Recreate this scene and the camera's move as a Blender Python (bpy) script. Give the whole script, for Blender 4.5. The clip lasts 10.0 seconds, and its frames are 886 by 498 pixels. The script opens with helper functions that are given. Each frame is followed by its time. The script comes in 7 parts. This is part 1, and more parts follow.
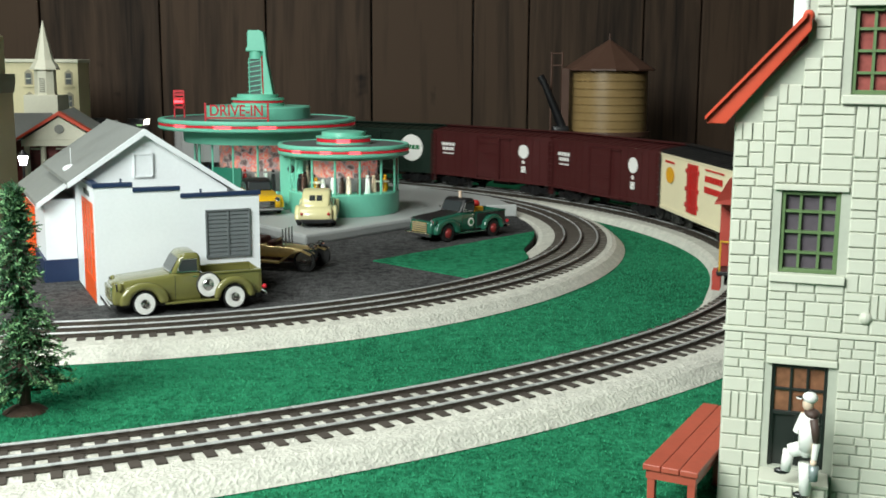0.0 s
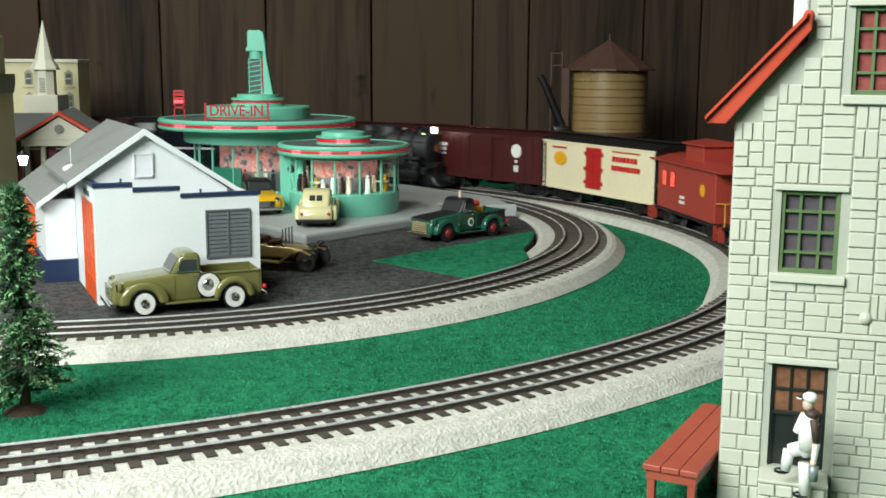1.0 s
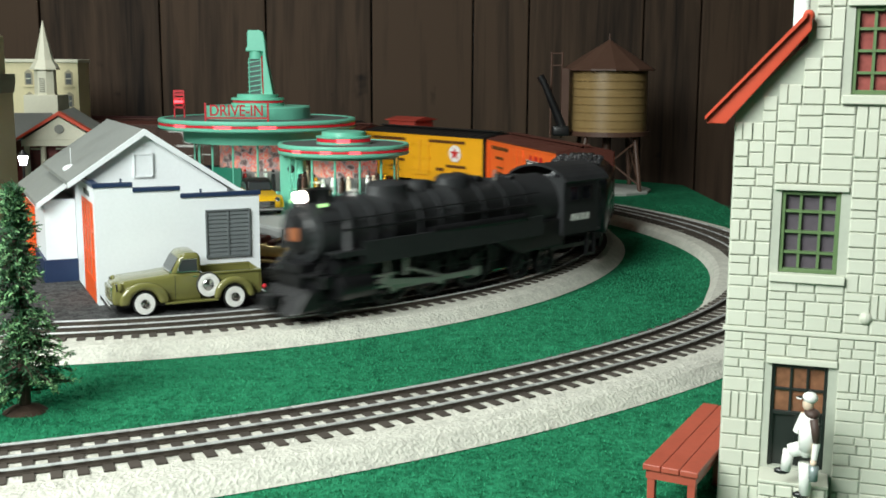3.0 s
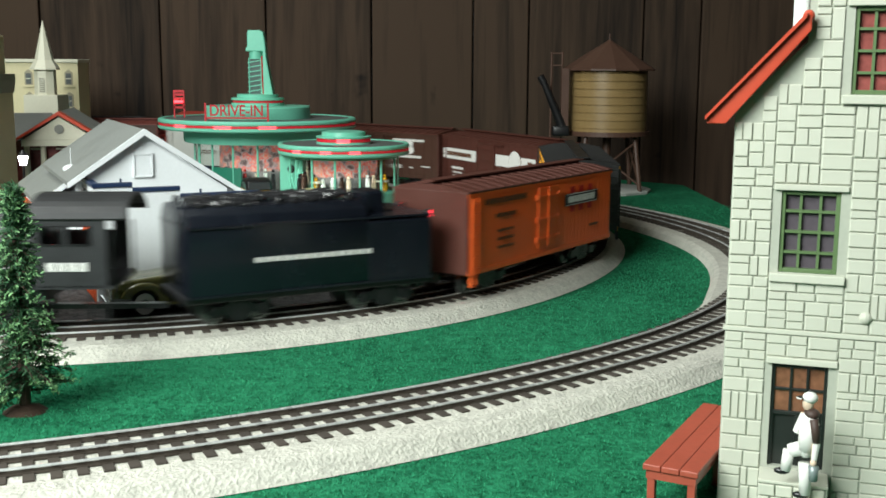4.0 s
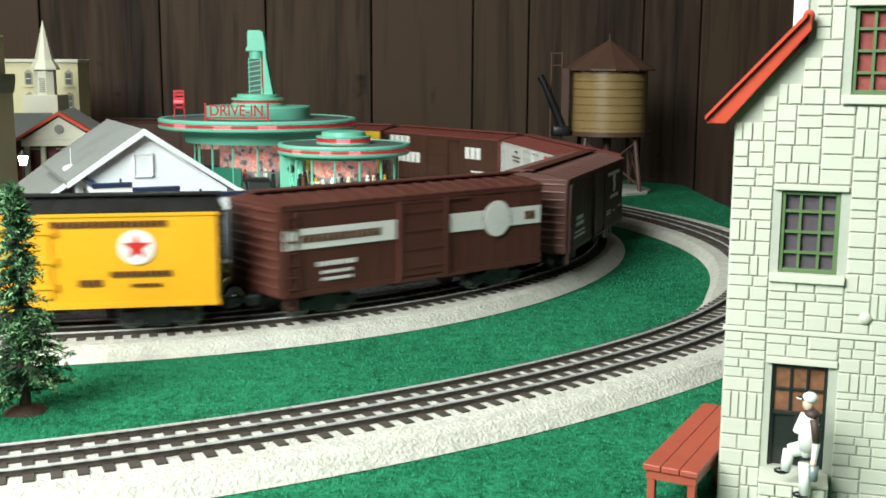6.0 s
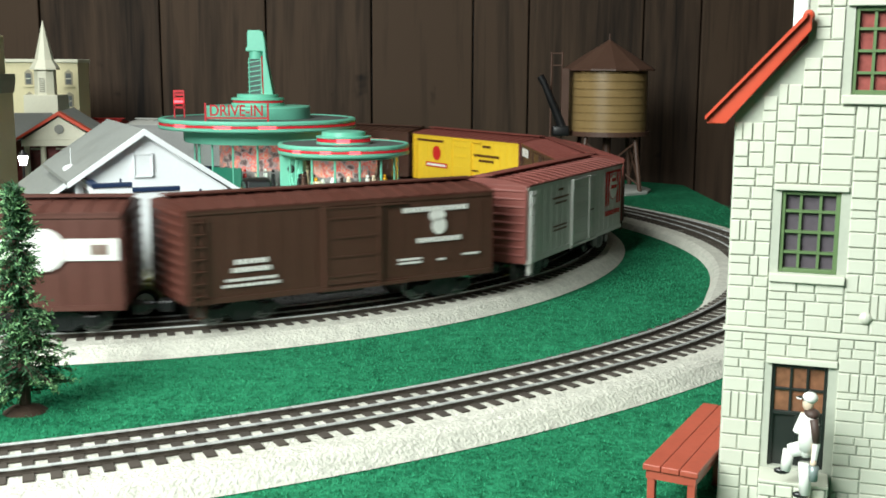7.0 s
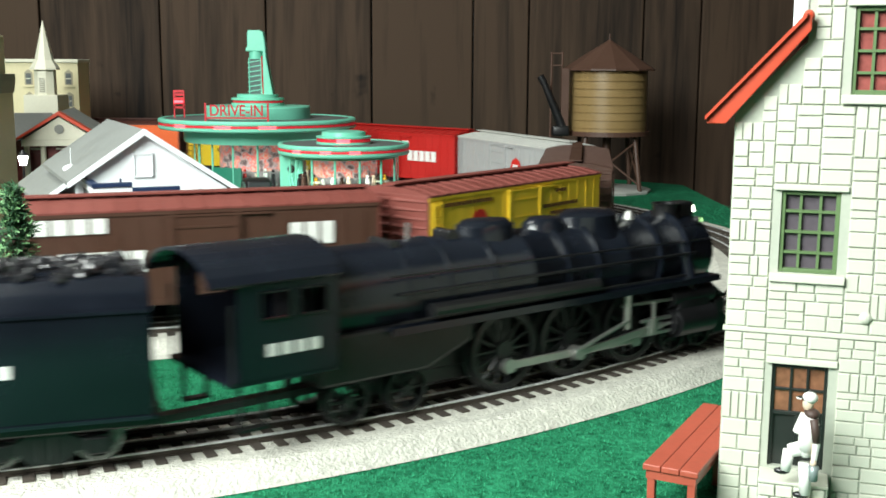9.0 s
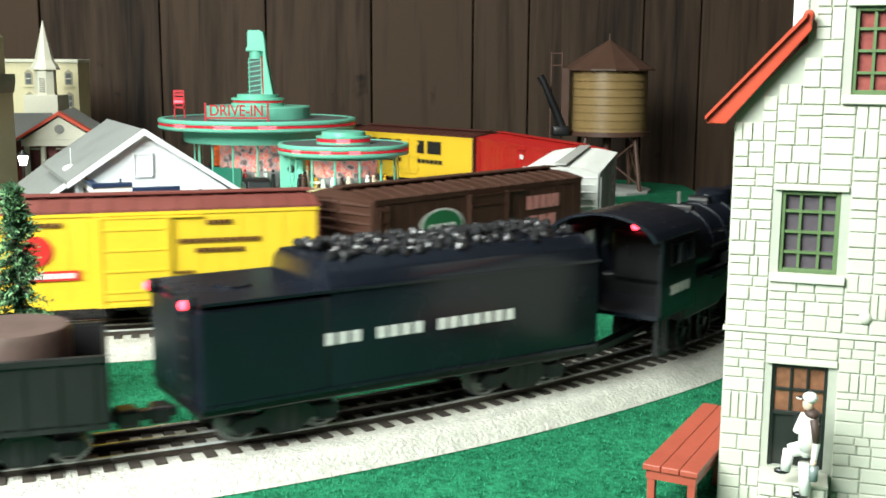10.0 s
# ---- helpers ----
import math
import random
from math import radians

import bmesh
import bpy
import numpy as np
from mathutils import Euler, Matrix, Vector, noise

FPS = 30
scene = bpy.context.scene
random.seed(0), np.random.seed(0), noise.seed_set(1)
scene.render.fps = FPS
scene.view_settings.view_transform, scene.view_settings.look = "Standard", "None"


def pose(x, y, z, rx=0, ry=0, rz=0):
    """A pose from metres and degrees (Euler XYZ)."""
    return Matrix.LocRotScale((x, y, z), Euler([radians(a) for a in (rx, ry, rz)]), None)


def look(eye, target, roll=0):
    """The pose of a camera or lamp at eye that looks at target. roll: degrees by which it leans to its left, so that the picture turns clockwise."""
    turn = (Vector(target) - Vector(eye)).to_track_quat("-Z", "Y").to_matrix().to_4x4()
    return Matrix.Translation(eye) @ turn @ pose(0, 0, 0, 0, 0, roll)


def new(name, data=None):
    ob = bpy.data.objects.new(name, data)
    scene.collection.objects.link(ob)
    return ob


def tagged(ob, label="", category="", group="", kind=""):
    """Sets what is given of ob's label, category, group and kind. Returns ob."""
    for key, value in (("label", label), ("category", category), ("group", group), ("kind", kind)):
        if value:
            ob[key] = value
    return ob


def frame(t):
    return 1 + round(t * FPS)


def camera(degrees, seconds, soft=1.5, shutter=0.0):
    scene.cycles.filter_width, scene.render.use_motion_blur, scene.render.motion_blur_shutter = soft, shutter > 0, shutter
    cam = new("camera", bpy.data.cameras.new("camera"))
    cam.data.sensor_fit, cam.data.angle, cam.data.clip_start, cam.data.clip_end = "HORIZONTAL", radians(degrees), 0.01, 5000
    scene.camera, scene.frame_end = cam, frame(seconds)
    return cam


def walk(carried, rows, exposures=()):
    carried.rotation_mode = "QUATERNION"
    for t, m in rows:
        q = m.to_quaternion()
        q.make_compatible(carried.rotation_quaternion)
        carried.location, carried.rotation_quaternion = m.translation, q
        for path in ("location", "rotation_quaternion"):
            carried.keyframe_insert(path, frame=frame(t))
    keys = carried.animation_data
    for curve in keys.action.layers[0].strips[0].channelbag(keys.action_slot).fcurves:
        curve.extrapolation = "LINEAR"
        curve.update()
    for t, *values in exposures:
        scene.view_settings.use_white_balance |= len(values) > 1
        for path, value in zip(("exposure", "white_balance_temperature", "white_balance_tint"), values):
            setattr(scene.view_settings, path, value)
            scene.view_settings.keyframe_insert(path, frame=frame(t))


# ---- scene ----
cam = camera(44.0, 10.0, soft=1.7, shutter=0.5)
EYE = (0, 0, 0.1714)
VIEW = look(EYE, (0, math.cos(radians(9.45)), 0.1714 - math.sin(radians(9.45))), 0.33)
walk(cam, [(0.0, VIEW), (10.0, VIEW)], exposures=[(0.0, 0.0), (4.0, 0.0), (5.0, 0.15), (7.0, 0.28), (7.6, 0.28), (8.0, 0.26), (8.5, 0.42), (9.0, 0.52), (9.5, 0.58), (10.0, 0.60)])

# ---- light: added key lamp in mid-air for window daylight, added overhead fill ----
world = bpy.data.worlds.new("world")
scene.world = world
world.use_nodes = True
world.node_tree.nodes["Background"].inputs[0].default_value = (0.93, 1.0, 0.93, 1)
world.node_tree.nodes["Background"].inputs[1].default_value = 0.036


def area_lamp(name, eye, target, sx, sy, power, colour):
    data = bpy.data.lights.new(name, "AREA")
    data.shape, data.size, data.size_y, data.energy, data.color = "RECTANGLE", sx, sy, power, colour
    lamp = new(name, data)
    lamp.matrix_world = look(eye, target)
    return lamp


area_lamp("left_key_lamp", (-0.64, -0.17, 0.70), (-0.25, 0.65, 0.0), 0.7, 0.5, 28, (0.93, 1.0, 0.95))
# unseen fill, added to brighten the left side and the town
area_lamp("overhead_fill_lamp", (-0.70, 0.80, 1.35), (-0.62, 0.85, 0.0), 0.8, 0.4, 9.5, (0.96, 1.0, 0.94))

# ---- plan of the two ovals: rightmost point, curvature of the turn, of the near run and where it begins, of the far run and where it begins ----
OUTER = (0.2754, 0.9843, 2.0618, 1.1377, 0.3622, 1.2609, 0.1401)
INNER = (0.1364, 1.0991, 2.2356, 1.3032, 0.6193, 1.5274, 0.2891)
GAUGE = 0.0318
BED, TIE, RAIL = 0.0084, 0.0092, 0.012
STEP = 0.004
FLOOR = 0.0091
LEFT_END = -2.6


def plan(oval):
    """The middle rail as places and headings every STEP metres, clockwise; s = 0 at the rightmost point."""
    x0, y0, k1, k2, a, k3, c = oval
    near, far = [], []
    x, y, th, s = x0, y0, -math.pi / 2, 0.0
    while x > LEFT_END:
        w = 1 / (1 + math.exp(-(s - a) / 0.05))
        near.append((x, y, th))
        if th > -math.pi:
            th = max(-math.pi, th - (k1 * (1 - w) + k2 * w) * STEP)
        x, y, s = x + math.cos(th) * STEP, y + math.sin(th) * STEP, s + STEP
    x, y, th, s = x0, y0, math.pi / 2, 0.0
    while x > LEFT_END:
        w = 1 / (1 + math.exp(-(s - c) / 0.05))
        far.append((x, y, th - math.pi))
        th = min(math.pi, th + (k1 * (1 - w) + k3 * w) * STEP)
        x, y, s = x + math.cos(th) * STEP, y + math.sin(th) * STEP, s + STEP
    # the turn at the other end
    ya, yb = near[-1][1], far[-1][1]
    r = (yb - ya) / 2
    n = int(math.pi * r / STEP)
    end = []
    for i in range(1, n):
        b = -math.pi / 2 - math.pi * i / n
        end.append((near[-1][0] + r * math.cos(b), ya + r + r * math.sin(b), b - math.pi / 2))
    return near + end + far[:0:-1]


PLANS = {"outer": plan(OUTER), "inner": plan(INNER)}


def along(which, s, off=0.0):
    """The place s metres clockwise from the rightmost point, off metres outwards, with the heading."""
    p = PLANS[which]
    k = s / STEP
    i = math.floor(k)
    f = k - i
    a, b = p[i % len(p)], p[(i + 1) % len(p)]
    th = a[2]
    return a[0] + (b[0] - a[0]) * f - off * math.sin(th), a[1] + (b[1] - a[1]) * f + off * math.cos(th), th


def on_track(which, s, half):
    """The pose of a car whose bogies stand half a wheelbase before and behind s; its front points clockwise."""
    xa, ya, _ = along(which, s + half)
    xb, yb, _ = along(which, s - half)
    return pose((xa + xb) / 2, (ya + yb) / 2, RAIL, 0, 0, math.degrees(math.atan2(ya - yb, xa - xb)))


# ---- materials ----
def nodes_of(name):
    m = bpy.data.materials.new(name)
    m.use_nodes = True
    return m, m.node_tree.nodes, m.node_tree.links, m.node_tree.nodes["Principled BSDF"]


def surface(name, colour, rough=0.5, metal=0.0, grain=400.0, patch=30.0, vary=0.12, bump=0.05, depth=0.0005, piece=0.0, coat=0.0, rough_vary=0.15):
    """A painted, moulded or cast surface: grain and patches of wear at two scales; piece: how far single pieces differ."""
    m, n, l, b = nodes_of(name)
    co = n.new("ShaderNodeTexCoord")
    fine, wide = n.new("ShaderNodeTexNoise"), n.new("ShaderNodeTexNoise")
    fine.inputs["Scale"].default_value, fine.inputs["Detail"].default_value = grain, 4
    wide.inputs["Scale"].default_value, wide.inputs["Detail"].default_value = patch, 5
    for t in (fine, wide):
        l.new(co.outputs["Object"], t.inputs["Vector"])
    add = n.new("ShaderNodeMath")
    add.operation = "ADD"
    l.new(fine.outputs[0], add.inputs[0])
    l.new(wide.outputs[0], add.inputs[1])
    last = add.outputs[0]
    if piece:
        info = n.new("ShaderNodeObjectInfo")
        mul = n.new("ShaderNodeMath")
        mul.operation = "MULTIPLY_ADD"
        mul.inputs[1].default_value = piece
        l.new(info.outputs["Random"], mul.inputs[0])
        l.new(last, mul.inputs[2])
        last = mul.outputs[0]
    ramp = n.new("ShaderNodeMapRange")
    ramp.inputs[1].default_value, ramp.inputs[2].default_value = 0.6, 1.4 + piece
    ramp.inputs[3].default_value, ramp.inputs[4].default_value = 1 - vary, 1 + vary
    l.new(last, ramp.inputs[0])
    mix = n.new("ShaderNodeVectorMath")
    mix.operation = "SCALE"
    mix.inputs[0].default_value = colour
    l.new(ramp.outputs[0], mix.inputs["Scale"])
    l.new(mix.outputs[0], b.inputs["Base Color"])
    rr = n.new("ShaderNodeMapRange")
    rr.inputs[1].default_value, rr.inputs[2].default_value = 0.3, 0.7
    rr.inputs[3].default_value, rr.inputs[4].default_value = max(0.02, rough * (1 - rough_vary)), min(1, rough * (1 + rough_vary))
    l.new(wide.outputs[0], rr.inputs[0])
    l.new(rr.outputs[0], b.inputs["Roughness"])
    b.inputs["Metallic"].default_value = metal
    b.inputs["Coat Weight"].default_value = coat
    if bump:
        bu = n.new("ShaderNodeBump")
        bu.inputs["Strength"].default_value, bu.inputs["Distance"].default_value = bump, depth
        l.new(fine.outputs[0], bu.inputs["Height"])
        l.new(bu.outputs[0], b.inputs["Normal"])
    return m


def glow(name, colour, strength):
    m, n, l, b = nodes_of(name)
    b.inputs["Base Color"].default_value = (*colour, 1)
    b.inputs["Emission Color"].default_value = (*colour, 1)
    b.inputs["Emission Strength"].default_value = strength
    return m


def clear(name, colour, rough=0.05):
    m, n, l, b = nodes_of(name)
    b.inputs["Base Color"].default_value = (*colour, 1)
    b.inputs["Roughness"].default_value = rough
    b.inputs["Transmission Weight"].default_value = 1.0
    b.inputs["IOR"].default_value = 1.15
    return m


def turf(name, dark, light, grain=380.0):
    """Dyed fibre mat: flecks, tufts and lighter worn patches."""
    m, n, l, b = nodes_of(name)
    co = n.new("ShaderNodeTexCoord")
    a, c, e = n.new("ShaderNodeTexNoise"), n.new("ShaderNodeTexNoise"), n.new("ShaderNodeTexNoise")
    for t, s, d in ((a, grain, 6), (c, grain * 0.3, 4), (e, 9.0, 4)):
        t.inputs["Scale"].default_value, t.inputs["Detail"].default_value = s, d
        l.new(co.outputs["Object"], t.inputs["Vector"])
    s1, s2 = n.new("ShaderNodeMath"), n.new("ShaderNodeMath")
    s1.operation = s2.operation = "MULTIPLY_ADD"
    s1.inputs[1].default_value, s2.inputs[1].default_value = 0.8, 0.5
    l.new(c.outputs[0], s1.inputs[0])
    l.new(a.outputs[0], s1.inputs[2])
    l.new(e.outputs[0], s2.inputs[0])
    l.new(s1.outputs[0], s2.inputs[2])
    r = n.new("ShaderNodeValToRGB")
    r.color_ramp.elements[0].position, r.color_ramp.elements[1].position = 0.40, 0.66
    r.color_ramp.elements[0].color, r.color_ramp.elements[1].color = (*dark, 1), (*light, 1)
    half = n.new("ShaderNodeMath")
    half.operation = "MULTIPLY"
    half.inputs[1].default_value = 0.46
    l.new(s2.outputs[0], half.inputs[0])
    l.new(half.outputs[0], r.inputs[0])
    l.new(r.outputs[0], b.inputs["Base Color"])
    b.inputs["Roughness"].default_value = 1.0
    b.inputs["Specular IOR Level"].default_value = 0.1
    bu = n.new("ShaderNodeBump")
    bu.inputs["Strength"].default_value, bu.inputs["Distance"].default_value = 0.9, 0.0015
    l.new(s1.outputs[0], bu.inputs["Height"])
    l.new(bu.outputs[0], b.inputs["Normal"])
    return m


def boards(name, dark, light):
    """Stained softwood: grain drawn along z, knots, and a tone of its own for each board."""
    m, n, l, b = nodes_of(name)
    co = n.new("ShaderNodeTexCoord")
    info = n.new("ShaderNodeObjectInfo")
    off = n.new("ShaderNodeVectorMath")
    off.operation = "MULTIPLY_ADD"
    off.inputs[1].default_value = (7, 3, 11)
    l.new(info.outputs["Random"], off.inputs[0])
    l.new(co.outputs["Object"], off.inputs[2])
    mp = n.new("ShaderNodeMapping")
    mp.inputs["Scale"].default_value = (1, 1, 0.06)
    l.new(off.outputs[0], mp.inputs[0])
    g1, g2, kn = n.new("ShaderNodeTexNoise"), n.new("ShaderNodeTexNoise"), n.new("ShaderNodeTexNoise")
    for t, s, d in ((g1, 130.0, 5), (g2, 24.0, 4)):
        t.inputs["Scale"].default_value, t.inputs["Detail"].default_value, t.inputs["Distortion"].default_value = s, d, 0.6
        l.new(mp.outputs[0], t.inputs["Vector"])
    kn.inputs["Scale"].default_value, kn.inputs["Detail"].default_value = 14.0, 3
    l.new(off.outputs[0], kn.inputs["Vector"])
    kr = n.new("ShaderNodeMapRange")
    kr.inputs[1].default_value, kr.inputs[2].default_value, kr.inputs[3].default_value, kr.inputs[4].default_value = 0.66, 0.74, 0.0, -0.35
    l.new(kn.outputs[0], kr.inputs[0])
    s1, s2, s3 = n.new("ShaderNodeMath"), n.new("ShaderNodeMath"), n.new("ShaderNodeMath")
    for s in (s1, s2):
        s.operation = "MULTIPLY_ADD"
    s1.inputs[1].default_value, s2.inputs[1].default_value = 0.5, 0.35
    s3.operation = "ADD"
    l.new(g1.outputs[0], s1.inputs[0])
    l.new(g2.outputs[0], s1.inputs[2])
    l.new(info.outputs["Random"], s2.inputs[0])
    l.new(s1.outputs[0], s2.inputs[2])
    l.new(s2.outputs[0], s3.inputs[0])
    l.new(kr.outputs[0], s3.inputs[1])
    r = n.new("ShaderNodeValToRGB")
    r.color_ramp.elements[0].position, r.color_ramp.elements[1].position = 0.55, 1.2
    r.color_ramp.elements[1].position = 1.0
    r.color_ramp.elements[0].color, r.color_ramp.elements[1].color = (*dark, 1), (*light, 1)
    l.new(s3.outputs[0], r.inputs[0])
    l.new(r.outputs[0], b.inputs["Base Color"])
    b.inputs["Roughness"].default_value = 0.75
    b.inputs["Specular IOR Level"].default_value = 0.25
    bu = n.new("ShaderNodeBump")
    bu.inputs["Strength"].default_value, bu.inputs["Distance"].default_value = 0.25, 0.001
    l.new(s1.outputs[0], bu.inputs["Height"])
    l.new(bu.outputs[0], b.inputs["Normal"])
    return m


TURF = turf("green_turf", (0.004, 0.070, 0.032), (0.026, 0.235, 0.115), 330.0)
BLACKTOP = turf("black_grit", (0.014, 0.014, 0.015), (0.10, 0.10, 0.10), 420.0)
STONE_BED = surface("stone_texture_paint", (0.54, 0.53, 0.47), 0.9, grain=520, patch=140, vary=0.26, bump=0.9, depth=0.0014)
SLEEPER = surface("brown_sleeper_wood", (0.050, 0.040, 0.032), 0.7, grain=300, patch=60, vary=0.35, piece=0.5)
STEEL = surface("bright_rail_steel", (0.66, 0.68, 0.68), 0.30, 0.45, grain=600, patch=18, vary=0.25, rough_vary=0.4)
RAIL_WEB = surface("browned_rail_web", (0.062, 0.050, 0.040), 0.45, 0.3, grain=500, patch=40, vary=0.3)
DARK_BOARD = boards("dark_stained_board", (0.0048, 0.0031, 0.0022), (0.062, 0.038, 0.024))
FLOOR_MAT = surface("dark_floor", (0.08, 0.065, 0.05), 0.8, patch=4)
PLASTER = surface("pale_plaster", (0.6, 0.58, 0.55), 0.9, patch=3)
PLATFORM = surface("grey_plastic_base", (0.41, 0.425, 0.42), 0.5, patch=12, vary=0.1)
JADE = surface("jade_green_plastic", (0.17, 0.56, 0.41), 0.35, vary=0.06)
WHITE_P = surface("white_plastic", (0.78, 0.81, 0.83), 0.5, vary=0.04)
GREY_ROOF = surface("grey_roof_plastic", (0.20, 0.21, 0.20), 0.6, vary=0.1)
ORANGE = surface("orange_paint", (0.80, 0.10, 0.012), 0.45, vary=0.06)
NAVY = surface("navy_blue_plastic", (0.012, 0.028, 0.075), 0.45, vary=0.1)
BLACK = surface("black_paint", (0.010, 0.010, 0.011), 0.38, vary=0.3)
STONE = surface("grey_green_moulded_stone", (0.57, 0.58, 0.49), 0.6, grain=700, patch=60, vary=0.06, bump=0.25, piece=0.5)
MORTAR = surface("grey_mortar", (0.42, 0.44, 0.37), 0.7, vary=0.08)
SASH_GREEN = surface("sage_green_sash_paint", (0.11, 0.18, 0.075), 0.45, vary=0.08)
RED_TRIM = surface("brick_red_trim", (0.52, 0.06, 0.025), 0.4, vary=0.07)
RED_WOOD = surface("red_brown_platform_paint", (0.36, 0.075, 0.045), 0.45, patch=60, vary=0.12)
SKIN_CREAM = surface("figure_paint_cream", (0.72, 0.55, 0.42), 0.5)
DIM_PANE = surface("dusky_window_pane", (0.10, 0.085, 0.10), 0.12, vary=0.15)
DARK_DOOR = surface("black_door_paint", (0.016, 0.02, 0.018), 0.35, vary=0.2)
LOUVRE = surface("grey_louvre_plastic", (0.12, 0.135, 0.14), 0.5, vary=0.08)
# glow of the sign tube, also of the highlights painted on the rims
NEON_AND_GLINT = glow("red_neon_and_highlight", (1.0, 0.06, 0.08), 3.0)
NEON_RIM = glow("red_rim_light", (0.60, 0.015, 0.03), 0.22)
RED_PLASTIC = surface("red_sign_plastic", (0.50, 0.012, 0.022), 0.35, vary=0.1)


def cafe_print(name):
    """The printed, lit back wall of the cafe: blotches of red, orange, grey and brown."""
    m, n, l, bs = nodes_of(name)
    co, t, r = n.new("ShaderNodeTexCoord"), n.new("ShaderNodeTexNoise"), n.new("ShaderNodeValToRGB")
    t.inputs["Scale"].default_value, t.inputs["Detail"].default_value = 110.0, 3
    l.new(co.outputs["Object"], t.inputs["Vector"])
    l.new(t.outputs[0], r.inputs[0])
    r.color_ramp.elements[0].position, r.color_ramp.elements[0].color = 0.36, (0.10, 0.06, 0.06, 1)
    r.color_ramp.elements[1].position, r.color_ramp.elements[1].color = 0.66, (0.62, 0.16, 0.10, 1)
    for q, c in ((0.45, (0.33, 0.25, 0.24, 1)), (0.53, (0.55, 0.07, 0.05, 1)), (0.59, (0.42, 0.30, 0.26, 1))):
        r.color_ramp.elements.new(q).color = c
    l.new(r.outputs[0], bs.inputs["Base Color"])
    l.new(r.outputs[0], bs.inputs["Emission Color"])
    bs.inputs["Emission Strength"].default_value = 0.45
    return m


WARM_WALL = cafe_print("lit_cafe_wall")
CAFE_GLASS = clear("cafe_glass", (0.92, 0.97, 0.95), 0.03)
TANK = surface("tan_tank_staves", (0.27, 0.18, 0.075), 0.35, patch=40, vary=0.12)
TOWER_BROWN = surface("brown_tower_plastic", (0.085, 0.042, 0.028), 0.5, vary=0.15)
CREAM_WALL = surface("cream_plastic_wall", (0.62, 0.55, 0.34), 0.5, patch=40, vary=0.08)
IVORY = surface("ivory_plastic", (0.62, 0.60, 0.48), 0.45, vary=0.05)
BRICK_RED = surface("dark_red_brick_plastic", (0.16, 0.025, 0.022), 0.5, vary=0.12)
OLIVE = surface("olive_car_enamel", (0.15, 0.145, 0.045), 0.22, vary=0.05, coat=0.6)
SERVICE_GREEN = surface("dark_green_car_enamel", (0.015, 0.095, 0.06), 0.2, vary=0.06, coat=0.6)
GOLD = surface("worn_gold_plate", (0.50, 0.38, 0.17), 0.32, 0.45, vary=0.2)
CAR_IVORY = surface("pale_yellow_car_enamel", (0.72, 0.66, 0.36), 0.25, vary=0.04, coat=0.5)
TAXI = surface("yellow_car_enamel", (0.75, 0.42, 0.01), 0.25, vary=0.05, coat=0.5)
CHROME = surface("chrome", (0.72, 0.72, 0.73), 0.12, 1.0, vary=0.05)
RUBBER = surface("black_rubber", (0.014, 0.014, 0.014), 0.6, vary=0.2)
WHITEWALL = surface("white_tyre_wall", (0.70, 0.70, 0.67), 0.5, vary=0.05)
CAR_GLASS = surface("dark_car_glass", (0.035, 0.04, 0.042), 0.06, vary=0.05)
NEEDLE = surface("dark_spruce_needles", (0.024, 0.085, 0.034), 0.7, grain=500, patch=160, vary=0.7)
NEEDLE_TIP = surface("pale_spruce_tips", (0.15, 0.31, 0.13), 0.7, grain=500, patch=160, vary=0.4)
BARK = surface("brown_bark", (0.045, 0.025, 0.015), 0.8, vary=0.3)
LANTERN = glow("lantern_glow", (0.85, 0.85, 1.0), 12.0)


# ---- mesh helpers ----
def part(name, bm, material, parent=None, label=""):
    """Links a bmesh as one mesh object, under a thing or a part."""
    me = bpy.data.meshes.new(name)
    bm.to_mesh(me)
    bm.free()
    me.materials.append(material)
    ob = new(name, me)
    if parent is not None:
        ob.parent = parent
    if label:
        ob["label"] = label
    return ob


def sized(k, m):
    """A pose with the size of its thing."""
    return m @ Matrix.Diagonal((k, k, k, 1))


def thing(name, label, category, m=None, group="", kind=""):
    ob = new(name)
    ob.empty_display_size = 0.02
    if m is not None:
        ob.matrix_basis = m
    return tagged(ob, label, category, group, kind)


def smooth(ob, angle=40):
    me = ob.data
    for p in me.polygons:
        p.use_smooth = True
    me.set_sharp_from_angle(angle=radians(angle))
    return ob


def block(x0, x1, y0, y1, z0, z1, bevel=0.0, bm=None, m=None):
    bm = bm or bmesh.new()
    made = bmesh.ops.create_cube(bm, size=1.0, matrix=(m or Matrix()) @ Matrix.LocRotScale(((x0 + x1) / 2, (y0 + y1) / 2, (z0 + z1) / 2), None, (x1 - x0, y1 - y0, z1 - z0)))
    if bevel:
        edges = list({e for v in made["verts"] for e in v.link_edges})
        bmesh.ops.bevel(bm, geom=edges, offset=bevel, segments=2, affect="EDGES", profile=0.5)
    return bm


def rod(a, b, r0, r1=None, n=12, bm=None, caps=True):
    bm = bm or bmesh.new()
    a, b = Vector(a), Vector(b)
    d = b - a
    m = Matrix.Translation((a + b) / 2) @ d.to_track_quat("Z", "Y").to_matrix().to_4x4()
    bmesh.ops.create_cone(bm, cap_ends=caps, segments=n, radius1=r0, radius2=r0 if r1 is None else r1, depth=d.length, matrix=m)
    return bm


def ball(c, r, bm=None, scale=(1, 1, 1), u=14, v=8):
    bm = bm or bmesh.new()
    bmesh.ops.create_uvsphere(bm, u_segments=u, v_segments=v, radius=r, matrix=Matrix.LocRotScale(Vector(c), None, scale))
    return bm


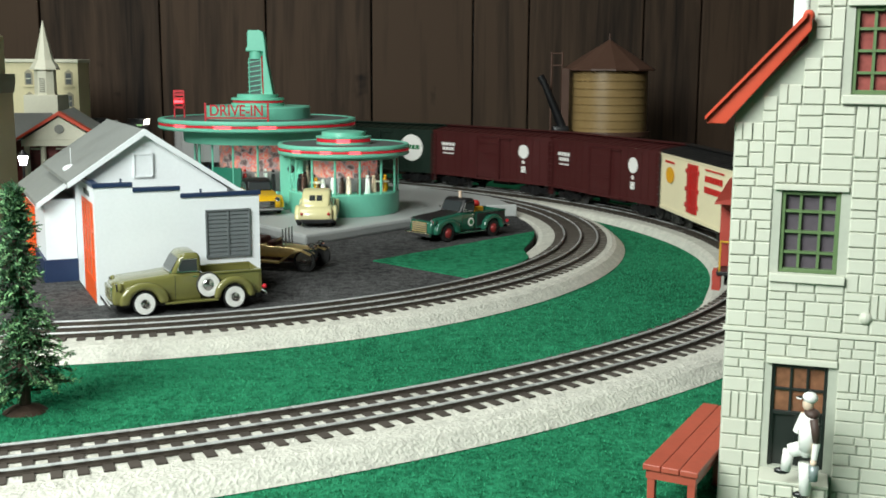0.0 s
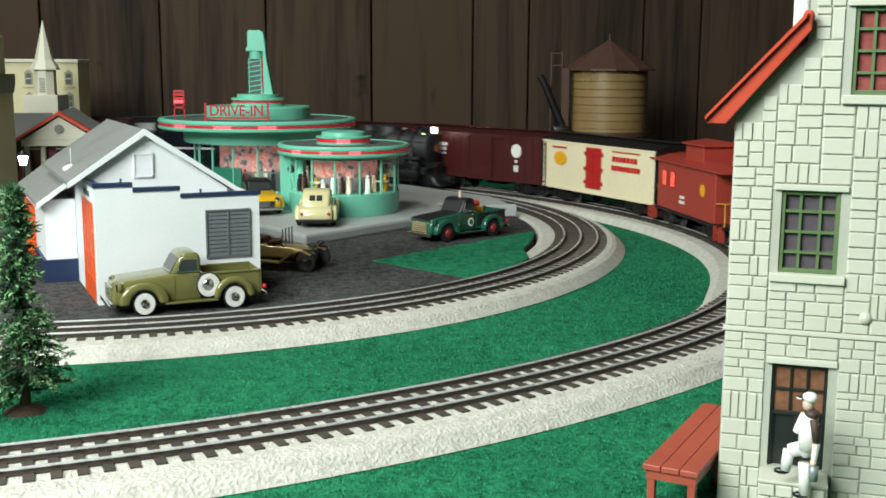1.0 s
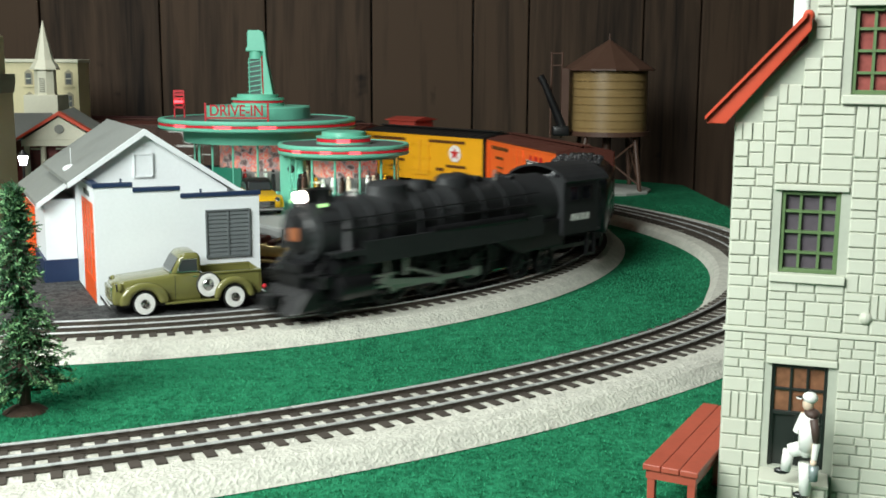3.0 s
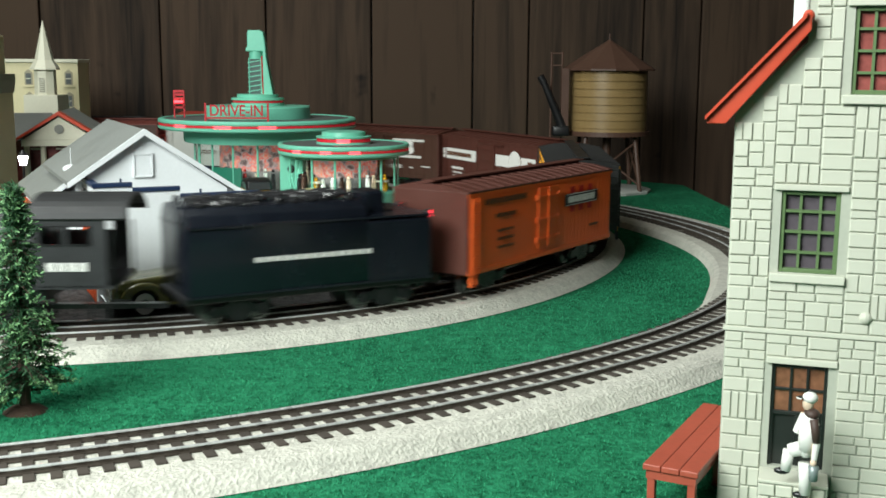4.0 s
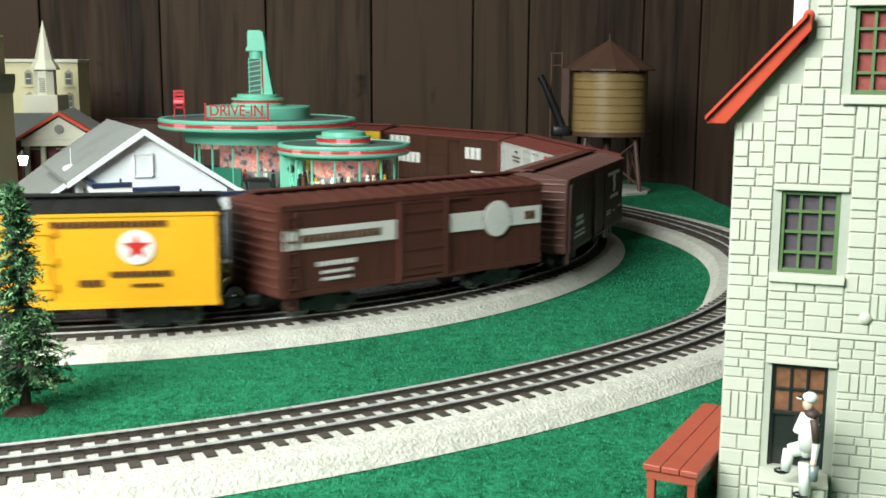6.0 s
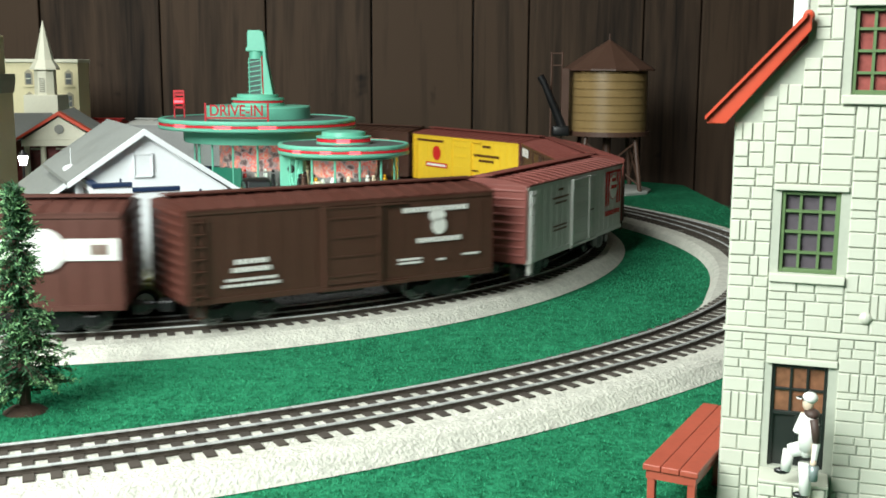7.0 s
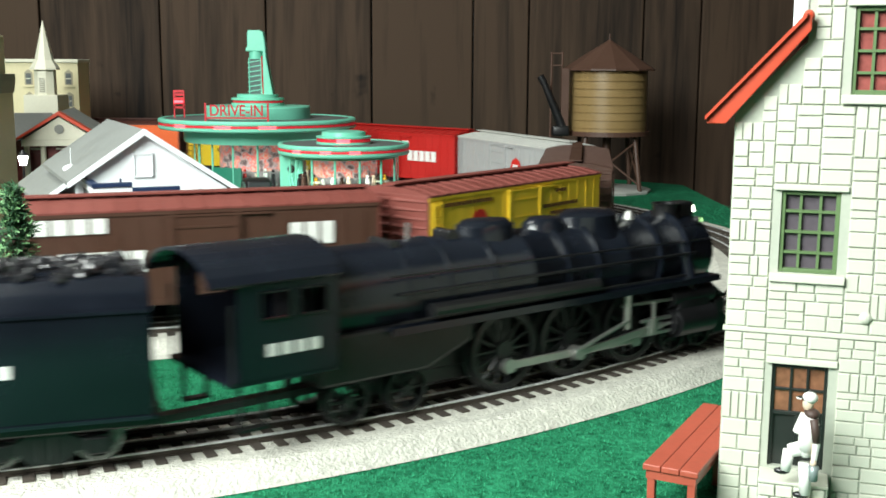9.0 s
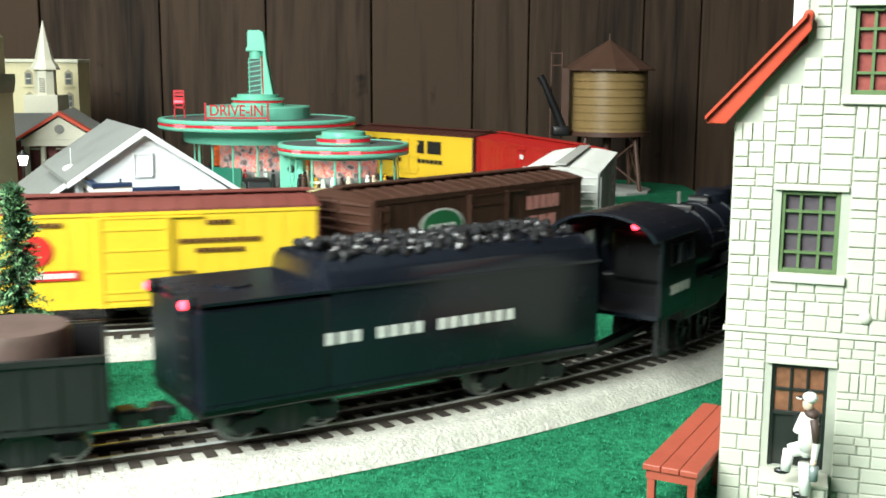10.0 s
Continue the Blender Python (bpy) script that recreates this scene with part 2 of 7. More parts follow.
def lathe(profile, n=48, bm=None, m=None, a0=0.0, a1=math.tau):
    """A turned body about z from (radius, height) pairs."""
    bm = bm or bmesh.new()
    full = abs(a1 - a0 - math.tau) < 1e-6
    cols = n if full else n + 1
    rings = []
    for r, z in profile:
        ring = []
        for i in range(cols):
            a = a0 + (a1 - a0) * i / n
            p = Vector((r * math.cos(a), r * math.sin(a), z))
            ring.append(bm.verts.new(m @ p if m else p))
        rings.append(ring)
    for p, q in zip(rings, rings[1:]):
        for i in range(cols if full else cols - 1):
            j = (i + 1) % cols
            bm.faces.new((p[i], p[j], q[j], q[i]))
    if full:
        for ring, flip in ((rings[0], True), (rings[-1], False)):
            bm.faces.new(ring[::-1] if flip else ring)
    bmesh.ops.remove_doubles(bm, verts=bm.verts[:], dist=1e-6)
    bmesh.ops.recalc_face_normals(bm, faces=bm.faces[:])
    return bm


def prism(outline, axis, lo, hi, bm=None, m=None, bevel=0.0):
    """An outline pushed through along an axis; the outline's pairs are the two other axes in order."""
    bm = bm or bmesh.new()

    def at(p, d):
        v = {"x": (d, p[0], p[1]), "y": (p[0], d, p[1]), "z": (p[0], p[1], d)}[axis]
        return m @ Vector(v) if m else Vector(v)
    a = [bm.verts.new(at(p, lo)) for p in outline]
    b = [bm.verts.new(at(p, hi)) for p in outline]
    made = [bm.faces.new(a), bm.faces.new(b[::-1])]
    for i in range(len(a)):
        j = (i + 1) % len(a)
        made.append(bm.faces.new((a[i], b[i], b[j], a[j])))
    bmesh.ops.recalc_face_normals(bm, faces=made)
    if bevel:
        edges = list({e for f in made for e in f.edges})
        bmesh.ops.bevel(bm, geom=edges, offset=bevel, segments=2, affect="EDGES", profile=0.5)
    return bm


def sweep(which, profile, s0, s1, ds, closed=False):
    """A profile of (off, z) pairs drawn along a track."""
    bm = bmesh.new()
    n = int(round((s1 - s0) / ds))
    rings = []
    for i in range(n + (0 if closed else 1)):
        s = s0 + (s1 - s0) * i / n
        ring = []
        for off, z in profile:
            x, y, _ = along(which, s, off)
            ring.append(bm.verts.new((x, y, z)))
        rings.append(ring)
    if closed:
        rings.append(rings[0])
    k = len(profile)
    for p, q in zip(rings, rings[1:]):
        for i in range(k):
            j = (i + 1) % k
            bm.faces.new((p[i], p[j], q[j], q[i]))
    bmesh.ops.recalc_face_normals(bm, faces=bm.faces[:])
    return bm


# ---- room and table ----
ROOM = (-4.6, 2.6, -2.4, 1.78, -0.95, 1.65)


def setting(name, bm, material, label, category):
    return tagged(part(name, bm, material), label, category, kind="structure")


def build_room():
    x0, x1, y0, y1, z0, z1 = ROOM
    setting("floor", block(x0, x1, y0, y1, z0 - 0.05, z0), FLOOR_MAT, "dark floor of the train room", "floor")
    setting("ceiling", block(x0, x1, y0, y1, z1, z1 + 0.05), PLASTER, "pale plain ceiling over the layout", "ceiling")
    setting("wall_west", block(x0 - 0.1, x0, y0, y1, z0, z1), PLASTER, "plain pale side wall of the room", "wall")
    setting("wall_east", block(x1, x1 + 0.1, y0, y1, z0, z1), DARK_BOARD, "dark brown stained wooden side wall", "wall")
    north = setting("wall_north", block(x0, x1, y1 + 0.012, y1 + 0.1, z0, z1), BLACK, "wall clad in dark stained vertical boards", "wall")
    # boards of uneven width, each with a chamfered edge
    rng = random.Random(3)
    edges = [-1.966, -1.770, -1.582, -1.359, -1.171, -0.974, -0.804, -0.644, -0.453, -0.284, -0.116, 0.046, 0.135, 0.318, 0.409, 0.590, 0.778, 0.983, 1.162, 1.385]
    for a, b in zip(edges, edges[1:]):
        bm = block(a + 0.0012, b - 0.0012, y1, y1 + 0.013, z0, z1, 0.002)
        bmesh.ops.translate(bm, vec=(-(a + b) / 2, rng.uniform(-0.002, 0.001), 0), verts=bm.verts[:])
        part("board", bm, DARK_BOARD, north).location.x = (a + b) / 2
    # tall window behind the camera, an opening in the south wall
    wx0, wx1, wz0, wz1 = -2.6, 1.4, 0.1, 1.5
    w = setting("wall_south", block(x0, wx0, y0 - 0.1, y0, z0, z1), PLASTER, "plain pale wall with a wide window opening", "wall")
    for i, (a, b, c, d) in enumerate(((wx1, x1, z0, z1), (wx0, wx1, z0, wz0), (wx0, wx1, wz1, z1))):
        part("wall_panel", block(a, b, y0 - 0.1, y0, c, d), PLASTER, w)
    edge = [(-3.6, 0.2), (0.355, 0.2), (0.355, 1.62), (0.19, 1.765), (-3.6, 1.765)]
    setting("layout_table", prism(edge, "z", -0.06, -0.003), surface("plywood", (0.2, 0.14, 0.08), 0.7), "plywood table that carries the railway", "table")
    setting("ground", prism(edge, "z", -0.0029, 0.0), TURF, "green fibre grass mat over the whole layout", "ground")
    # black grit yard inside the inner track, and the grass patch let into it
    yard = []
    for i in range(120):
        q = -0.42 + i * 0.016
        w = 1 / (1 + math.exp(-(q - 0.167) / 0.012))
        x, y, _ = along("inner", q, -0.0445 * (1 - w) - 0.0215 * w)
        yard.append((x, y))
    setting("yard", prism(yard, "z", 0.0003, FLOOR), BLACKTOP, "black gritty yard inside the inner track", "yard")
    patch = [(-0.0589, 0.9092)]
    for i in range(28):
        q = 0.300 - i * 0.0104
        w = 1 / (1 + math.exp(-(q - 0.167) / 0.012))
        x, y, _ = along("inner", q, -0.0452 * (1 - w) - 0.0222 * w)
        patch.append((x, y))
    setting("grass_patch", prism(patch, "z", FLOOR - 0.002, FLOOR + 0.0009), TURF, "wedge of green fibre grass beside the yard", "grass")


def tie_mesh(name):
    bm = block(-0.0023, 0.0023, -0.025, 0.025, BED - 0.001, TIE)
    me = bpy.data.meshes.new(name)
    bm.to_mesh(me)
    bm.free()
    me.materials.append(SLEEPER)
    return me


def build_track(which, inner_edge, outer_edge):
    total = len(PLANS[which]) * STEP
    bm = bmesh.new()
    n = int(total / 0.02)
    rings = []
    for i in range(n):
        s = i * total / n
        u = s if s < total / 2 else s - total
        w = 1 / (1 + math.exp(-(u - 0.23) / 0.025))
        inner = inner_edge * (1 - w) + 0.027 * w
        rim = outer_edge - (0.007 / (1 + math.exp((u - 0.30) / 0.05)) if which == "inner" else 0.0)
        ring = []
        for off, z in ((-inner - 0.003, 0.0005), (rim + 0.005, 0.0005), (rim - 0.003, BED - 0.0015), (rim - 0.007, BED), (-inner + 0.004, BED), (-inner, BED - 0.002)):
            x, y, _ = along(which, s, off)
            ring.append(bm.verts.new((x, y, z)))
        rings.append(ring)
    for p, q in zip(rings, rings[1:] + rings[:1]):
        for i in range(6):
            j = (i + 1) % 6
            bm.faces.new((p[i], p[j], q[j], q[i]))
    bmesh.ops.recalc_face_normals(bm, faces=bm.faces[:])
    setting(which + "_roadbed", bm, STONE_BED, "pale stone-textured roadbed under the track", "roadbed")
    def web(off):
        return [(off - 0.0010, TIE - 0.0005), (off + 0.0010, TIE - 0.0005), (off + 0.0010, TIE + 0.0002), (off + 0.0004, TIE + 0.0005), (off + 0.0004, RAIL - 0.0009), (off - 0.0004, RAIL - 0.0009), (off - 0.0004, TIE + 0.0005), (off - 0.0010, TIE + 0.0002)]

    def head(off):
        return [(off - 0.0008, RAIL - 0.0008), (off + 0.0008, RAIL - 0.0008), (off + 0.0008, RAIL - 0.0003), (off + 0.0005, RAIL), (off - 0.0005, RAIL), (off - 0.0008, RAIL - 0.0003)]
    top = setting(which + "_track", sweep(which, web(0.0), 0, total, 0.012, True), RAIL_WEB, "three-rail toy train track with dark sleepers", "track")
    part("rail_head", sweep(which, head(0.0), 0, total, 0.012, True), STEEL, top)
    for off in (-GAUGE / 2, GAUGE / 2):
        rail = part("rail", sweep(which, web(off), 0, total, 0.012, True), RAIL_WEB, top)
        part("rail_head", sweep(which, head(off), 0, total, 0.012, True), STEEL, rail)
    me = tie_mesh("sleeper")
    pitch = 0.0101
    n = int(total / pitch)
    rest = bmesh.new()
    for i in range(n):
        s = (i + 0.5) * total / n
        if s > total / 2:
            s -= total
        x, y, th = along(which, s)
        m = Matrix.Translation((x, y, 0)) @ Matrix.Rotation(th + random.uniform(-0.02, 0.02), 4, "Z")
        if -0.95 < s < 1.20:
            ob = new("sleeper", me)
            ob.parent = top
            ob.matrix_basis = m
        else:
            bmesh.ops.create_cube(rest, size=1.0, matrix=m @ Matrix.LocRotScale((0, 0, (BED + TIE) / 2), None, (0.0046, 0.050, TIE - BED)))
    tagged(part("far_sleepers", rest, SLEEPER, top), kind="stuff")




def grass_fibres():
    """Short upright fibres of the turf mat, thinner with distance from the front edge."""
    rng = np.random.default_rng(4)
    n = 150000
    y = 0.34 * (1.38 / 0.34) ** rng.random(n)
    x = rng.uniform(-0.42, 0.36, n) * np.minimum(1.0, 0.30 + 0.55 * y)
    tracks = {k: np.array(PLANS[k])[::2] for k in PLANS}
    keep = np.ones(n, bool)
    for k in ("outer", "inner"):
        p = tracks[k]
        near = np.full(n, 9.0)
        side = np.zeros(n)
        for i0 in range(0, n, 5000):
            d = np.hypot(x[i0:i0 + 5000, None] - p[None, :, 0], y[i0:i0 + 5000, None] - p[None, :, 1])
            j = d.argmin(1)
            near[i0:i0 + 5000] = d[np.arange(len(j)), j]
            q = p[j]
            side[i0:i0 + 5000] = -(x[i0:i0 + 5000] - q[:, 0]) * np.sin(q[:, 2]) + (y[i0:i0 + 5000] - q[:, 1]) * np.cos(q[:, 2])
        if k == "outer":
            keep &= np.where(side > 0, near > 0.0495, near > 0.031)
            keep &= ~((side < 0) & (near < 0.0445) & (y > 0.76))
        else:
            keep &= (side > 0) & (near > 0.0495)
    x, y = x[keep], y[keep]
    n = len(x)
    a = rng.uniform(0, math.tau, n)
    h = rng.uniform(0.0006, 0.0016, n) * (0.75 + 0.35 * y)
    w = rng.uniform(0.00018, 0.0004, n) * (0.7 + 0.7 * y)
    lean = rng.normal(0, 0.0006, (n, 2))
    v = np.zeros((n, 3, 3))
    v[:, 0] = np.stack([x - w * np.cos(a), y - w * np.sin(a), np.full(n, -0.0002)], 1)
    v[:, 1] = np.stack([x + w * np.cos(a), y + w * np.sin(a), np.full(n, -0.0002)], 1)
    v[:, 2] = np.stack([x + lean[:, 0], y + lean[:, 1], h], 1)
    me = bpy.data.meshes.new("grass_fibres")
    me.from_pydata(v.reshape(-1, 3).tolist(), [], np.arange(3 * n).reshape(-1, 3).tolist())
    m, nd, l, b = nodes_of("grass_fibre")
    geo, ramp = nd.new("ShaderNodeNewGeometry"), nd.new("ShaderNodeValToRGB")
    ramp.color_ramp.elements[0].color, ramp.color_ramp.elements[1].color = (0.008, 0.150, 0.070, 1), (0.045, 0.31, 0.155, 1)
    l.new(geo.outputs["Random Per Island"], ramp.inputs[0])
    l.new(ramp.outputs[0], b.inputs["Base Color"])
    b.inputs["Roughness"].default_value = 0.9
    b.inputs["Specular IOR Level"].default_value = 0.1
    me.materials.append(m)
    tagged(new("grass_fibres", me), "short green fibres of the turf mat", "grass", kind="stuff")


# ---- rolling stock: origin on the rail top, front along +x ----
CAR_OXIDE = surface("red_brown_car_paint", (0.085, 0.026, 0.018), 0.5, patch=25, vary=0.12)
CAR_BROWN = surface("chocolate_car_paint", (0.062, 0.026, 0.016), 0.5, patch=25, vary=0.12)
CAR_MAROON = surface("maroon_car_paint", (0.055, 0.0085, 0.0085), 0.5, patch=25, vary=0.1)
CAR_ORANGE = surface("reefer_orange_paint", (0.83, 0.13, 0.02), 0.45, patch=25, vary=0.06)
CAR_YELLOW = surface("reefer_yellow_paint", (0.80, 0.38, 0.012), 0.42, patch=25, vary=0.06)
CAR_LEMON = surface("lemon_yellow_paint", (0.76, 0.50, 0.03), 0.42, patch=25, vary=0.06)
CAR_SILVER = surface("silver_grey_paint", (0.55, 0.55, 0.52), 0.4, patch=25, vary=0.06)
CAR_GREY = surface("pale_grey_paint", (0.36, 0.36, 0.36), 0.42, patch=25, vary=0.06)
CAR_RED = surface("bright_red_paint", (0.45, 0.018, 0.015), 0.42, patch=25, vary=0.06)
CAR_CREAM = surface("cream_paint", (0.78, 0.70, 0.48), 0.42, patch=25, vary=0.06)
CAR_GREEN = surface("dark_green_paint", (0.005, 0.016, 0.010), 0.42, patch=25, vary=0.1)
CAR_BLACK = surface("black_car_paint", (0.012, 0.012, 0.012), 0.42, patch=25, vary=0.2)
ROOF_OXIDE = surface("oxide_red_roof", (0.18, 0.045, 0.035), 0.55, patch=30, vary=0.15)
WHITE_INK = surface("white_lettering", (0.75, 0.74, 0.71), 0.5, patch=90, vary=0.06)
DARK_INK = surface("dark_lettering", (0.10, 0.035, 0.01), 0.5, patch=90, vary=0.1)
BLACK_INK = surface("black_lettering", (0.012, 0.012, 0.012), 0.5, patch=90, vary=0.1)
RED_INK = surface("red_lettering", (0.55, 0.02, 0.015), 0.5, patch=90, vary=0.06)
GREEN_INK = surface("green_lettering", (0.02, 0.16, 0.06), 0.5, patch=90, vary=0.06)
PINK_INK = surface("pink_lettering", (0.6, 0.25, 0.22), 0.5, patch=90, vary=0.06)
IRON = surface("black_cast_iron", (0.007, 0.007, 0.008), 0.38, 0.0, patch=60, vary=0.35)
WHEEL_STEEL = surface("worn_wheel_steel", (0.20, 0.20, 0.20), 0.35, 0.9, patch=60, vary=0.2)
BOILER = surface("satin_black_boiler", (0.006, 0.008, 0.013), 0.25, 0.0, patch=40, vary=0.3)
ROD_STEEL = surface("side_rod_steel", (0.42, 0.42, 0.40), 0.35, 0.85, patch=60, vary=0.15)
LAMP_WHITE = glow("headlamp_glow", (1.0, 0.86, 0.72), 30.0)
LAMP_RED = glow("tail_lamp_glow", (1.0, 0.03, 0.05), 9.0)
LAMP_GREEN = glow("marker_glow", (0.5, 1.0, 0.35), 3.0)
WARM_PANE = glow("lit_caboose_pane", (1.0, 0.10, 0.06), 2.2)

def wheel_profile(bm, x, z, r, w=0.0045):
    for side in (-1, 1):
        m = Matrix.Translation((x, side * 0.0175, z)) @ Matrix.Rotation(radians(90) * -side, 4, "X")
        lathe([(0.0012, -w), (r * 1.12, -w), (r * 1.12, -w + 0.0011), (r, -w + 0.0014), (r * 0.98, 0), (r * 0.8, 0), (r * 0.72, -0.0012), (r * 0.3, -0.0012), (r * 0.26, 0.0006), (0.001, 0.0006)], 20, bm, m)
    rod((x, -0.017, z), (x, 0.017, z), 0.0015, n=8, bm=bm)
    return bm


def bogie(parent, x, half=0.0165, r=0.0080):
    fr = bmesh.new()
    for side in (-1, 1):
        y = side * 0.0228
        o = [(-0.025, 0.0088), (-0.021, 0.0128), (-0.012, 0.0118), (-0.006, 0.0155), (0.006, 0.0155), (0.012, 0.0118), (0.021, 0.0128), (0.025, 0.0088), (0.021, 0.0058), (0.011, 0.0075), (0.006, 0.0028), (-0.006, 0.0028), (-0.011, 0.0075), (-0.021, 0.0058)]
        prism([(x + a, b) for a, b in o], "y", y - 0.0016, y + 0.0016, fr)
        for k in (-1, 1):
            block(x + k * half - 0.0042, x + k * half + 0.0042, y - 0.0027, y + 0.0027, 0.0052, 0.0122, 0.0008, fr)
        for k in (-0.0026, 0.0026):
            rod((x + k, y, 0.0045), (x + k, y, 0.0135), 0.0021, n=8, bm=fr)
    block(x - 0.006, x + 0.006, -0.023, 0.023, 0.009, 0.0165, 0.001, fr)
    p = part("bogie", fr, IRON, parent)
    for k in (-1, 1):
        smooth(part("wheelset", wheel_profile(bmesh.new(), x + k * half, r, r), WHEEL_STEEL, p))
    return p


def coupler(parent, x, way):
    bm = block(min(x, x + way * 0.020), max(x, x + way * 0.020), -0.0025, 0.0025, 0.0105, 0.0145, 0.0008)
    block(min(x + way * 0.016, x + way * 0.025), max(x + way * 0.016, x + way * 0.025), -0.0055, 0.0055, 0.009, 0.0165, 0.0015, bm)
    part("coupler", bm, IRON, parent)


def bars(spec, y, bm=None):
    """Rows of short bars for lettering, seen from the +y side: (right, up, width, height, count)."""
    bm = bm or bmesh.new()
    for u, z, w, h, n in spec:
        gap = w / n
        for i in range(n):
            c = u - w / 2 + gap * (i + 0.5)
            hw = gap * (0.5 if n == 1 else 0.40)
            block(-c - hw, -c + hw, y, y + 0.00025, z - h / 2, z + h / 2, bm=bm)
    return bm


def disc(u, z, r, y, n=28, bm=None, inner=0.0, sx=1.0):
    bm = bm or bmesh.new()
    pr = [(r, 0), (r, 0.00025)]
    m = Matrix.Translation((-u, y, z)) @ Matrix.Rotation(radians(-90), 4, "X") @ Matrix.Diagonal((sx, 1, 1, 1))
    if inner:
        lathe([(inner, 0), (r, 0), (r, 0.00025), (inner, 0.00025), (inner, 0)][:4], n, bm, m)
    else:
        lathe([(0.00001, 0.0), *pr, (0.00001, 0.00025)], n, bm, m)
    return bm


def star(u, z, r, y):
    o = []
    for i in range(10):
        a = math.pi / 2 + math.pi * i / 5
        q = r if i % 2 == 0 else r * 0.40
        o.append((-u + q * math.cos(a), z + q * math.sin(a)))
    return prism(o, "y", y, y + 0.0003)


def both_sides(car, name, make, material):
    """The same marking on both sides of a car, each a part of its own."""
    a = part(name, make(), material, car)
    b = new(name, a.data)
    b.parent = car
    b.matrix_basis = Matrix.Rotation(math.pi, 4, "Z")


def boxcar(label, side, roof, end, marks=(), length=0.221, low=0.017, high=0.0735, kind="sliding", door=None, ribs=True, category="boxcar"):
    car = thing("boxcar", label, category, group="freight cars")
    h, w = length / 2, 0.0315
    rise = high + 0.0065
    body = block(-h, h, -w, w, low, high, 0.0007)
    for s in (-1, 1):
        block(-h, h, s * w - 0.0006, s * w + 0.0008, low - 0.0005, low + 0.0028, bm=body)
        block(-h, h, s * w - 0.0006, s * w + 0.0008, high - 0.0022, high, bm=body)
    shell = part("body", body, side, car)
    if kind == "reefer":
        seams, half, depth = [i * length / 36 for i in range(-17, 18)], 0.0002, 0.0002
    else:
        seams, half, depth = [i * length / 17.5 for i in range(-8, 9) if abs(i) > 1], 0.0004, 0.0004
    bm = block(-half, half, -0.0003, depth, low + 0.002, high - 0.001)
    me = bpy.data.meshes.new("side_rib")
    bm.to_mesh(me)
    bm.free()
    me.materials.append(side)
    for x in seams:
        for turn in (0.0, math.pi):
            rib = new("side_rib", me)
            rib.parent = shell
            rib.matrix_basis = Matrix.Rotation(turn, 4, "Z") @ Matrix.Translation((x, w, 0))
    for e in (-1, 1):
        bm = block(e * h - 0.0008, e * h + 0.0012, -w, w, low, high + 0.001, 0.0004)
        if ribs:
            for i in range(9):
                z = low + 0.006 + i * (high - low - 0.009) / 8
                for k in (-1, 1):
                    rod((e * (h + 0.001), k * 0.002, z), (e * (h + 0.001), k * (w - 0.002), z), 0.0016, 0.0009, 8, bm)
        part("end_wall", bm, end, car)
    rp = [(-w - 0.001, high), (-w - 0.001, high + 0.0012), (-w * 0.5, high + 0.0046), (0, rise - 0.001), (w * 0.5, high + 0.0046), (w + 0.001, high + 0.0012), (w + 0.001, high)]
    rb = prism(rp, "x", -h - 0.001, h + 0.001)
    for i in range(-8, 9):
        x = i * length / 17
        prism([(a, b + (0.0008 if b > high else 0)) for a, b in rp], "x", x - 0.0007, x + 0.0007, rb)
    part("roof", rb, roof, car)
    part("running_board", block(-h - 0.003, h + 0.003, -0.0052, 0.0052, rise + 0.0006, rise + 0.0016, bm=block(-h, h, -0.001, 0.001, rise - 0.002, rise + 0.0007)), roof, car)
    # doors, one on each side
    dm = door or side

    def sliding():
        bm = block(-0.019, 0.019, w, w + 0.0016, low + 0.003, high - 0.003, 0.0004)
        for i in range(4):
            z = low + 0.008 + i * 0.0125
            block(-0.0175, 0.0175, w + 0.001, w + 0.0022, z, z + 0.0012, bm=bm)
        block(-0.021, -0.0185, w, w + 0.0026, low + 0.001, high - 0.002, bm=bm)
        block(0.0185, 0.0210, w, w + 0.0026, low + 0.001, high - 0.002, bm=bm)
        block(-0.040, 0.022, w, w + 0.0022, low - 0.0006, low + 0.0014, bm=bm)
        block(-0.040, 0.022, w, w + 0.0022, high - 0.004, high - 0.0028, bm=bm)
        return bm

    def hinged():
        bm = block(-0.0145, -0.0003, w, w + 0.0014, low + 0.006, high - 0.004, 0.0004)
        block(0.0003, 0.0145, w, w + 0.0014, low + 0.006, high - 0.004, 0.0004, bm)
        for z in (low + 0.013, (low + high) / 2, high - 0.011):
            for k in (-1, 1):
                block(k * 0.0085 - 0.0075, k * 0.0085 + 0.0075, w + 0.001, w + 0.0024, z - 0.0009, z + 0.0009, bm=bm)
                rod((k * 0.0165, w + 0.001, z - 0.002), (k * 0.0165, w + 0.001, z + 0.002), 0.0014, n=8, bm=bm)
        rod((0.001, w + 0.0022, low + 0.008), (0.001, w + 0.0022, high - 0.006), 0.0007, n=6, bm=bm)
        return bm
    both_sides(car, "door", hinged if kind == "reefer" else sliding, dm)

    def ladder():
        bm = bmesh.new()
        for x in (h - 0.011, h - 0.003):
            block(x - 0.0004, x + 0.0004, w + 0.0008, w + 0.0022, low, high - 0.003, bm=bm)
        for i in range(7):
            z = low + 0.005 + i * 0.0075
            rod((h - 0.011, w + 0.0017, z), (h - 0.003, w + 0.0017, z), 0.0005, n=6, bm=bm)
        block(h - 0.010, h - 0.003, w - 0.001, w + 0.0012, low - 0.009, low - 0.008, bm=bm)
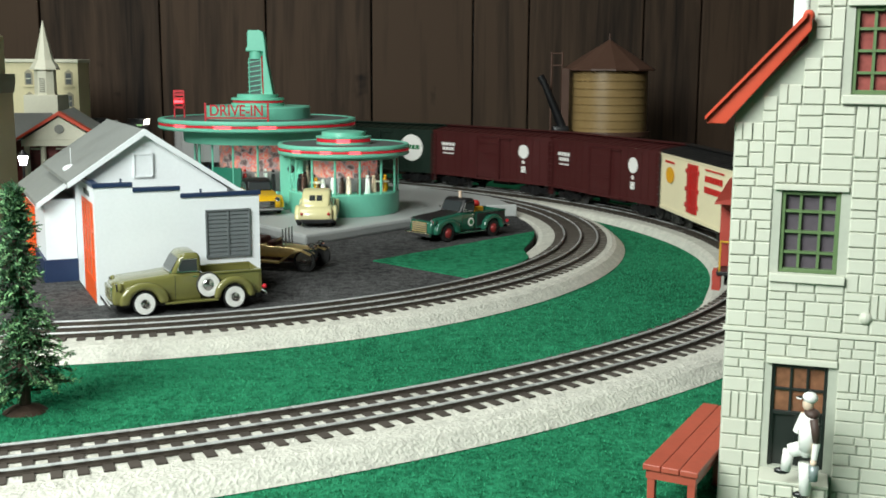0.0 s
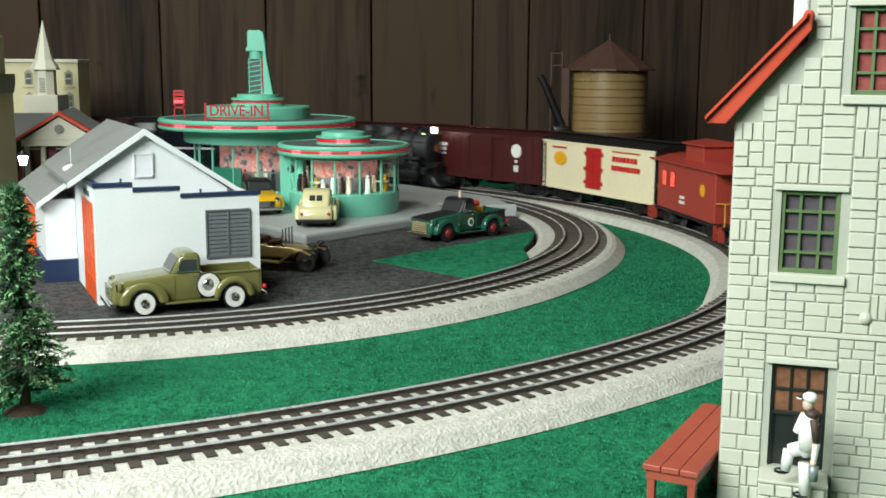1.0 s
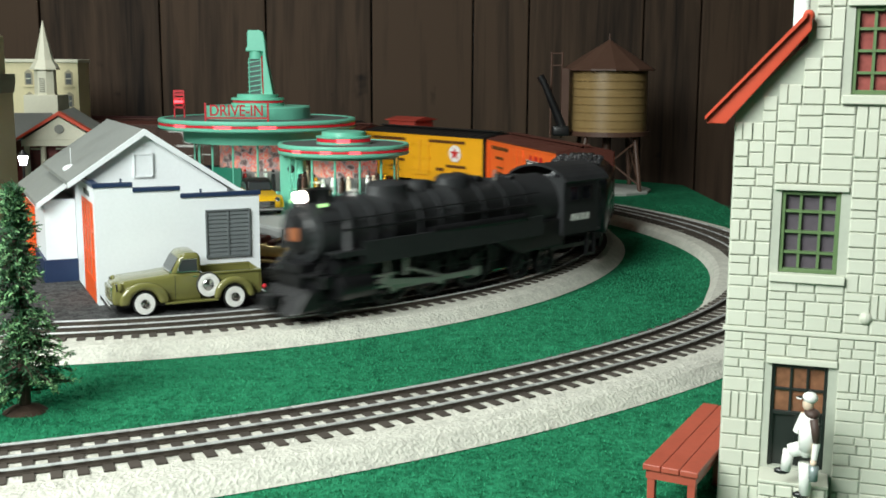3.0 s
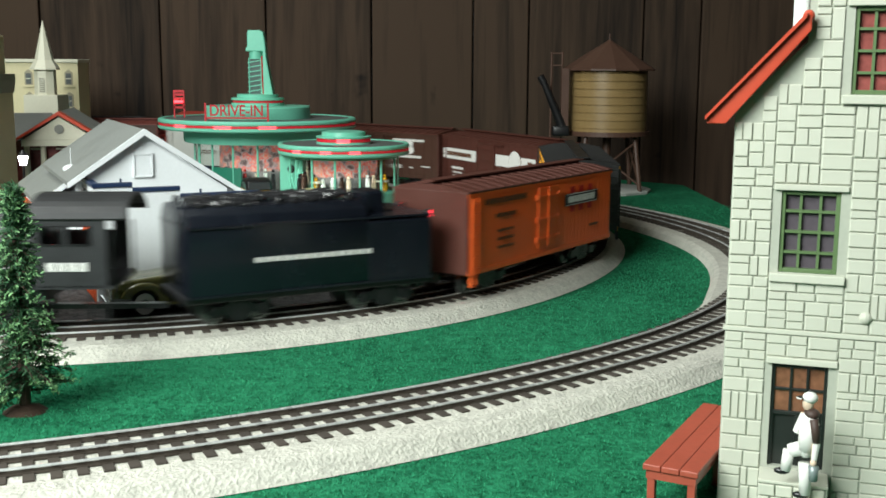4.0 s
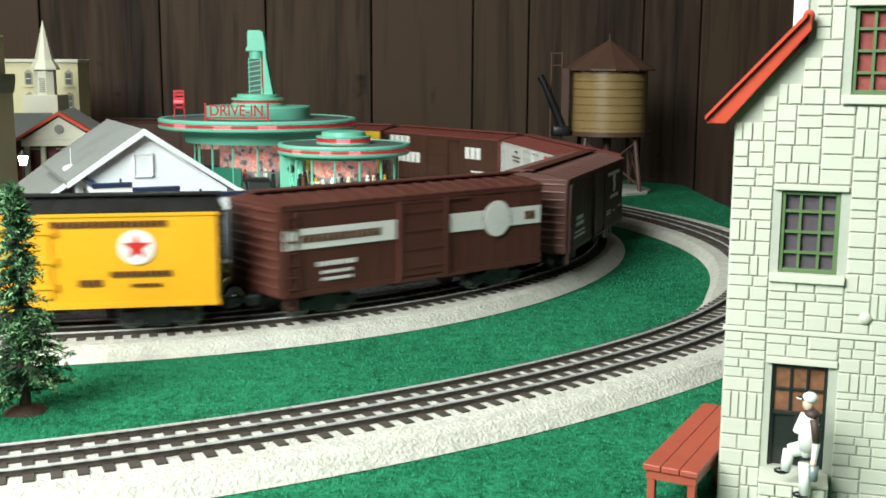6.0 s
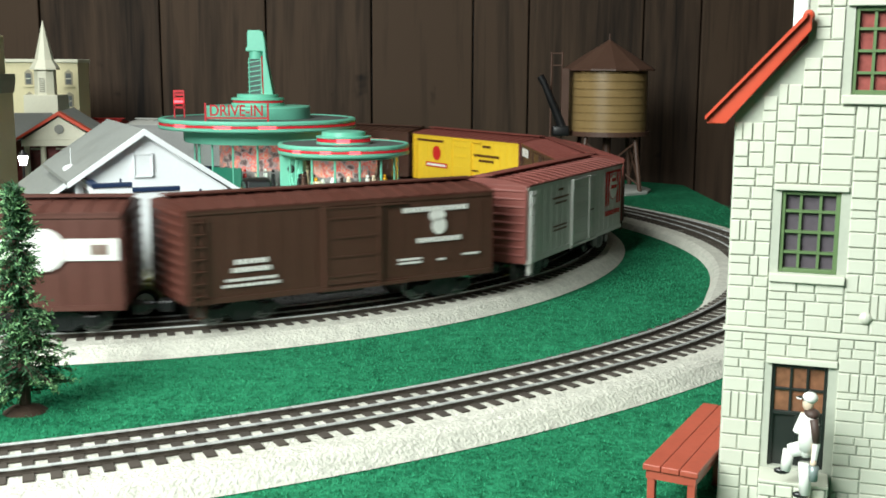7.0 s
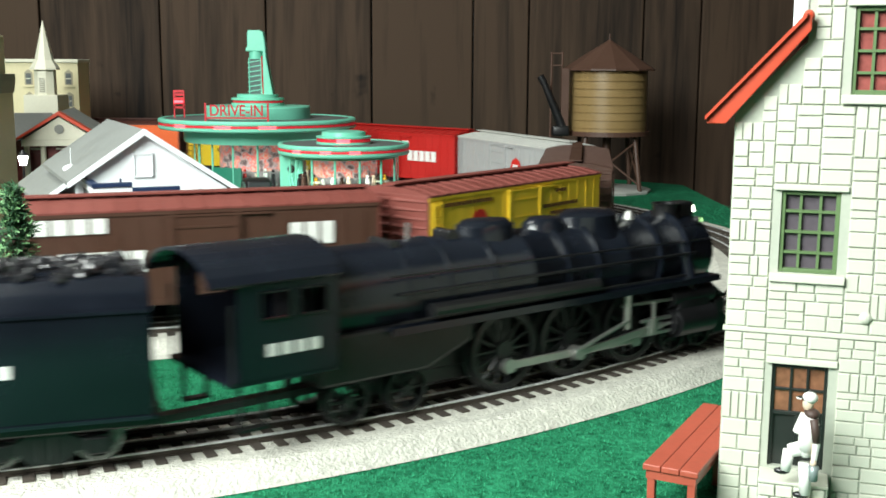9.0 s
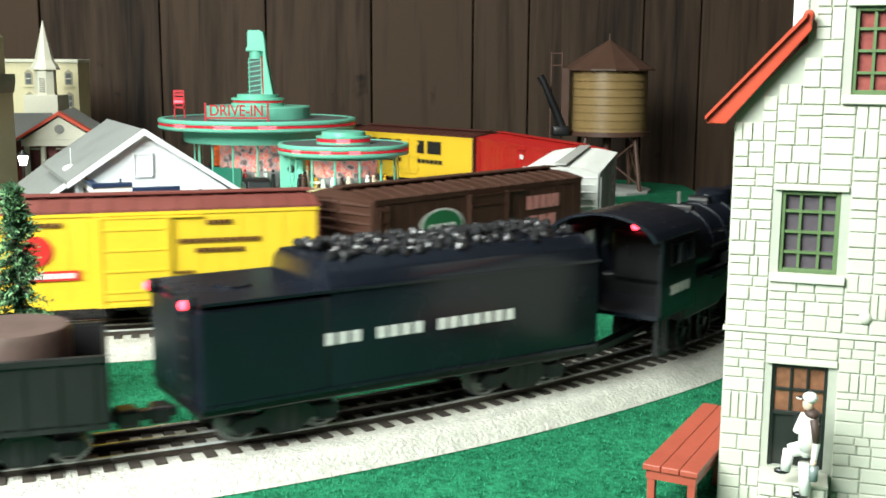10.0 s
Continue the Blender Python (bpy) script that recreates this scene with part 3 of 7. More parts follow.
        for x in (h - 0.010, h - 0.0038):
            block(x, x + 0.0008, w - 0.001, w + 0.0012, low - 0.009, low, bm=bm)
        return bm
    both_sides(car, "ladder", ladder, end if kind == "reefer" and ribs else side)
    part("underframe", block(-h + 0.006, h - 0.006, -0.008, 0.008, low - 0.004, low + 0.001, bm=block(-0.02, 0.012, -0.022, 0.01, low - 0.0075, low)), IRON, car)
    part("brake_wheel", lathe([(0.0035, 0), (0.0045, 0.0004), (0.0045, 0.001), (0.0035, 0.0014)], 16, None, Matrix.Translation((-h - 0.0035, 0.01, high - 0.004)) @ Matrix.Rotation(radians(90), 4, "Y")), IRON, car)
    for k in (-1, 1):
        bogie(car, k * (h - 0.037))
        coupler(car, k * h, k)
    y = w + 0.0009
    for name, mat, make in marks:
        both_sides(car, name, (lambda make=make: make(y)), mat)
    return car


def lettering(*spec):
    return lambda y: bars(spec, y)


def freight_cars():
    """The cars behind the tender of the inner train, in order."""
    c = []
    c.append(boxcar("bright orange reefer with brown roof and black name board", CAR_ORANGE, CAR_OXIDE, CAR_OXIDE, (
        ("lettering", DARK_INK, lettering((-0.062, 0.066, 0.058, 0.004, 14), (-0.062, 0.055, 0.028, 0.003, 8), (-0.062, 0.044, 0.022, 0.002, 7), (-0.062, 0.038, 0.022, 0.002, 6), (-0.062, 0.032, 0.022, 0.002, 7), (0.078, 0.032, 0.016, 0.002, 5))),
        ("emblem", RED_INK, lettering((0.04, 0.056, 0.007, 0.02, 1), (0.055, 0.056, 0.007, 0.02, 1), (0.07, 0.056, 0.007, 0.02, 1))),
        ("name_board", BLACK_INK, lambda y: bars([(0.055, 0.056, 0.056, 0.0095, 1)], y + 0.0003)),
        ("name_board_lettering", WHITE_INK, lambda y: bars([(0.055, 0.056, 0.046, 0.0052, 10), (0.055, 0.0602, 0.053, 0.0005, 1), (0.055, 0.0518, 0.053, 0.0005, 1)], y + 0.0006)),
    ), kind="reefer", ribs=False, category="reefer car"))
    c.append(boxcar("golden yellow reefer with black roof and red star emblem", CAR_YELLOW, CAR_BLACK, CAR_BLACK, (
        ("lettering", DARK_INK, lettering((-0.062, 0.067, 0.066, 0.0036, 15), (0.048, 0.067, 0.066, 0.0036, 18), (-0.052, 0.040, 0.040, 0.0034, 10), (-0.052, 0.031, 0.018, 0.0034, 6), (-0.05, 0.0265, 0.022, 0.002, 7), (0.065, 0.037, 0.036, 0.0034, 10), (0.068, 0.030, 0.018, 0.002, 6), (0.036, 0.032, 0.014, 0.004, 4))),
        ("emblem", WHITE_INK, lambda y: disc(0.063, 0.053, 0.0105, y)),
        ("emblem_star", RED_INK, lambda y: star(0.063, 0.053, 0.0085, y + 0.0003)),
    ), kind="reefer", category="reefer car"))
    c.append(boxcar("brown boxcar with broad white stripe and round emblem", CAR_OXIDE, CAR_OXIDE, CAR_OXIDE, (
        ("stripe", WHITE_INK, lettering((-0.066, 0.053, 0.086, 0.013, 1), (0.066, 0.053, 0.086, 0.013, 1))),
        ("emblem", CAR_OXIDE, lambda y: disc(0.066, 0.053, 0.0135, y + 0.0003)),
        ("emblem_ring", WHITE_INK, lambda y: disc(0.066, 0.053, 0.0128, y + 0.0006, inner=0.0115)),
        ("emblem_shield", WHITE_INK, lambda y: prism([(-0.066 - 0.008, 0.062), (-0.066 + 0.008, 0.062), (-0.066 + 0.0095, 0.057), (-0.066 + 0.005, 0.044), (-0.066 - 0.005, 0.044), (-0.066 - 0.0095, 0.057)], "y", y + 0.0006, y + 0.001)),
        ("lettering", WHITE_INK, lettering((-0.07, 0.036, 0.03, 0.003, 8), (-0.07, 0.0305, 0.024, 0.002, 7), (-0.07, 0.026, 0.024, 0.002, 7))),
        ("stripe_lettering", DARK_INK, lambda y: bars([(-0.066, 0.053, 0.062, 0.005, 14), (0.098, 0.053, 0.01, 0.006, 2)], y + 0.0003)),
    )))
    c.append(boxcar("plain brown boxcar with small white lettering", CAR_BROWN, CAR_OXIDE, CAR_OXIDE, (
        ("lettering", WHITE_INK, lettering((0.063, 0.065, 0.052, 0.0032, 17), (0.066, 0.044, 0.036, 0.0032, 10), (0.043, 0.032, 0.018, 0.0014, 1), (0.043, 0.0295, 0.018, 0.0014, 1), (0.092, 0.032, 0.014, 0.0014, 1), (0.068, 0.030, 0.006, 0.0014, 1), (-0.07, 0.041, 0.022, 0.003, 6), (-0.07, 0.036, 0.026, 0.003, 8), (-0.07, 0.030, 0.034, 0.0018, 9), (-0.07, 0.0265, 0.038, 0.0018, 9))),
        ("emblem", WHITE_INK, lambda y: disc(0.066, 0.053, 0.0058, y, bm=disc(0.0645, 0.0605, 0.0045, y, sx=1.4))),
    )))
    c.append(boxcar("silver grey reefer with oxide red ends and striped panel", CAR_SILVER, ROOF_OXIDE, ROOF_OXIDE, (
        ("panel", RED_INK, lettering((0.0655, 0.055, 0.0028, 0.029, 1), (0.0720, 0.055, 0.0028, 0.029, 1), (0.0960, 0.055, 0.0028, 0.029, 1), (0.1025, 0.055, 0.0028, 0.029, 1), (0.084, 0.0692, 0.038, 0.0016, 1), (0.084, 0.0335, 0.040, 0.004, 8))),
        ("panel_face", WHITE_INK, lambda y: disc(0.084, 0.056, 0.0105, y + 0.0003, sx=1.05)),
        ("panel_ring", RED_INK, lambda y: disc(0.084, 0.056, 0.0112, y + 0.0001, sx=1.05)),
        ("panel_lettering", RED_INK, lambda y: bars([(0.084, 0.062, 0.012, 0.003, 3), (0.084, 0.056, 0.016, 0.003, 4)], y + 0.0006)),
        ("lettering", DARK_INK, lettering((-0.045, 0.066, 0.012, 0.002, 4), (-0.045, 0.060, 0.034, 0.0016, 12), (-0.045, 0.056, 0.026, 0.0016, 9), (-0.045, 0.038, 0.03, 0.0014, 8), (-0.045, 0.035, 0.03, 0.0014, 8), (0.022, 0.042, 0.024, 0.001, 6))),
    ), category="reefer car"))
    c.append(boxcar("chocolate brown boxcar with large pale script lettering", CAR_BROWN, ROOF_OXIDE, ROOF_OXIDE, (
        ("lettering", WHITE_INK, lettering((-0.078, 0.066, 0.043, 0.009, 4), (-0.06, 0.044, 0.05, 0.013, 5), (0.066, 0.056, 0.03, 0.014, 3), (0.075, 0.034, 0.024, 0.0022, 8), (0.075, 0.030, 0.02, 0.0022, 6))),
    )))
    c.append(boxcar("lemon yellow boxcar with oxide red roof", CAR_LEMON, ROOF_OXIDE, ROOF_OXIDE, (
        ("lettering", DARK_INK, lettering((-0.07, 0.067, 0.06, 0.0028, 16), (0.05, 0.066, 0.016, 0.0028, 5), (0.05, 0.055, 0.05, 0.0028, 12), (0.05, 0.049, 0.03, 0.0028, 8), (0.02, 0.036, 0.03, 0.0018, 8))),
        ("emblem", RED_INK, lambda y: disc(-0.055, 0.052, 0.009, y)),
        ("name_panel", RED_INK, lettering((-0.055, 0.037, 0.048, 0.006, 1))),
        ("name_panel_lettering", WHITE_INK, lambda y: bars([(-0.055, 0.037, 0.042, 0.003, 12)], y + 0.0003)),
    )))
    c.append(boxcar("brown boxcar with green oval emblem and pale lettering", CAR_BROWN, CAR_BROWN, CAR_BROWN, (
        ("emblem", WHITE_INK, lambda y: disc(-0.048, 0.052, 0.0125, y, sx=1.75)),
        ("emblem_face", GREEN_INK, lambda y: disc(-0.048, 0.052, 0.0112, y + 0.0003, sx=1.75)),
        ("emblem_lettering", WHITE_INK, lambda y: bars([(-0.048, 0.052, 0.026, 0.004, 7)], y + 0.0006)),
        ("lettering", PINK_INK, lettering((0.062, 0.060, 0.040, 0.010, 5), (0.062, 0.045, 0.034, 0.010, 3))),
    )))
    c.append(boxcar("pale grey boxcar with white roof and red emblem", CAR_GREY, CAR_SILVER, CAR_SILVER, (
        ("emblem", RED_INK, lambda y: disc(0.045, 0.047, 0.0125, y, n=8)),
        ("emblem_lettering", WHITE_INK, lambda y: bars([(0.045, 0.050, 0.014, 0.003, 5), (0.045, 0.044, 0.016, 0.003, 6)], y + 0.0003)),
    )))
    c.append(boxcar("bright red boxcar with bold white lettering", CAR_RED, CAR_RED, CAR_RED, (
        ("lettering", WHITE_INK, lettering((0.058, 0.046, 0.05, 0.013, 5), (0.03, 0.062, 0.01, 0.005, 1), (-0.06, 0.03, 0.03, 0.002, 7))),
    )))
    c.append(boxcar("yellow boxcar with large dark lettering", CAR_LEMON, CAR_OXIDE, CAR_OXIDE, (
        ("lettering", BLACK_INK, lettering((-0.015, 0.058, 0.15, 0.016, 5), (0.0, 0.04, 0.12, 0.005, 16))),
    ), kind="reefer"))
    c.append(boxcar("orange boxcar with brown roof", CAR_ORANGE, CAR_OXIDE, CAR_OXIDE, (
        ("lettering", DARK_INK, lettering((-0.062, 0.064, 0.058, 0.004, 12), (0.05, 0.06, 0.05, 0.004, 10))),
    ), kind="reefer"))
    return c


def tail_cars():
    """The end of the outer train, from the cream car forwards."""
    round_mark = ("emblem", WHITE_INK, lambda y: disc(0.062, 0.056, 0.0085, y, bm=disc(0.062, 0.043, 0.0022, y)))
    numbers = ("lettering", WHITE_INK, lettering((-0.075, 0.058, 0.026, 0.004, 4), (-0.075, 0.052, 0.022, 0.004, 4), (-0.075, 0.046, 0.022, 0.0018, 6), (0.062, 0.034, 0.008, 0.008, 2)))
    c = []
    c.append(boxcar("cream reefer with red door and coloured lettering", CAR_CREAM, CAR_BLACK, CAR_BLACK, (
        ("lettering", RED_INK, lettering((0.058, 0.060, 0.046, 0.0055, 7), (0.06, 0.050, 0.052, 0.0055, 9), (-0.07, 0.066, 0.03, 0.002, 8), (0.06, 0.068, 0.05, 0.0016, 10))),
        ("emblem", CAR_YELLOW, lambda y: disc(-0.068, 0.053, 0.008, y, sx=1.6)),
    ), kind="reefer", door=CAR_RED, category="reefer car"))
    c.append(boxcar("maroon boxcar with round white striped emblem", CAR_MAROON, CAR_MAROON, CAR_MAROON, (numbers, round_mark)))
    c.append(boxcar("maroon boxcar with round white striped emblem", CAR_MAROON, CAR_MAROON, CAR_MAROON, (numbers, round_mark)))
    c.append(boxcar("dark green boxcar with large round white emblem", CAR_GREEN, CAR_GREEN, CAR_BLACK, (
        ("emblem", WHITE_INK, lambda y: disc(0.072, 0.050, 0.018, y)),
        ("emblem_lettering", GREEN_INK, lambda y: bars([(0.072, 0.051, 0.026, 0.006, 4)], y + 0.0003)))))
    c.append(boxcar("dull grey boxcar with white lettering", CAR_GREY, CAR_BLACK, CAR_BLACK, (numbers,)))
    return c


def caboose():
    car = thing("caboose", "red caboose with yellow end rails and lit windows", "caboose")
    red = surface("caboose_red_paint", (0.36, 0.045, 0.03), 0.45, patch=25, vary=0.08)
    w, h, low, high = 0.030, 0.072, 0.018, 0.066
    part("body", block(-h, h, -w, w, low, high, 0.001), red, car)
    rp = [(-w - 0.003, high - 0.0005), (-w - 0.003, high + 0.001), (-w * 0.5, high + 0.005), (0, high + 0.006), (w * 0.5, high + 0.005), (w + 0.003, high + 0.001), (w + 0.003, high - 0.0005)]
    part("roof", prism(rp, "x", -h - 0.021, h + 0.021), red, car)
    cup = part("cupola", block(-0.024, 0.020, -0.022, 0.022, high + 0.003, high + 0.020, 0.0008), red, car)
    part("cupola_roof", prism([(-0.025, high + 0.0196), (-0.025, high + 0.021), (0, high + 0.0245), (0.025, high + 0.021), (0.025, high + 0.0196)], "x", -0.028, 0.024), red, cup)
    part("platform", block(-h - 0.021, h + 0.021, -w, w, low - 0.003, low, 0.0005), IRON, car)
    yellow = surface("yellow_rail_paint", (0.62, 0.36, 0.03), 0.45)
    for e in (-1, 1):
        bm = bmesh.new()
        x = e * (h + 0.019)
        for y in (-0.028, -0.012, 0.012, 0.028):
            rod((x, y, low), (x, y, low + 0.021), 0.0006, n=6, bm=bm)
        rod((x, -0.028, low + 0.021), (x, 0.028, low + 0.021), 0.0006, n=6, bm=bm)
        for y in (-0.028, 0.028):
            rod((x, y, low + 0.021), (e * h, y, low + 0.019), 0.0006, n=6, bm=bm)
        part("end_rail", bm, yellow, car)
        st = bmesh.new()
        for s in (-1, 1):
            for k in range(2):
                block(min(e * (h + 0.006), e * (h + 0.018)), max(e * (h + 0.006), e * (h + 0.018)), s * w - 0.003, s * w + 0.003, low - 0.007 - 0.006 * k, low - 0.006 - 0.006 * k, bm=st)
            for q in (0.006, 0.0175):
                block(min(e * (h + q), e * (h + q + 0.0008)), max(e * (h + q), e * (h + q + 0.0008)), s * w - 0.003, s * w + 0.003, low - 0.014, low, bm=st)
        part("step", st, red, car)
        bogie(car, e * 0.055)
        coupler(car, e * (h + 0.018), e)

    def panes(at):
        bm = bmesh.new()
        for x in at:
            block(x - 0.0042, x + 0.0042, w, w + 0.0004, 0.042, 0.056, bm=bm)
        return bm
    both_sides(car, "window_pane", lambda: panes((0.052,)), WARM_PANE)
    both_sides(car, "window_pane", lambda: panes((0.030,)), WARM_PANE)

    def frames():
        bm = bmesh.new()
        for x in (0.052, 0.030):
            for a, b, c, d in ((-0.0052, -0.0042, 0.041, 0.057), (0.0042, 0.0052, 0.041, 0.057), (-0.0052, 0.0052, 0.056, 0.057), (-0.0052, 0.0052, 0.041, 0.042), (-0.0004, 0.0004, 0.042, 0.056)):
                block(x + a, x + b, w, w + 0.001, c, d, bm=bm)
        return bm
    both_sides(car, "window_frame", frames, red)
    both_sides(car, "emblem", lambda: disc(0.044, 0.046, 0.006, w + 0.0002), CAR_YELLOW)
    both_sides(car, "lettering", lambda: bars([(-0.005, 0.034, 0.012, 0.003, 4), (-0.005, 0.029, 0.014, 0.003, 5)], w + 0.0002), WHITE_INK)
    return car


def driver(parent, x, r, big=True):
    """A pair of spoked driving wheels on one axle."""
    bm = bmesh.new()
    for side in (-1, 1):
        m = Matrix.Translation((x, side * 0.0175, r)) @ Matrix.Rotation(radians(-90) * side, 4, "X")
        lathe([(r * 0.84, -0.004), (r * 1.07, -0.004), (r * 1.07, -0.003), (r, -0.0027), (r, 0.0012), (r * 0.84, 0.0012), (r * 0.84, -0.0039)], 36, bm, m)
        caps = [f for f in bm.faces if len(f.verts) == 36]
        bmesh.ops.delete(bm, geom=caps, context="FACES_ONLY")
        lathe([(0.0008, -0.003), (r * 0.24, -0.003), (r * 0.24, 0.0016), (0.0008, 0.0016)], 16, bm, m)
        n = 14 if big else 8
        for i in range(n):
            a = math.tau * i / n
            p = [m @ Vector((q * math.cos(a), q * math.sin(a), -0.0008)) for q in (r * 0.2, r * 0.88)]
            rod(p[0], p[1], 0.0011, 0.0008, 6, bm)
    rod((x, -0.017, r), (x, 0.017, r), 0.002, n=8, bm=bm)
    w = smooth(part("driving_wheel" if big else "pony_wheel", bm, IRON, parent))
    if big:
        tm = bmesh.new()
        for side in (-1, 1):
            m = Matrix.Translation((x, side * 0.0175, r)) @ Matrix.Rotation(radians(-90) * side, 4, "X")
            lathe([(r * 0.93, 0.0012), (r * 0.93, 0.0016), (r * 1.005, 0.0014), (r * 1.005, -0.0005)], 36, tm, m)
        caps = [f for f in tm.faces if len(f.verts) > 4]
        bmesh.ops.delete(tm, geom=caps, context="FACES_ONLY")
        smooth(part("tyre", tm, IRON, w))
    return w


DRIVERS = (-0.083, -0.125, -0.167)


def steam_engine(label, boiler_mat, scale=1.0, front_plate=False, sheet=False):
    """A large steam engine with a 4-6-4 chassis, front along +x, pilot at x = 0."""
    e = thing("steam_locomotive", label, "locomotive")
    # boiler: turned about x, from the smokebox front back to the cab
    turn = Matrix.Translation((0, 0, 0.052)) @ Matrix.Rotation(radians(-90), 4, "Y")
    prof = [(0.0005, 0.020), (0.0150, 0.0205), (0.0178, 0.022), (0.0195, 0.0222), (0.0200, 0.024), (0.0205, 0.085), (0.0208, 0.0855), (0.0208, 0.0875), (0.0205, 0.088), (0.0222, 0.15), (0.0225, 0.1505), (0.0225, 0.1525), (0.0222, 0.153), (0.0232, 0.235), (0.0232, 0.262), (0.0005, 0.262)]
    smooth(part("boiler", lathe(prof, 44, None, turn), boiler_mat, e), 35)
    door = part("smokebox_door", lathe([(0.0005, 0.0165), (0.0060, 0.0170), (0.0120, 0.0185), (0.0140, 0.0206), (0.0005, 0.0206)], 32, None, turn), IRON, e)
    bolts = bmesh.new()
    for i in range(18):
        a = math.tau * i / 18
        ball((-0.0212, 0.0165 * math.sin(a), 0.052 + 0.0165 * math.cos(a)), 0.0009, bolts, u=6, v=4)
    part("bolt_ring", bolts, IRON, door)
    bands = bmesh.new()
    for x in (-0.045, -0.066, -0.11, -0.13, -0.175, -0.2, -0.222):
        lathe([(0.0222, -x - 0.0006), (0.0236, -x - 0.0006), (0.0236, -x + 0.0006), (0.0222, -x + 0.0006)], 40, bands, turn)
    smooth(part("boiler_band", bands, boiler_mat, e))
    # domes, stack and fittings on top
    top = 0.0735
    smooth(part("chimney", lathe([(0.0085, -0.006), (0.0075, 0.001), (0.007, 0.006), (0.0078, 0.0078), (0.006, 0.0078), (0.0055, 0.001)], 24, None, Matrix.Translation((-0.040, 0, top - 0.002))), IRON, e))
    for x, r, h in ((-0.098, 0.0125, 0.007), (-0.165, 0.011, 0.0075)):
        smooth(part("steam_dome", lathe([(r * 1.25, -0.008), (r * 1.05, -0.003), (r, 0), (r * 0.96, h * 0.6), (r * 0.75, h * 0.92), (0.0005, h)], 28, None, Matrix.Translation((x, 0, top)) @ Matrix.Diagonal((1.5, 1, 1, 1))), boiler_mat, e))
    smooth(part("sand_dome", lathe([(0.010, -0.006), (0.009, 0.002), (0.0065, 0.005), (0.0005, 0.0056)], 24, None, Matrix.Translation((-0.128, 0, top)) @ Matrix.Diagonal((1.3, 1, 1, 1))), boiler_mat, e))
    part("whistle", rod((-0.205, 0.006, top), (-0.205, 0.006, top + 0.008), 0.0011, n=8), ROD_STEEL, e)
    part("bell", lathe([(0.0036, 0), (0.003, 0.002), (0.0018, 0.0045), (0.0005, 0.005)], 14, None, Matrix.Translation((-0.068, 0.0, top - 0.001))), ROD_STEEL, e)
    gen = rod((-0.188, -0.006, top + 0.001), (-0.188, 0.006, top + 0.001), 0.0036, n=14)
    rod((-0.222, -0.009, top + 0.001), (-0.222, 0.009, top + 0.001), 0.0022, n=10, bm=gen)
    part("turbo_generator", gen, IRON, e)
    part("chassis_frame", block(-0.235, -0.045, -0.009, 0.009, 0.007, 0.036, 0.001), IRON, e)
    head = part("headlamp", block(-0.034, -0.022, -0.005, 0.005, top - 0.003, top + 0.006, 0.0015), IRON, e)
    part("lens", rod((-0.022, 0, top + 0.0015), (-0.0208, 0, top + 0.0015), 0.0038, n=16), LAMP_WHITE, head)
    for s in (-1, 1):
        mk = part("marker_lamp", ball((-0.030, s * 0.014, top - 0.003), 0.0022, u=10, v=6), IRON, e)
        part("marker_lens", ball((-0.0285, s * 0.0145, top - 0.003), 0.0013, u=8, v=6), LAMP_GREEN, mk)
    if front_plate:
        part("front_plate", block(-0.0165, -0.0155, -0.0045, 0.0045, 0.0475, 0.0560, 0.001), surface("dull_orange_board", (0.30, 0.10, 0.04), 0.5), e, "small orange number board")
    # running boards and pipes
    for s in (-1, 1):
        rb = block(-0.236, -0.026, s * 0.024 - 0.0045, s * 0.024 + 0.0045, 0.0405, 0.0418)
        block(-0.236, -0.026, s * 0.0282 - 0.0004, s * 0.0282 + 0.0004, 0.0385, 0.0418, bm=rb)
        part("running_board", rb, boiler_mat, e)
        pipe = rod((-0.23, s * 0.0247, 0.0555), (-0.04, s * 0.0225, 0.0545), 0.0008, n=6)
        rod((-0.215, s * 0.0268, 0.0470), (-0.115, s * 0.0258, 0.0465), 0.0034, n=12, bm=pipe)
        rod((-0.23, s * 0.0262, 0.0435), (-0.05, s * 0.0250, 0.0435), 0.0007, n=6, bm=pipe)
        rod((-0.235, s * 0.025, 0.064), (-0.025, s * 0.0198, 0.0605), 0.0005, n=6, bm=pipe)
        for x in (-0.21, -0.17, -0.13, -0.09, -0.05):
            rod((x, s * 0.0205, 0.061), (x, s * 0.0235, 0.0618), 0.0006, n=6, bm=pipe)
        part("pipework", pipe, IRON, e)
    if sheet:
        for s in (-1, 1):
            part("skirt", block(-0.236, -0.05, s * 0.0285 - 0.0005, s * 0.0285 + 0.0005, 0.032, 0.047, 0.0004), boiler_mat, e)
    # frame, firebox and ash pan
    part("frame", block(-0.255, -0.012, -0.010, 0.010, 0.014, 0.034, 0.001), IRON, e)
    fb = prism([(-0.268, 0.020), (-0.268, 0.042), (-0.190, 0.042), (-0.190, 0.030), (-0.215, 0.020)], "y", -0.0245, 0.0245, bevel=0.0015)
    part("firebox", fb, IRON, e)
    # cylinders and valve chests
    for s in (-1, 1):
        cy = rod((-0.058, s * 0.0235, 0.0185), (-0.030, s * 0.0235, 0.0185), 0.0085, n=24)
        rod((-0.060, s * 0.0235, 0.0185), (-0.028, s * 0.0235, 0.0185), 0.0065, n=24, bm=cy)
        rod((-0.060, s * 0.0225, 0.0315), (-0.028, s * 0.0225, 0.0315), 0.0052, n=20, bm=cy)
        block(-0.056, -0.032, s * 0.0225 - 0.005, s * 0.0225 + 0.005, 0.018, 0.034, 0.001, cy)
        smooth(part("cylinder", cy, IRON, e))
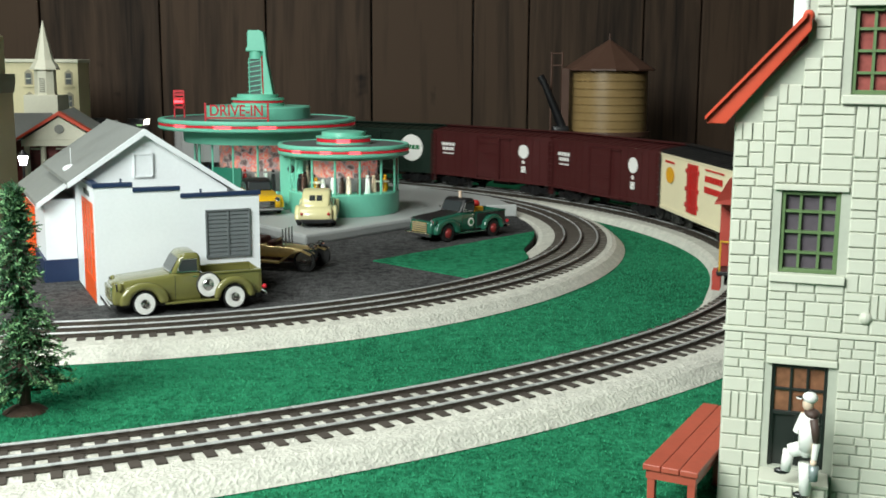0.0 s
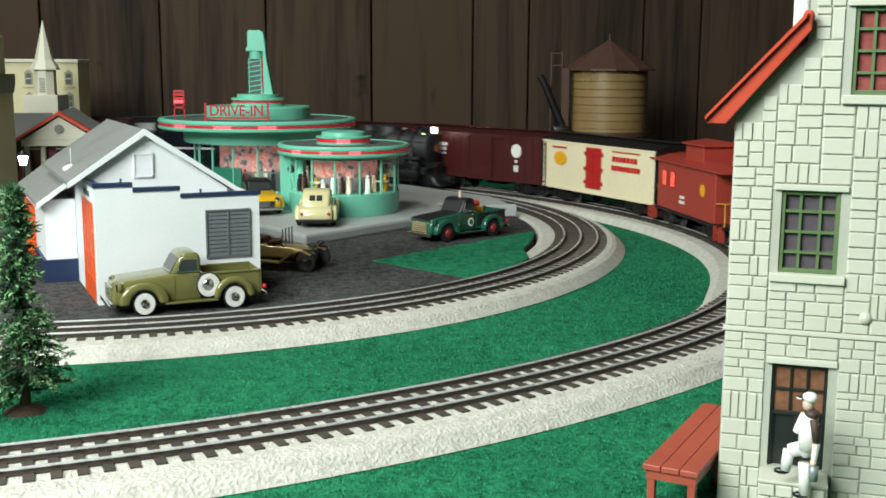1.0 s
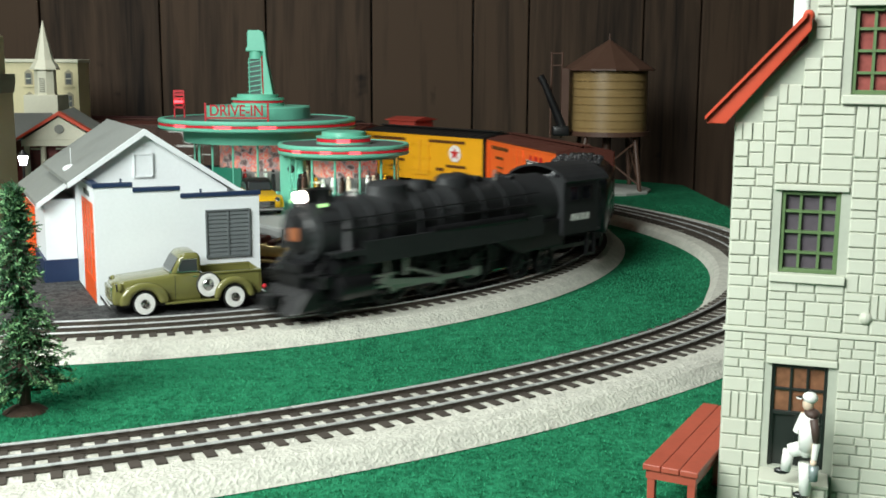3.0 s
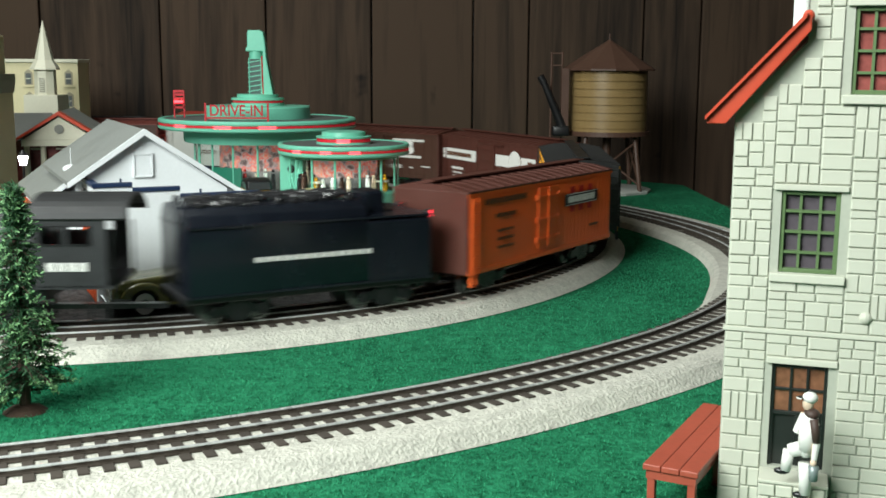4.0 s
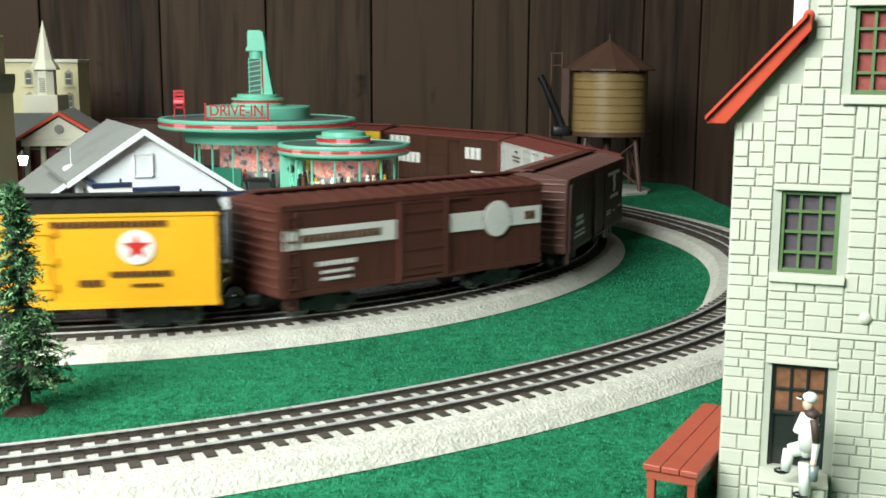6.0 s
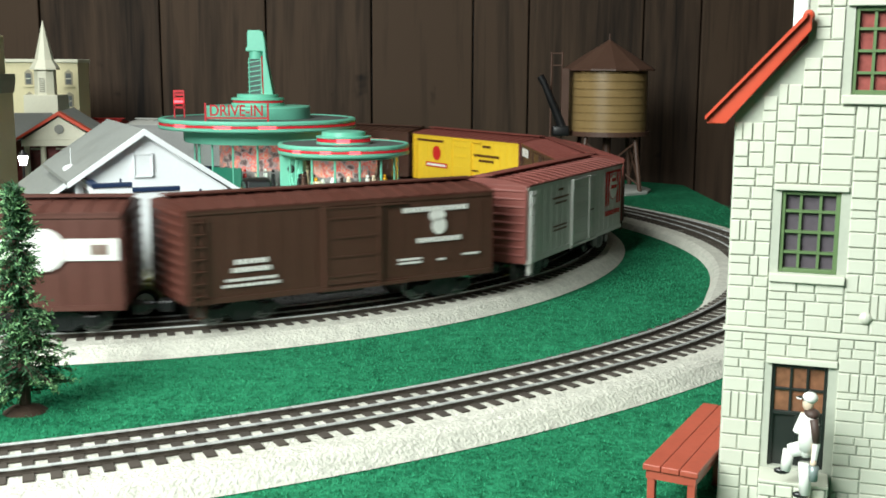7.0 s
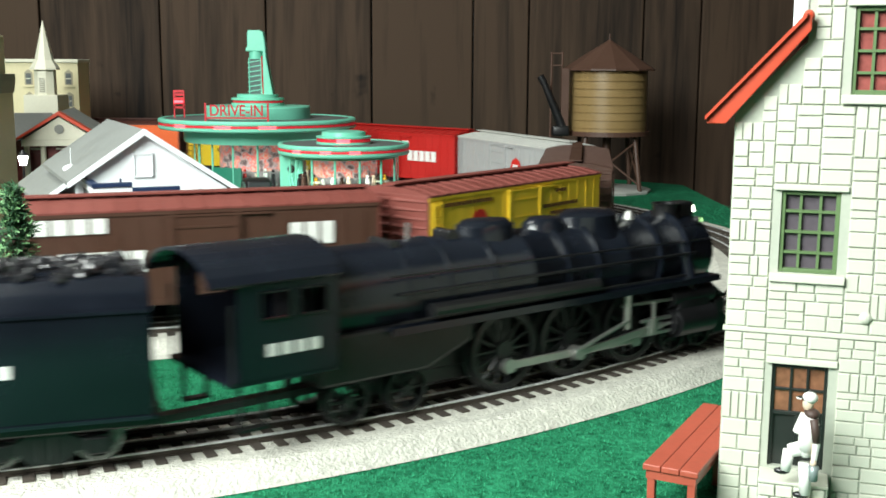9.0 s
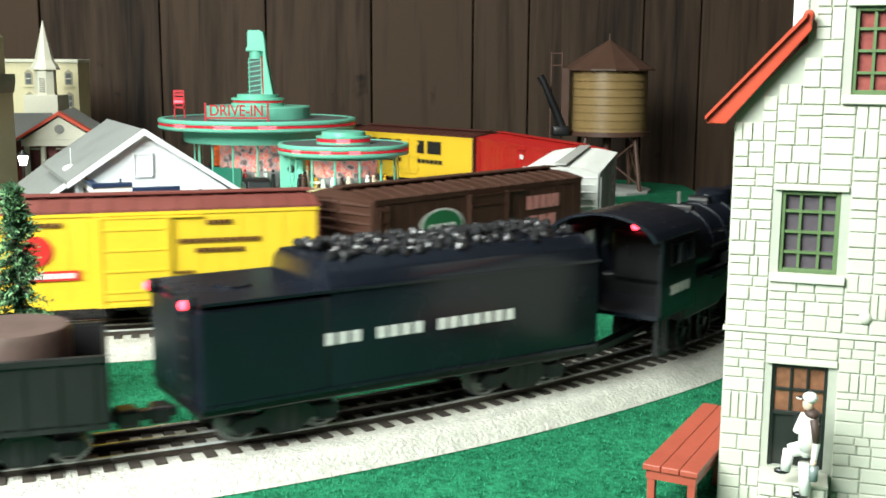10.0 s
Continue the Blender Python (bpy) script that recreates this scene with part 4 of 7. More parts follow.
        smooth(part("steam_pipe", rod((-0.046, s * 0.018, 0.060), (-0.042, s * 0.0235, 0.034), 0.0036, n=12), boiler_mat, e))
    # wheels
    R = 0.0195
    for x in DRIVERS:
        driver(e, x, R)
    for x in (-0.030, -0.0515):
        driver(e, x, 0.0095, False)
    for x in (-0.222, -0.252):
        driver(e, x, 0.0105, False)
    for s in (-1, 1):
        y = s * 0.0215
        pin = 0.0125
        rods = bmesh.new()
        block(DRIVERS[2] - 0.003, DRIVERS[0] + 0.003, y - 0.0009, y + 0.0009, pin - 0.0020, pin + 0.0020, 0.0006, rods)
        for x in DRIVERS:
            rod((x, y - 0.0016, pin), (x, y + 0.0016, pin), 0.0036, n=14, bm=rods)
        part("side_rod", rods, ROD_STEEL, e)
        mr = bmesh.new()
        y = s * 0.0245
        a, b = Vector((DRIVERS[1], y, pin)), Vector((-0.066, y, 0.0185))
        d = (b - a).normalized()
        m = Matrix.Translation((a + b) / 2) @ Matrix.Rotation(-math.atan2(d.z, d.x), 4, "Y")
        L = (b - a).length / 2
        block(-L, L, -0.0008, 0.0008, -0.0018, 0.0018, 0.0005, mr, m)
        rod((DRIVERS[1], y - s * 0.002, pin), (DRIVERS[1], y + s * 0.0016, pin), 0.0034, n=12, bm=mr)
        part("main_rod", mr, ROD_STEEL, e)
        cg = block(-0.082, -0.058, y - 0.001, y + 0.001, 0.0215, 0.0230)
        block(-0.082, -0.058, y - 0.001, y + 0.001, 0.0140, 0.0155, bm=cg)
        block(-0.077, -0.070, y - 0.0015, y + 0.0022, 0.0140, 0.0230, 0.0006, cg)
        rod((-0.076, y, 0.0185), (-0.058, y, 0.0185), 0.0011, n=8, bm=cg)
        part("crosshead", cg, ROD_STEEL, e)
        vg = bmesh.new()
        rod((DRIVERS[1], y + s * 0.002, pin + 0.003), (-0.092, y + s * 0.001, 0.0245), 0.0011, n=6, bm=vg)
        rod((-0.092, y, 0.0200), (-0.092, y, 0.0385), 0.0018, n=8, bm=vg)
        rod((-0.096, y, 0.0325), (-0.060, y, 0.0315), 0.0010, n=6, bm=vg)
        rod((-0.074, y + s * 0.001, 0.0325), (-0.074, y + s * 0.001, 0.0150), 0.0010, n=6, bm=vg)
        part("valve_gear", vg, ROD_STEEL, e)
    # pilot beam, cowcatcher and steps
    pl = block(-0.026, -0.018, -0.026, 0.026, 0.0195, 0.0275, 0.0008)
    block(-0.032, -0.012, -0.022, 0.022, 0.0270, 0.0285, bm=pl)
    prism([(-0.024, 0.020), (-0.012, 0.019), (0.0, 0.0045), (-0.020, 0.0045)], "y", -0.020, 0.020, pl, bevel=0.002)
    for i in range(-6, 7):
        rod((-0.012, i * 0.003, 0.019), (0.0015, i * 0.0026, 0.004), 0.0008, n=6, bm=pl)
    for s in (-1, 1):
        rod((-0.03, s * 0.019, 0.040), (-0.015, s * 0.021, 0.0275), 0.0013, n=6, bm=pl)
    part("pilot", pl, IRON, e)
    if front_plate:
        coupler(e, -0.016, 1)
    # cab: walls with window openings, curved roof, seats the crew side open at the back
    cab = bmesh.new()
    x0, x1, wall = -0.306, -0.262, 0.0285
    for s in (-1, 1):
        y0, y1 = sorted((s * wall, s * (wall - 0.0012)))
        block(x0, x1, y0, y1, 0.030, 0.0545, bm=cab)
        block(x0, x0 + 0.009, y0, y1, 0.0545, 0.066, bm=cab)
        block(x0 + 0.0225, x0 + 0.0255, y0, y1, 0.0545, 0.066, bm=cab)
        block(x1 - 0.005, x1, y0, y1, 0.0545, 0.066, bm=cab)
        block(x0, x1, y0, y1, 0.066, 0.071, bm=cab)
    block(x1 - 0.0012, x1, -wall, wall, 0.030, 0.073, bm=cab)
    block(x0 - 0.004, x1, -wall, wall, 0.029, 0.031, bm=cab)
    cabin = part("cab", cab, boiler_mat, e)
    roof = []
    for i in range(13):
        a = math.pi * (0.09 + 0.82 * i / 12)
        roof.append((0.0315 * math.cos(a) * 1.0, 0.0655 + 0.0165 * math.sin(a)))
    inner = [(y * 0.96, z - 0.0013) for y, z in roof[::-1]]
    part("cab_roof", prism(roof + inner, "x", x0 - 0.012, x1 + 0.001), boiler_mat, cabin)
    for s in (-1, 1):
        fr = bmesh.new()
        for a, b in ((x0 + 0.009, x0 + 0.0225), (x0 + 0.0255, x1 - 0.005)):
            y = s * (wall + 0.0003)
            for u, v, p, q in ((a, a + 0.0008, 0.0545, 0.066), (b - 0.0008, b, 0.0545, 0.066), (a, b, 0.0652, 0.066), (a, b, 0.0545, 0.0553)):
                block(u, v, y - 0.0005, y + 0.0005, p, q, bm=fr)
        part("cab_window_frame", fr, IRON, cabin)
        plate = bmesh.new()
        for i in range(4):
            c = (x0 + x1) / 2 + 0.0015 + (i - 1.5) * 0.0062
            block(c - 0.0022, c + 0.0022, s * wall - 0.0002, s * wall + 0.0003, 0.0395, 0.0445, bm=plate)
        part("number_bars", plate, WHITE_INK, cabin)
    part("cab_lamp", ball((x1 - 0.006, 0.004, 0.069), 0.0022, u=10, v=6), LAMP_RED, cabin)
    back = block(x1 - 0.006, x1 - 0.001, -0.018, 0.018, 0.036, 0.066, 0.002)
    for s in (-1, 1):
        rod((x1 - 0.007, s * 0.009, 0.055), (x1 - 0.0055, s * 0.009, 0.055), 0.003, n=10, bm=back)
    part("backhead", back, IRON, cabin)
    rods = bmesh.new()
    for s in (-1, 1):
        rod((x0 - 0.003, s * 0.0282, 0.030), (x0 - 0.003, s * 0.0282, 0.062), 0.0006, n=6, bm=rods)
        block(x0, x0 + 0.012, s * 0.026 - 0.002, s * 0.026 + 0.002, 0.010, 0.0112, bm=rods)
        block(x0 + 0.0005, x0 + 0.0015, s * 0.026 - 0.0015, s * 0.026 + 0.0015, 0.010, 0.030, bm=rods)
        block(x0 + 0.0105, x0 + 0.0115, s * 0.026 - 0.0015, s * 0.026 + 0.0015, 0.010, 0.030, bm=rods)
    part("cab_step", rods, IRON, e)
    part("drawbar", block(-0.335, -0.25, -0.003, 0.003, 0.012, 0.015), IRON, e)
    return e


def coal_tender(label, mat, count, hood=False):
    """A long tender: coal bunker at the front, water deck behind; its middle at x = 0."""
    t = thing("tender", label, "tender")
    h, w = 0.100, 0.0300
    side = [(-w, 0.019), (-w, 0.062), (-w + 0.003, 0.068), (-w + 0.010, 0.0725), (w - 0.010, 0.0725), (w - 0.003, 0.068), (w, 0.062), (w, 0.019)]
    smooth(part("bunker", prism(side, "x", -0.045, h - 0.003, bevel=0.0012), mat, t), 30)
    low = part("water_tank", block(-h, -0.0445, -w, w, 0.019, 0.0595, 0.0018), mat, t)
    part("hatch", rod((-0.075, 0, 0.0590), (-0.075, 0, 0.0625), 0.008, n=20), mat, low)
    rng = random.Random(5)
    coal = bmesh.new()
    for i in range(240):
        x, y = rng.uniform(-0.040, h - 0.010), rng.uniform(-0.021, 0.021)
        r = rng.uniform(0.0018, 0.0036)
        z = 0.0722 + 0.0035 * (1 - (y / 0.024) ** 2)
        bmesh.ops.create_icosphere(coal, subdivisions=1, radius=r, matrix=Matrix.LocRotScale((x, y, z), Euler((rng.random() * 3, rng.random() * 3, rng.random() * 3)), (1, 0.8, 0.7)))
    tagged(part("coal", coal, surface("shiny_coal", (0.02, 0.02, 0.022), 0.25, patch=300, vary=0.4), t, "heaped glossy coal"), kind="stuff")
    lip = block(-h, h - 0.003, -w - 0.0008, w + 0.0008, 0.0605, 0.0618)
    block(-h, h - 0.003, -w - 0.0006, w + 0.0006, 0.019, 0.0205, bm=lip)
    part("rivet_strip", lip, mat, t)
    fr = block(-h, h, -0.027, 0.027, 0.0150, 0.0195, 0.0008)
    part("frame", fr, IRON, t)
    for s in (-1, 1):
        bm = bmesh.new()
        spread = 0.096
        words = (3, 4, 7) if count == 3 else (13,)
        total = sum(words) + len(words) - 1
        pos = 0
        for wd in words:
            for i in range(wd):
                c = (-spread / 2 + spread * (pos + 0.5) / total)
                block(c - spread / total * 0.36, c + spread / total * 0.36, s * w - 0.0002, s * w + 0.0004, 0.0385, 0.0435 if count == 3 else 0.0415, bm=bm)
                pos += 1
            pos += 1
        part("lettering", bm, WHITE_INK, t)
        tl = part("tail_lamp", ball((-h - 0.001, s * 0.022, 0.0605), 0.0032, u=10, v=6), IRON, t)
        part("tail_lamp_lens", ball((-h - 0.003, s * 0.0225, 0.0605), 0.0021, u=10, v=6), LAMP_RED, tl)
    lad = bmesh.new()
    for y in (-0.022, -0.012):
        rod((-h - 0.002, y, 0.017), (-h - 0.002, y, 0.064), 0.0006, n=6, bm=lad)
    for i in range(6):
        rod((-h - 0.002, -0.022, 0.022 + i * 0.008), (-h - 0.002, -0.012, 0.022 + i * 0.008), 0.0005, n=6, bm=lad)
    part("ladder", lad, IRON, t)
    if hood:
        part("hatch_cover", block(-0.070, -0.052, -0.012, 0.012, 0.0595, 0.076, 0.002), mat, t)
    bogie(t, -0.062, 0.018, 0.0085)
    bogie(t, 0.058, 0.018, 0.0085)
    coupler(t, -h, -1)
    return t


def hopper():
    c = thing("gondola", "black open gondola loaded with brown coils", "gondola")
    h, w = 0.085, 0.030
    bm = block(-h, h, -w, w, 0.017, 0.020)
    for s in (-1, 1):
        block(-h, h, min(s * w, s * (w - 0.0015)), max(s * w, s * (w - 0.0015)), 0.019, 0.046, bm=bm)
        block(min(s * h, s * (h - 0.0015)), max(s * h, s * (h - 0.0015)), -w, w, 0.019, 0.046, bm=bm)
        for i in range(-6, 7):
            x = i * h / 6.5
            block(x - 0.001, x + 0.001, s * w - 0.0005, s * w + 0.0016, 0.017, 0.045, bm=bm)
        block(-h, h, s * w - 0.001, s * w + 0.002, 0.0445, 0.047, bm=bm)
    part("body", bm, CAR_BLACK, c)
    for x in (0.048, 0.0, -0.048):
        m = Matrix.Translation((x, 0, 0.046))
        smooth(part("coil", lathe([(0.009, -0.020), (0.0225, -0.020), (0.0235, -0.017), (0.0235, 0.006), (0.0225, 0.0085), (0.009, 0.0085)], 30, None, m), surface("brown_coil", (0.09, 0.055, 0.045), 0.6, patch=60, vary=0.2), c))
    for s in (-1, 1):
        m2 = Matrix.Rotation(math.pi, 4, "Z") if s < 0 else Matrix()
        em = disc(-0.052, 0.036, 0.008, w + 0.0018, sx=1.3)
        bars([(-0.052, 0.0245, 0.020, 0.0045, 4)], w + 0.0018, em)
        bmesh.ops.transform(em, matrix=m2, verts=em.verts[:])
        part("lettering", em, WHITE_INK, c)
    for k in (-1, 1):
        bogie(c, k * 0.052)
        coupler(c, k * h, k)
    return c


# ---- where the trains are: metres clockwise along their ovals at given seconds ----
INNER_RUN = ((-0.6, -1.73), (0.0, -1.46), (1.0, -0.991), (1.5, -0.745), (2.0, -0.530), (2.5, -0.329), (3.8, 0.200), (4.2, 0.325), (5.0, 0.580), (5.5, 0.731), (6.8, 1.118), (7.5, 1.316), (8.0, 1.463), (9.0, 1.750), (10.0, 2.032), (10.6, 2.20))
OUTER_RUN = ((-0.6, -3.48), (0.0, -3.34), (1.0, -3.105), (2.0, -2.85), (4.0, -2.17), (7.0, -0.985), (8.0, -0.633), (8.5, -0.480), (9.0, -0.349), (9.5, -0.231), (10.0, -0.130), (10.6, -0.02))


def run(knots, t):
    """A smooth curve through the knots."""
    i = max(1, min(len(knots) - 3, sum(1 for k in knots if k[0] <= t) - 1))
    (ta, a), (tb, b), (tc, c), (td, d) = knots[i - 1:i + 3]
    u = (t - tb) / (tc - tb)
    mb, mc = (c - a) / (tc - ta) * (tc - tb), (d - b) / (td - tb) * (tc - tb)
    return b * (2 * u ** 3 - 3 * u * u + 1) + mb * (u ** 3 - 2 * u * u + u) + c * (3 * u * u - 2 * u ** 3) + mc * (u ** 3 - u * u)


CONVOY = []


def build_trains():
    pitch = 0.242
    for i, car in enumerate(freight_cars()):
        CONVOY.append((car, "inner", -pitch * i, 0.0745, 1))
    CONVOY.append((coal_tender("black tender with red tail lamps and small white lettering", BOILER, 13, True), "inner", 0.209, 0.053, 1))
    CONVOY.append((steam_engine("grey-black steam locomotive with lit headlamp and orange number board", surface("dusty_black_boiler", (0.022, 0.023, 0.025), 0.5, 0.1, patch=40, vary=0.3), front_plate=True, sheet=True), "inner", 0.625, 0.0, 1))
    # the outer train runs the other way round
    CONVOY.append((steam_engine("black steam locomotive with bright side rods", BOILER), "outer", 0.0, 0.0, -1))
    CONVOY.append((coal_tender("black tender heaped with coal, white lettering", BOILER, 3), "outer", 0.456, 0.06, -1))
    CONVOY.append((hopper(), "outer", 0.674, 0.052, -1))
    for ob, _, lead, _, way in CONVOY:
        if ob.name.startswith("tender"):
            ob.scale = (1.06, 1.05, 1.05) if way < 0 else (0.84, 1.02, 1.02)
        if ob.name.startswith("steam_loco"):
            ob.scale = (1.085, 1.04, 1.04) if way < 0 else (0.99, 1.02, 1.02)
    for i, car in enumerate(tail_cars()):
        CONVOY.append((car, "outer", -3.392 - 0.221 * i, 0.0745, -1))
    CONVOY.append((caboose(), "outer", -3.192, 0.055, -1))


def car_pose(which, s, half, way):
    if half:
        m = on_track(which, s, half)
    else:
        # an engine, placed by its pilot: its rigid wheelbase is a chord behind it
        xa, ya, _ = along(which, s - way * 0.07)
        xb, yb, _ = along(which, s - way * 0.25)
        m = pose(xa, ya, RAIL, 0, 0, math.degrees(math.atan2(ya - yb, xa - xb)))
        return m @ Matrix.Translation((0.07, 0, 0))
    return m @ Matrix.Rotation(math.pi, 4, "Z") if way < 0 else m


def motions():
    for ob, which, lead, half, way in CONVOY:
        rows = []
        for k in range(51):
            t = 0.2 * k
            s = run(INNER_RUN, t) if which == "inner" else -run(OUTER_RUN, t)
            rows.append((t, car_pose(which, s + lead, half, way)))
        walk(ob, rows)


# ---- stone house ----
def stone_house():
    m = sized(1.0164, pose(0.1105, 0.4181, 0.0, 0, 0, -18))
    h = thing("stone_house", "pale grey-green moulded stone house with red trim and green sashes", "house", m)
    D = 0.11
    T = 0.004
    R = 0.17
    # wall in pieces round the openings: door, middle window, upper window
    walls = [
        [(0, 0), (0.0181, 0), (0.0181, 0.172), (0, 0.153)],
        [(0.0181, 0), (0.0385, 0), (0.0385, 0.017), (0.0181, 0.017)],
        [(0.0181, 0.0577), (0.039, 0.0577), (0.039, 0.0931), (0.0181, 0.0931)],
        [(0.0181, 0.124), (0.039, 0.124), (0.039, 0.25), (0.0243, 0.25), (0.0243, 0.178), (0.0181, 0.172)],
        [(0.039, 0), (R, 0), (R, 0.1595), (0.0398, 0.1595), (0.039, 0.1595)],
        [(0.0385, 0), (0.039, 0), (0.039, 0.0577), (0.0385, 0.0577)],
        [(0.039, 0.1595), (0.0398, 0.1595), (0.0398, 0.25), (0.039, 0.25)],
        [(0.0398, 0.1906), (R, 0.1906), (R, 0.25), (0.0398, 0.25)],
        [(0.0608, 0.1595), (R, 0.1595), (R, 0.1906), (0.0608, 0.1906)],
    ]
    fw = part("front_wall", prism(walls[0], "y", 0.0, T), MORTAR, h)
    for w in walls[1:]:
        part("wall_panel", prism(w, "y", 0.0, T), MORTAR, fw)
    part("side_wall", prism([(0, 0), (0, 0.153), (T, 0.156), (T, 0)], "y", T, D), MORTAR, h)
    part("back_wall", prism([(0, 0), (R, 0), (R, 0.25), (0.0243, 0.25), (0.0243, 0.178), (0, 0.153)], "y", D, D + T), MORTAR, h)
    part("right_wall", block(R, R + T, 0, D + T, 0, 0.25), MORTAR, h)
    part("upper_side_wall", block(0.0243, 0.0283, T, D, 0.178, 0.25), MORTAR, h)
    part("inner_floor", block(T, R, T, D, 0.0, 0.004), BLACK, h)
    part("roof", prism([(-0.0093, 0.1494), (0.0243, 0.1848), (0.0243, 0.1812), (-0.0068, 0.1480)], "y", -0.004, D), RED_TRIM, h)
    trim = prism([(-0.0098, 0.1484), (-0.0098, 0.1505), (0.0236, 0.1872), (0.0252, 0.1872), (0.0252, 0.1822), (-0.0030, 0.1484)], "y", -0.0065, -0.0005, bevel=0.0004)
    prism([(-0.0104, 0.1498), (-0.0104, 0.1512), (0.0234, 0.1884), (0.0234, 0.1866)], "y", -0.0085, 0.0, trim)
    ball((0.0240, -0.0045, 0.1872), 0.0022, trim, u=10, v=6)
    part("rake_trim", trim, RED_TRIM, h)
    part("downpipe", rod((0.0212, 0.02, 0.182), (0.0212, 0.02, 0.25), 0.0028, n=16), WHITE_P, h)
    # windows
    def window(x0, x1, z0, z1, cols, rows, lit):
        w = part("window", block(x0, x1, 0.0030, 0.0036, z0, z1), DIM_PANE if not lit else surface("red_curtained_pane", (0.30, 0.085, 0.075), 0.2, patch=80, vary=0.3), h, "multi-pane window with green sashes")
        fr = bmesh.new()
        f = 0.0016
        for a, b, c, d in ((x0, x0 + f, z0, z1), (x1 - f, x1, z0, z1), (x0 + f, x1 - f, z0, z0 + f), (x0 + f, x1 - f, z1 - f, z1)):
            block(a, b, 0.0008, 0.0034, c, d, 0.0002, fr)
        part("window_frame", fr, SASH_GREEN, w)
        for i in range(1, cols):
            x = x0 + (x1 - x0) * i / cols
            part("glazing_bar", block(x - 0.0005, x + 0.0005, 0.0013, 0.0034, z0 + f, z1 - f), SASH_GREEN, w)
        for i in range(1, rows):
            z = z0 + (z1 - z0) * i / rows
            part("glazing_bar", block(x0 + f, x1 - f, 0.0011, 0.0034, z - 0.0005, z + 0.0005), SASH_GREEN, w)
        part("lintel", block(x0 - 0.0026, x1 + 0.0026, -0.0016, 0.0012, z1 + 0.0002, z1 + 0.0024, 0.0003), STONE, w)
        part("sill", block(x0 - 0.0030, x1 + 0.0030, -0.0024, 0.0012, z0 - 0.0034, z0 - 0.0002, 0.0004), STONE, w)
    window(0.0181, 0.0390, 0.0931, 0.1240, 3, 4, False)
    window(0.0398, 0.0608, 0.1595, 0.1906, 3, 4, True)
    # door with six small panes over two panels
    d = part("door", block(0.0190, 0.0381, 0.0028, 0.0042, 0.0170, 0.0570), DARK_DOOR, h, "black half-glazed door")
    fr = bmesh.new()
    for a, b, c, e in ((0.0181, 0.0194, 0.017, 0.0577), (0.0372, 0.0385, 0.017, 0.0577), (0.0194, 0.0372, 0.0562, 0.0577), (0.0194, 0.0372, 0.0375, 0.0390), (0.0248, 0.0258, 0.039, 0.0562), (0.0308, 0.0318, 0.039, 0.0562), (0.0194, 0.0372, 0.0472, 0.0482), (0.0274, 0.0290, 0.019, 0.0375)):
        block(a, b, 0.0012, 0.0034, c, e, 0.0002, fr)
    part("door_frame", fr, DARK_DOOR, d)
    lit = surface("warm_brown_pane", (0.20, 0.09, 0.05), 0.2, patch=120, vary=0.4)
    for a, b in ((0.0194, 0.0248), (0.0258, 0.0308), (0.0318, 0.0372)):
        for c, e in ((0.039, 0.0472), (0.0482, 0.0562)):
            part("door_pane", block(a, b, 0.0022, 0.0027, c, e), lit, d)
    part("lintel", block(0.0160, 0.0415, -0.0016, 0.0012, 0.0580, 0.0605, 0.0003), STONE, d)
    part("string_course", block(-0.0008, R, -0.0010, 0.001, 0.0695, 0.0712, 0.0002), STONE, h)
    part("knob_boss", ball((0.0500, -0.0005, 0.0778), 0.0024, scale=(1, 0.8, 1), u=12, v=8), STONE, h)
    st = part("steps", block(0.0155, 0.0405, -0.014, -0.0003, 0.0, 0.0150, 0.0006), MORTAR, h)
    rng = random.Random(8)
    for z0 in (0.0008, 0.0056, 0.0104):
        x = 0.0158
        while x < 0.0400:
            w = min(rng.uniform(0.004, 0.009), 0.0402 - x)
            if w > 0.0015:
                part("stone", block(x, x + w - 0.0005, -0.0152, -0.0138, z0, z0 + 0.0043, 0.0004), STONE, st)
            x += w
    part("tread", block(0.0155, 0.0405, -0.0150, -0.0003, 0.0151, 0.0163, 0.0003), STONE, st)
    low = part("lower_step", block(0.0260, 0.0425, -0.024, -0.0155, 0.0, 0.0082, 0.0006), STONE, h)
    return h, fw


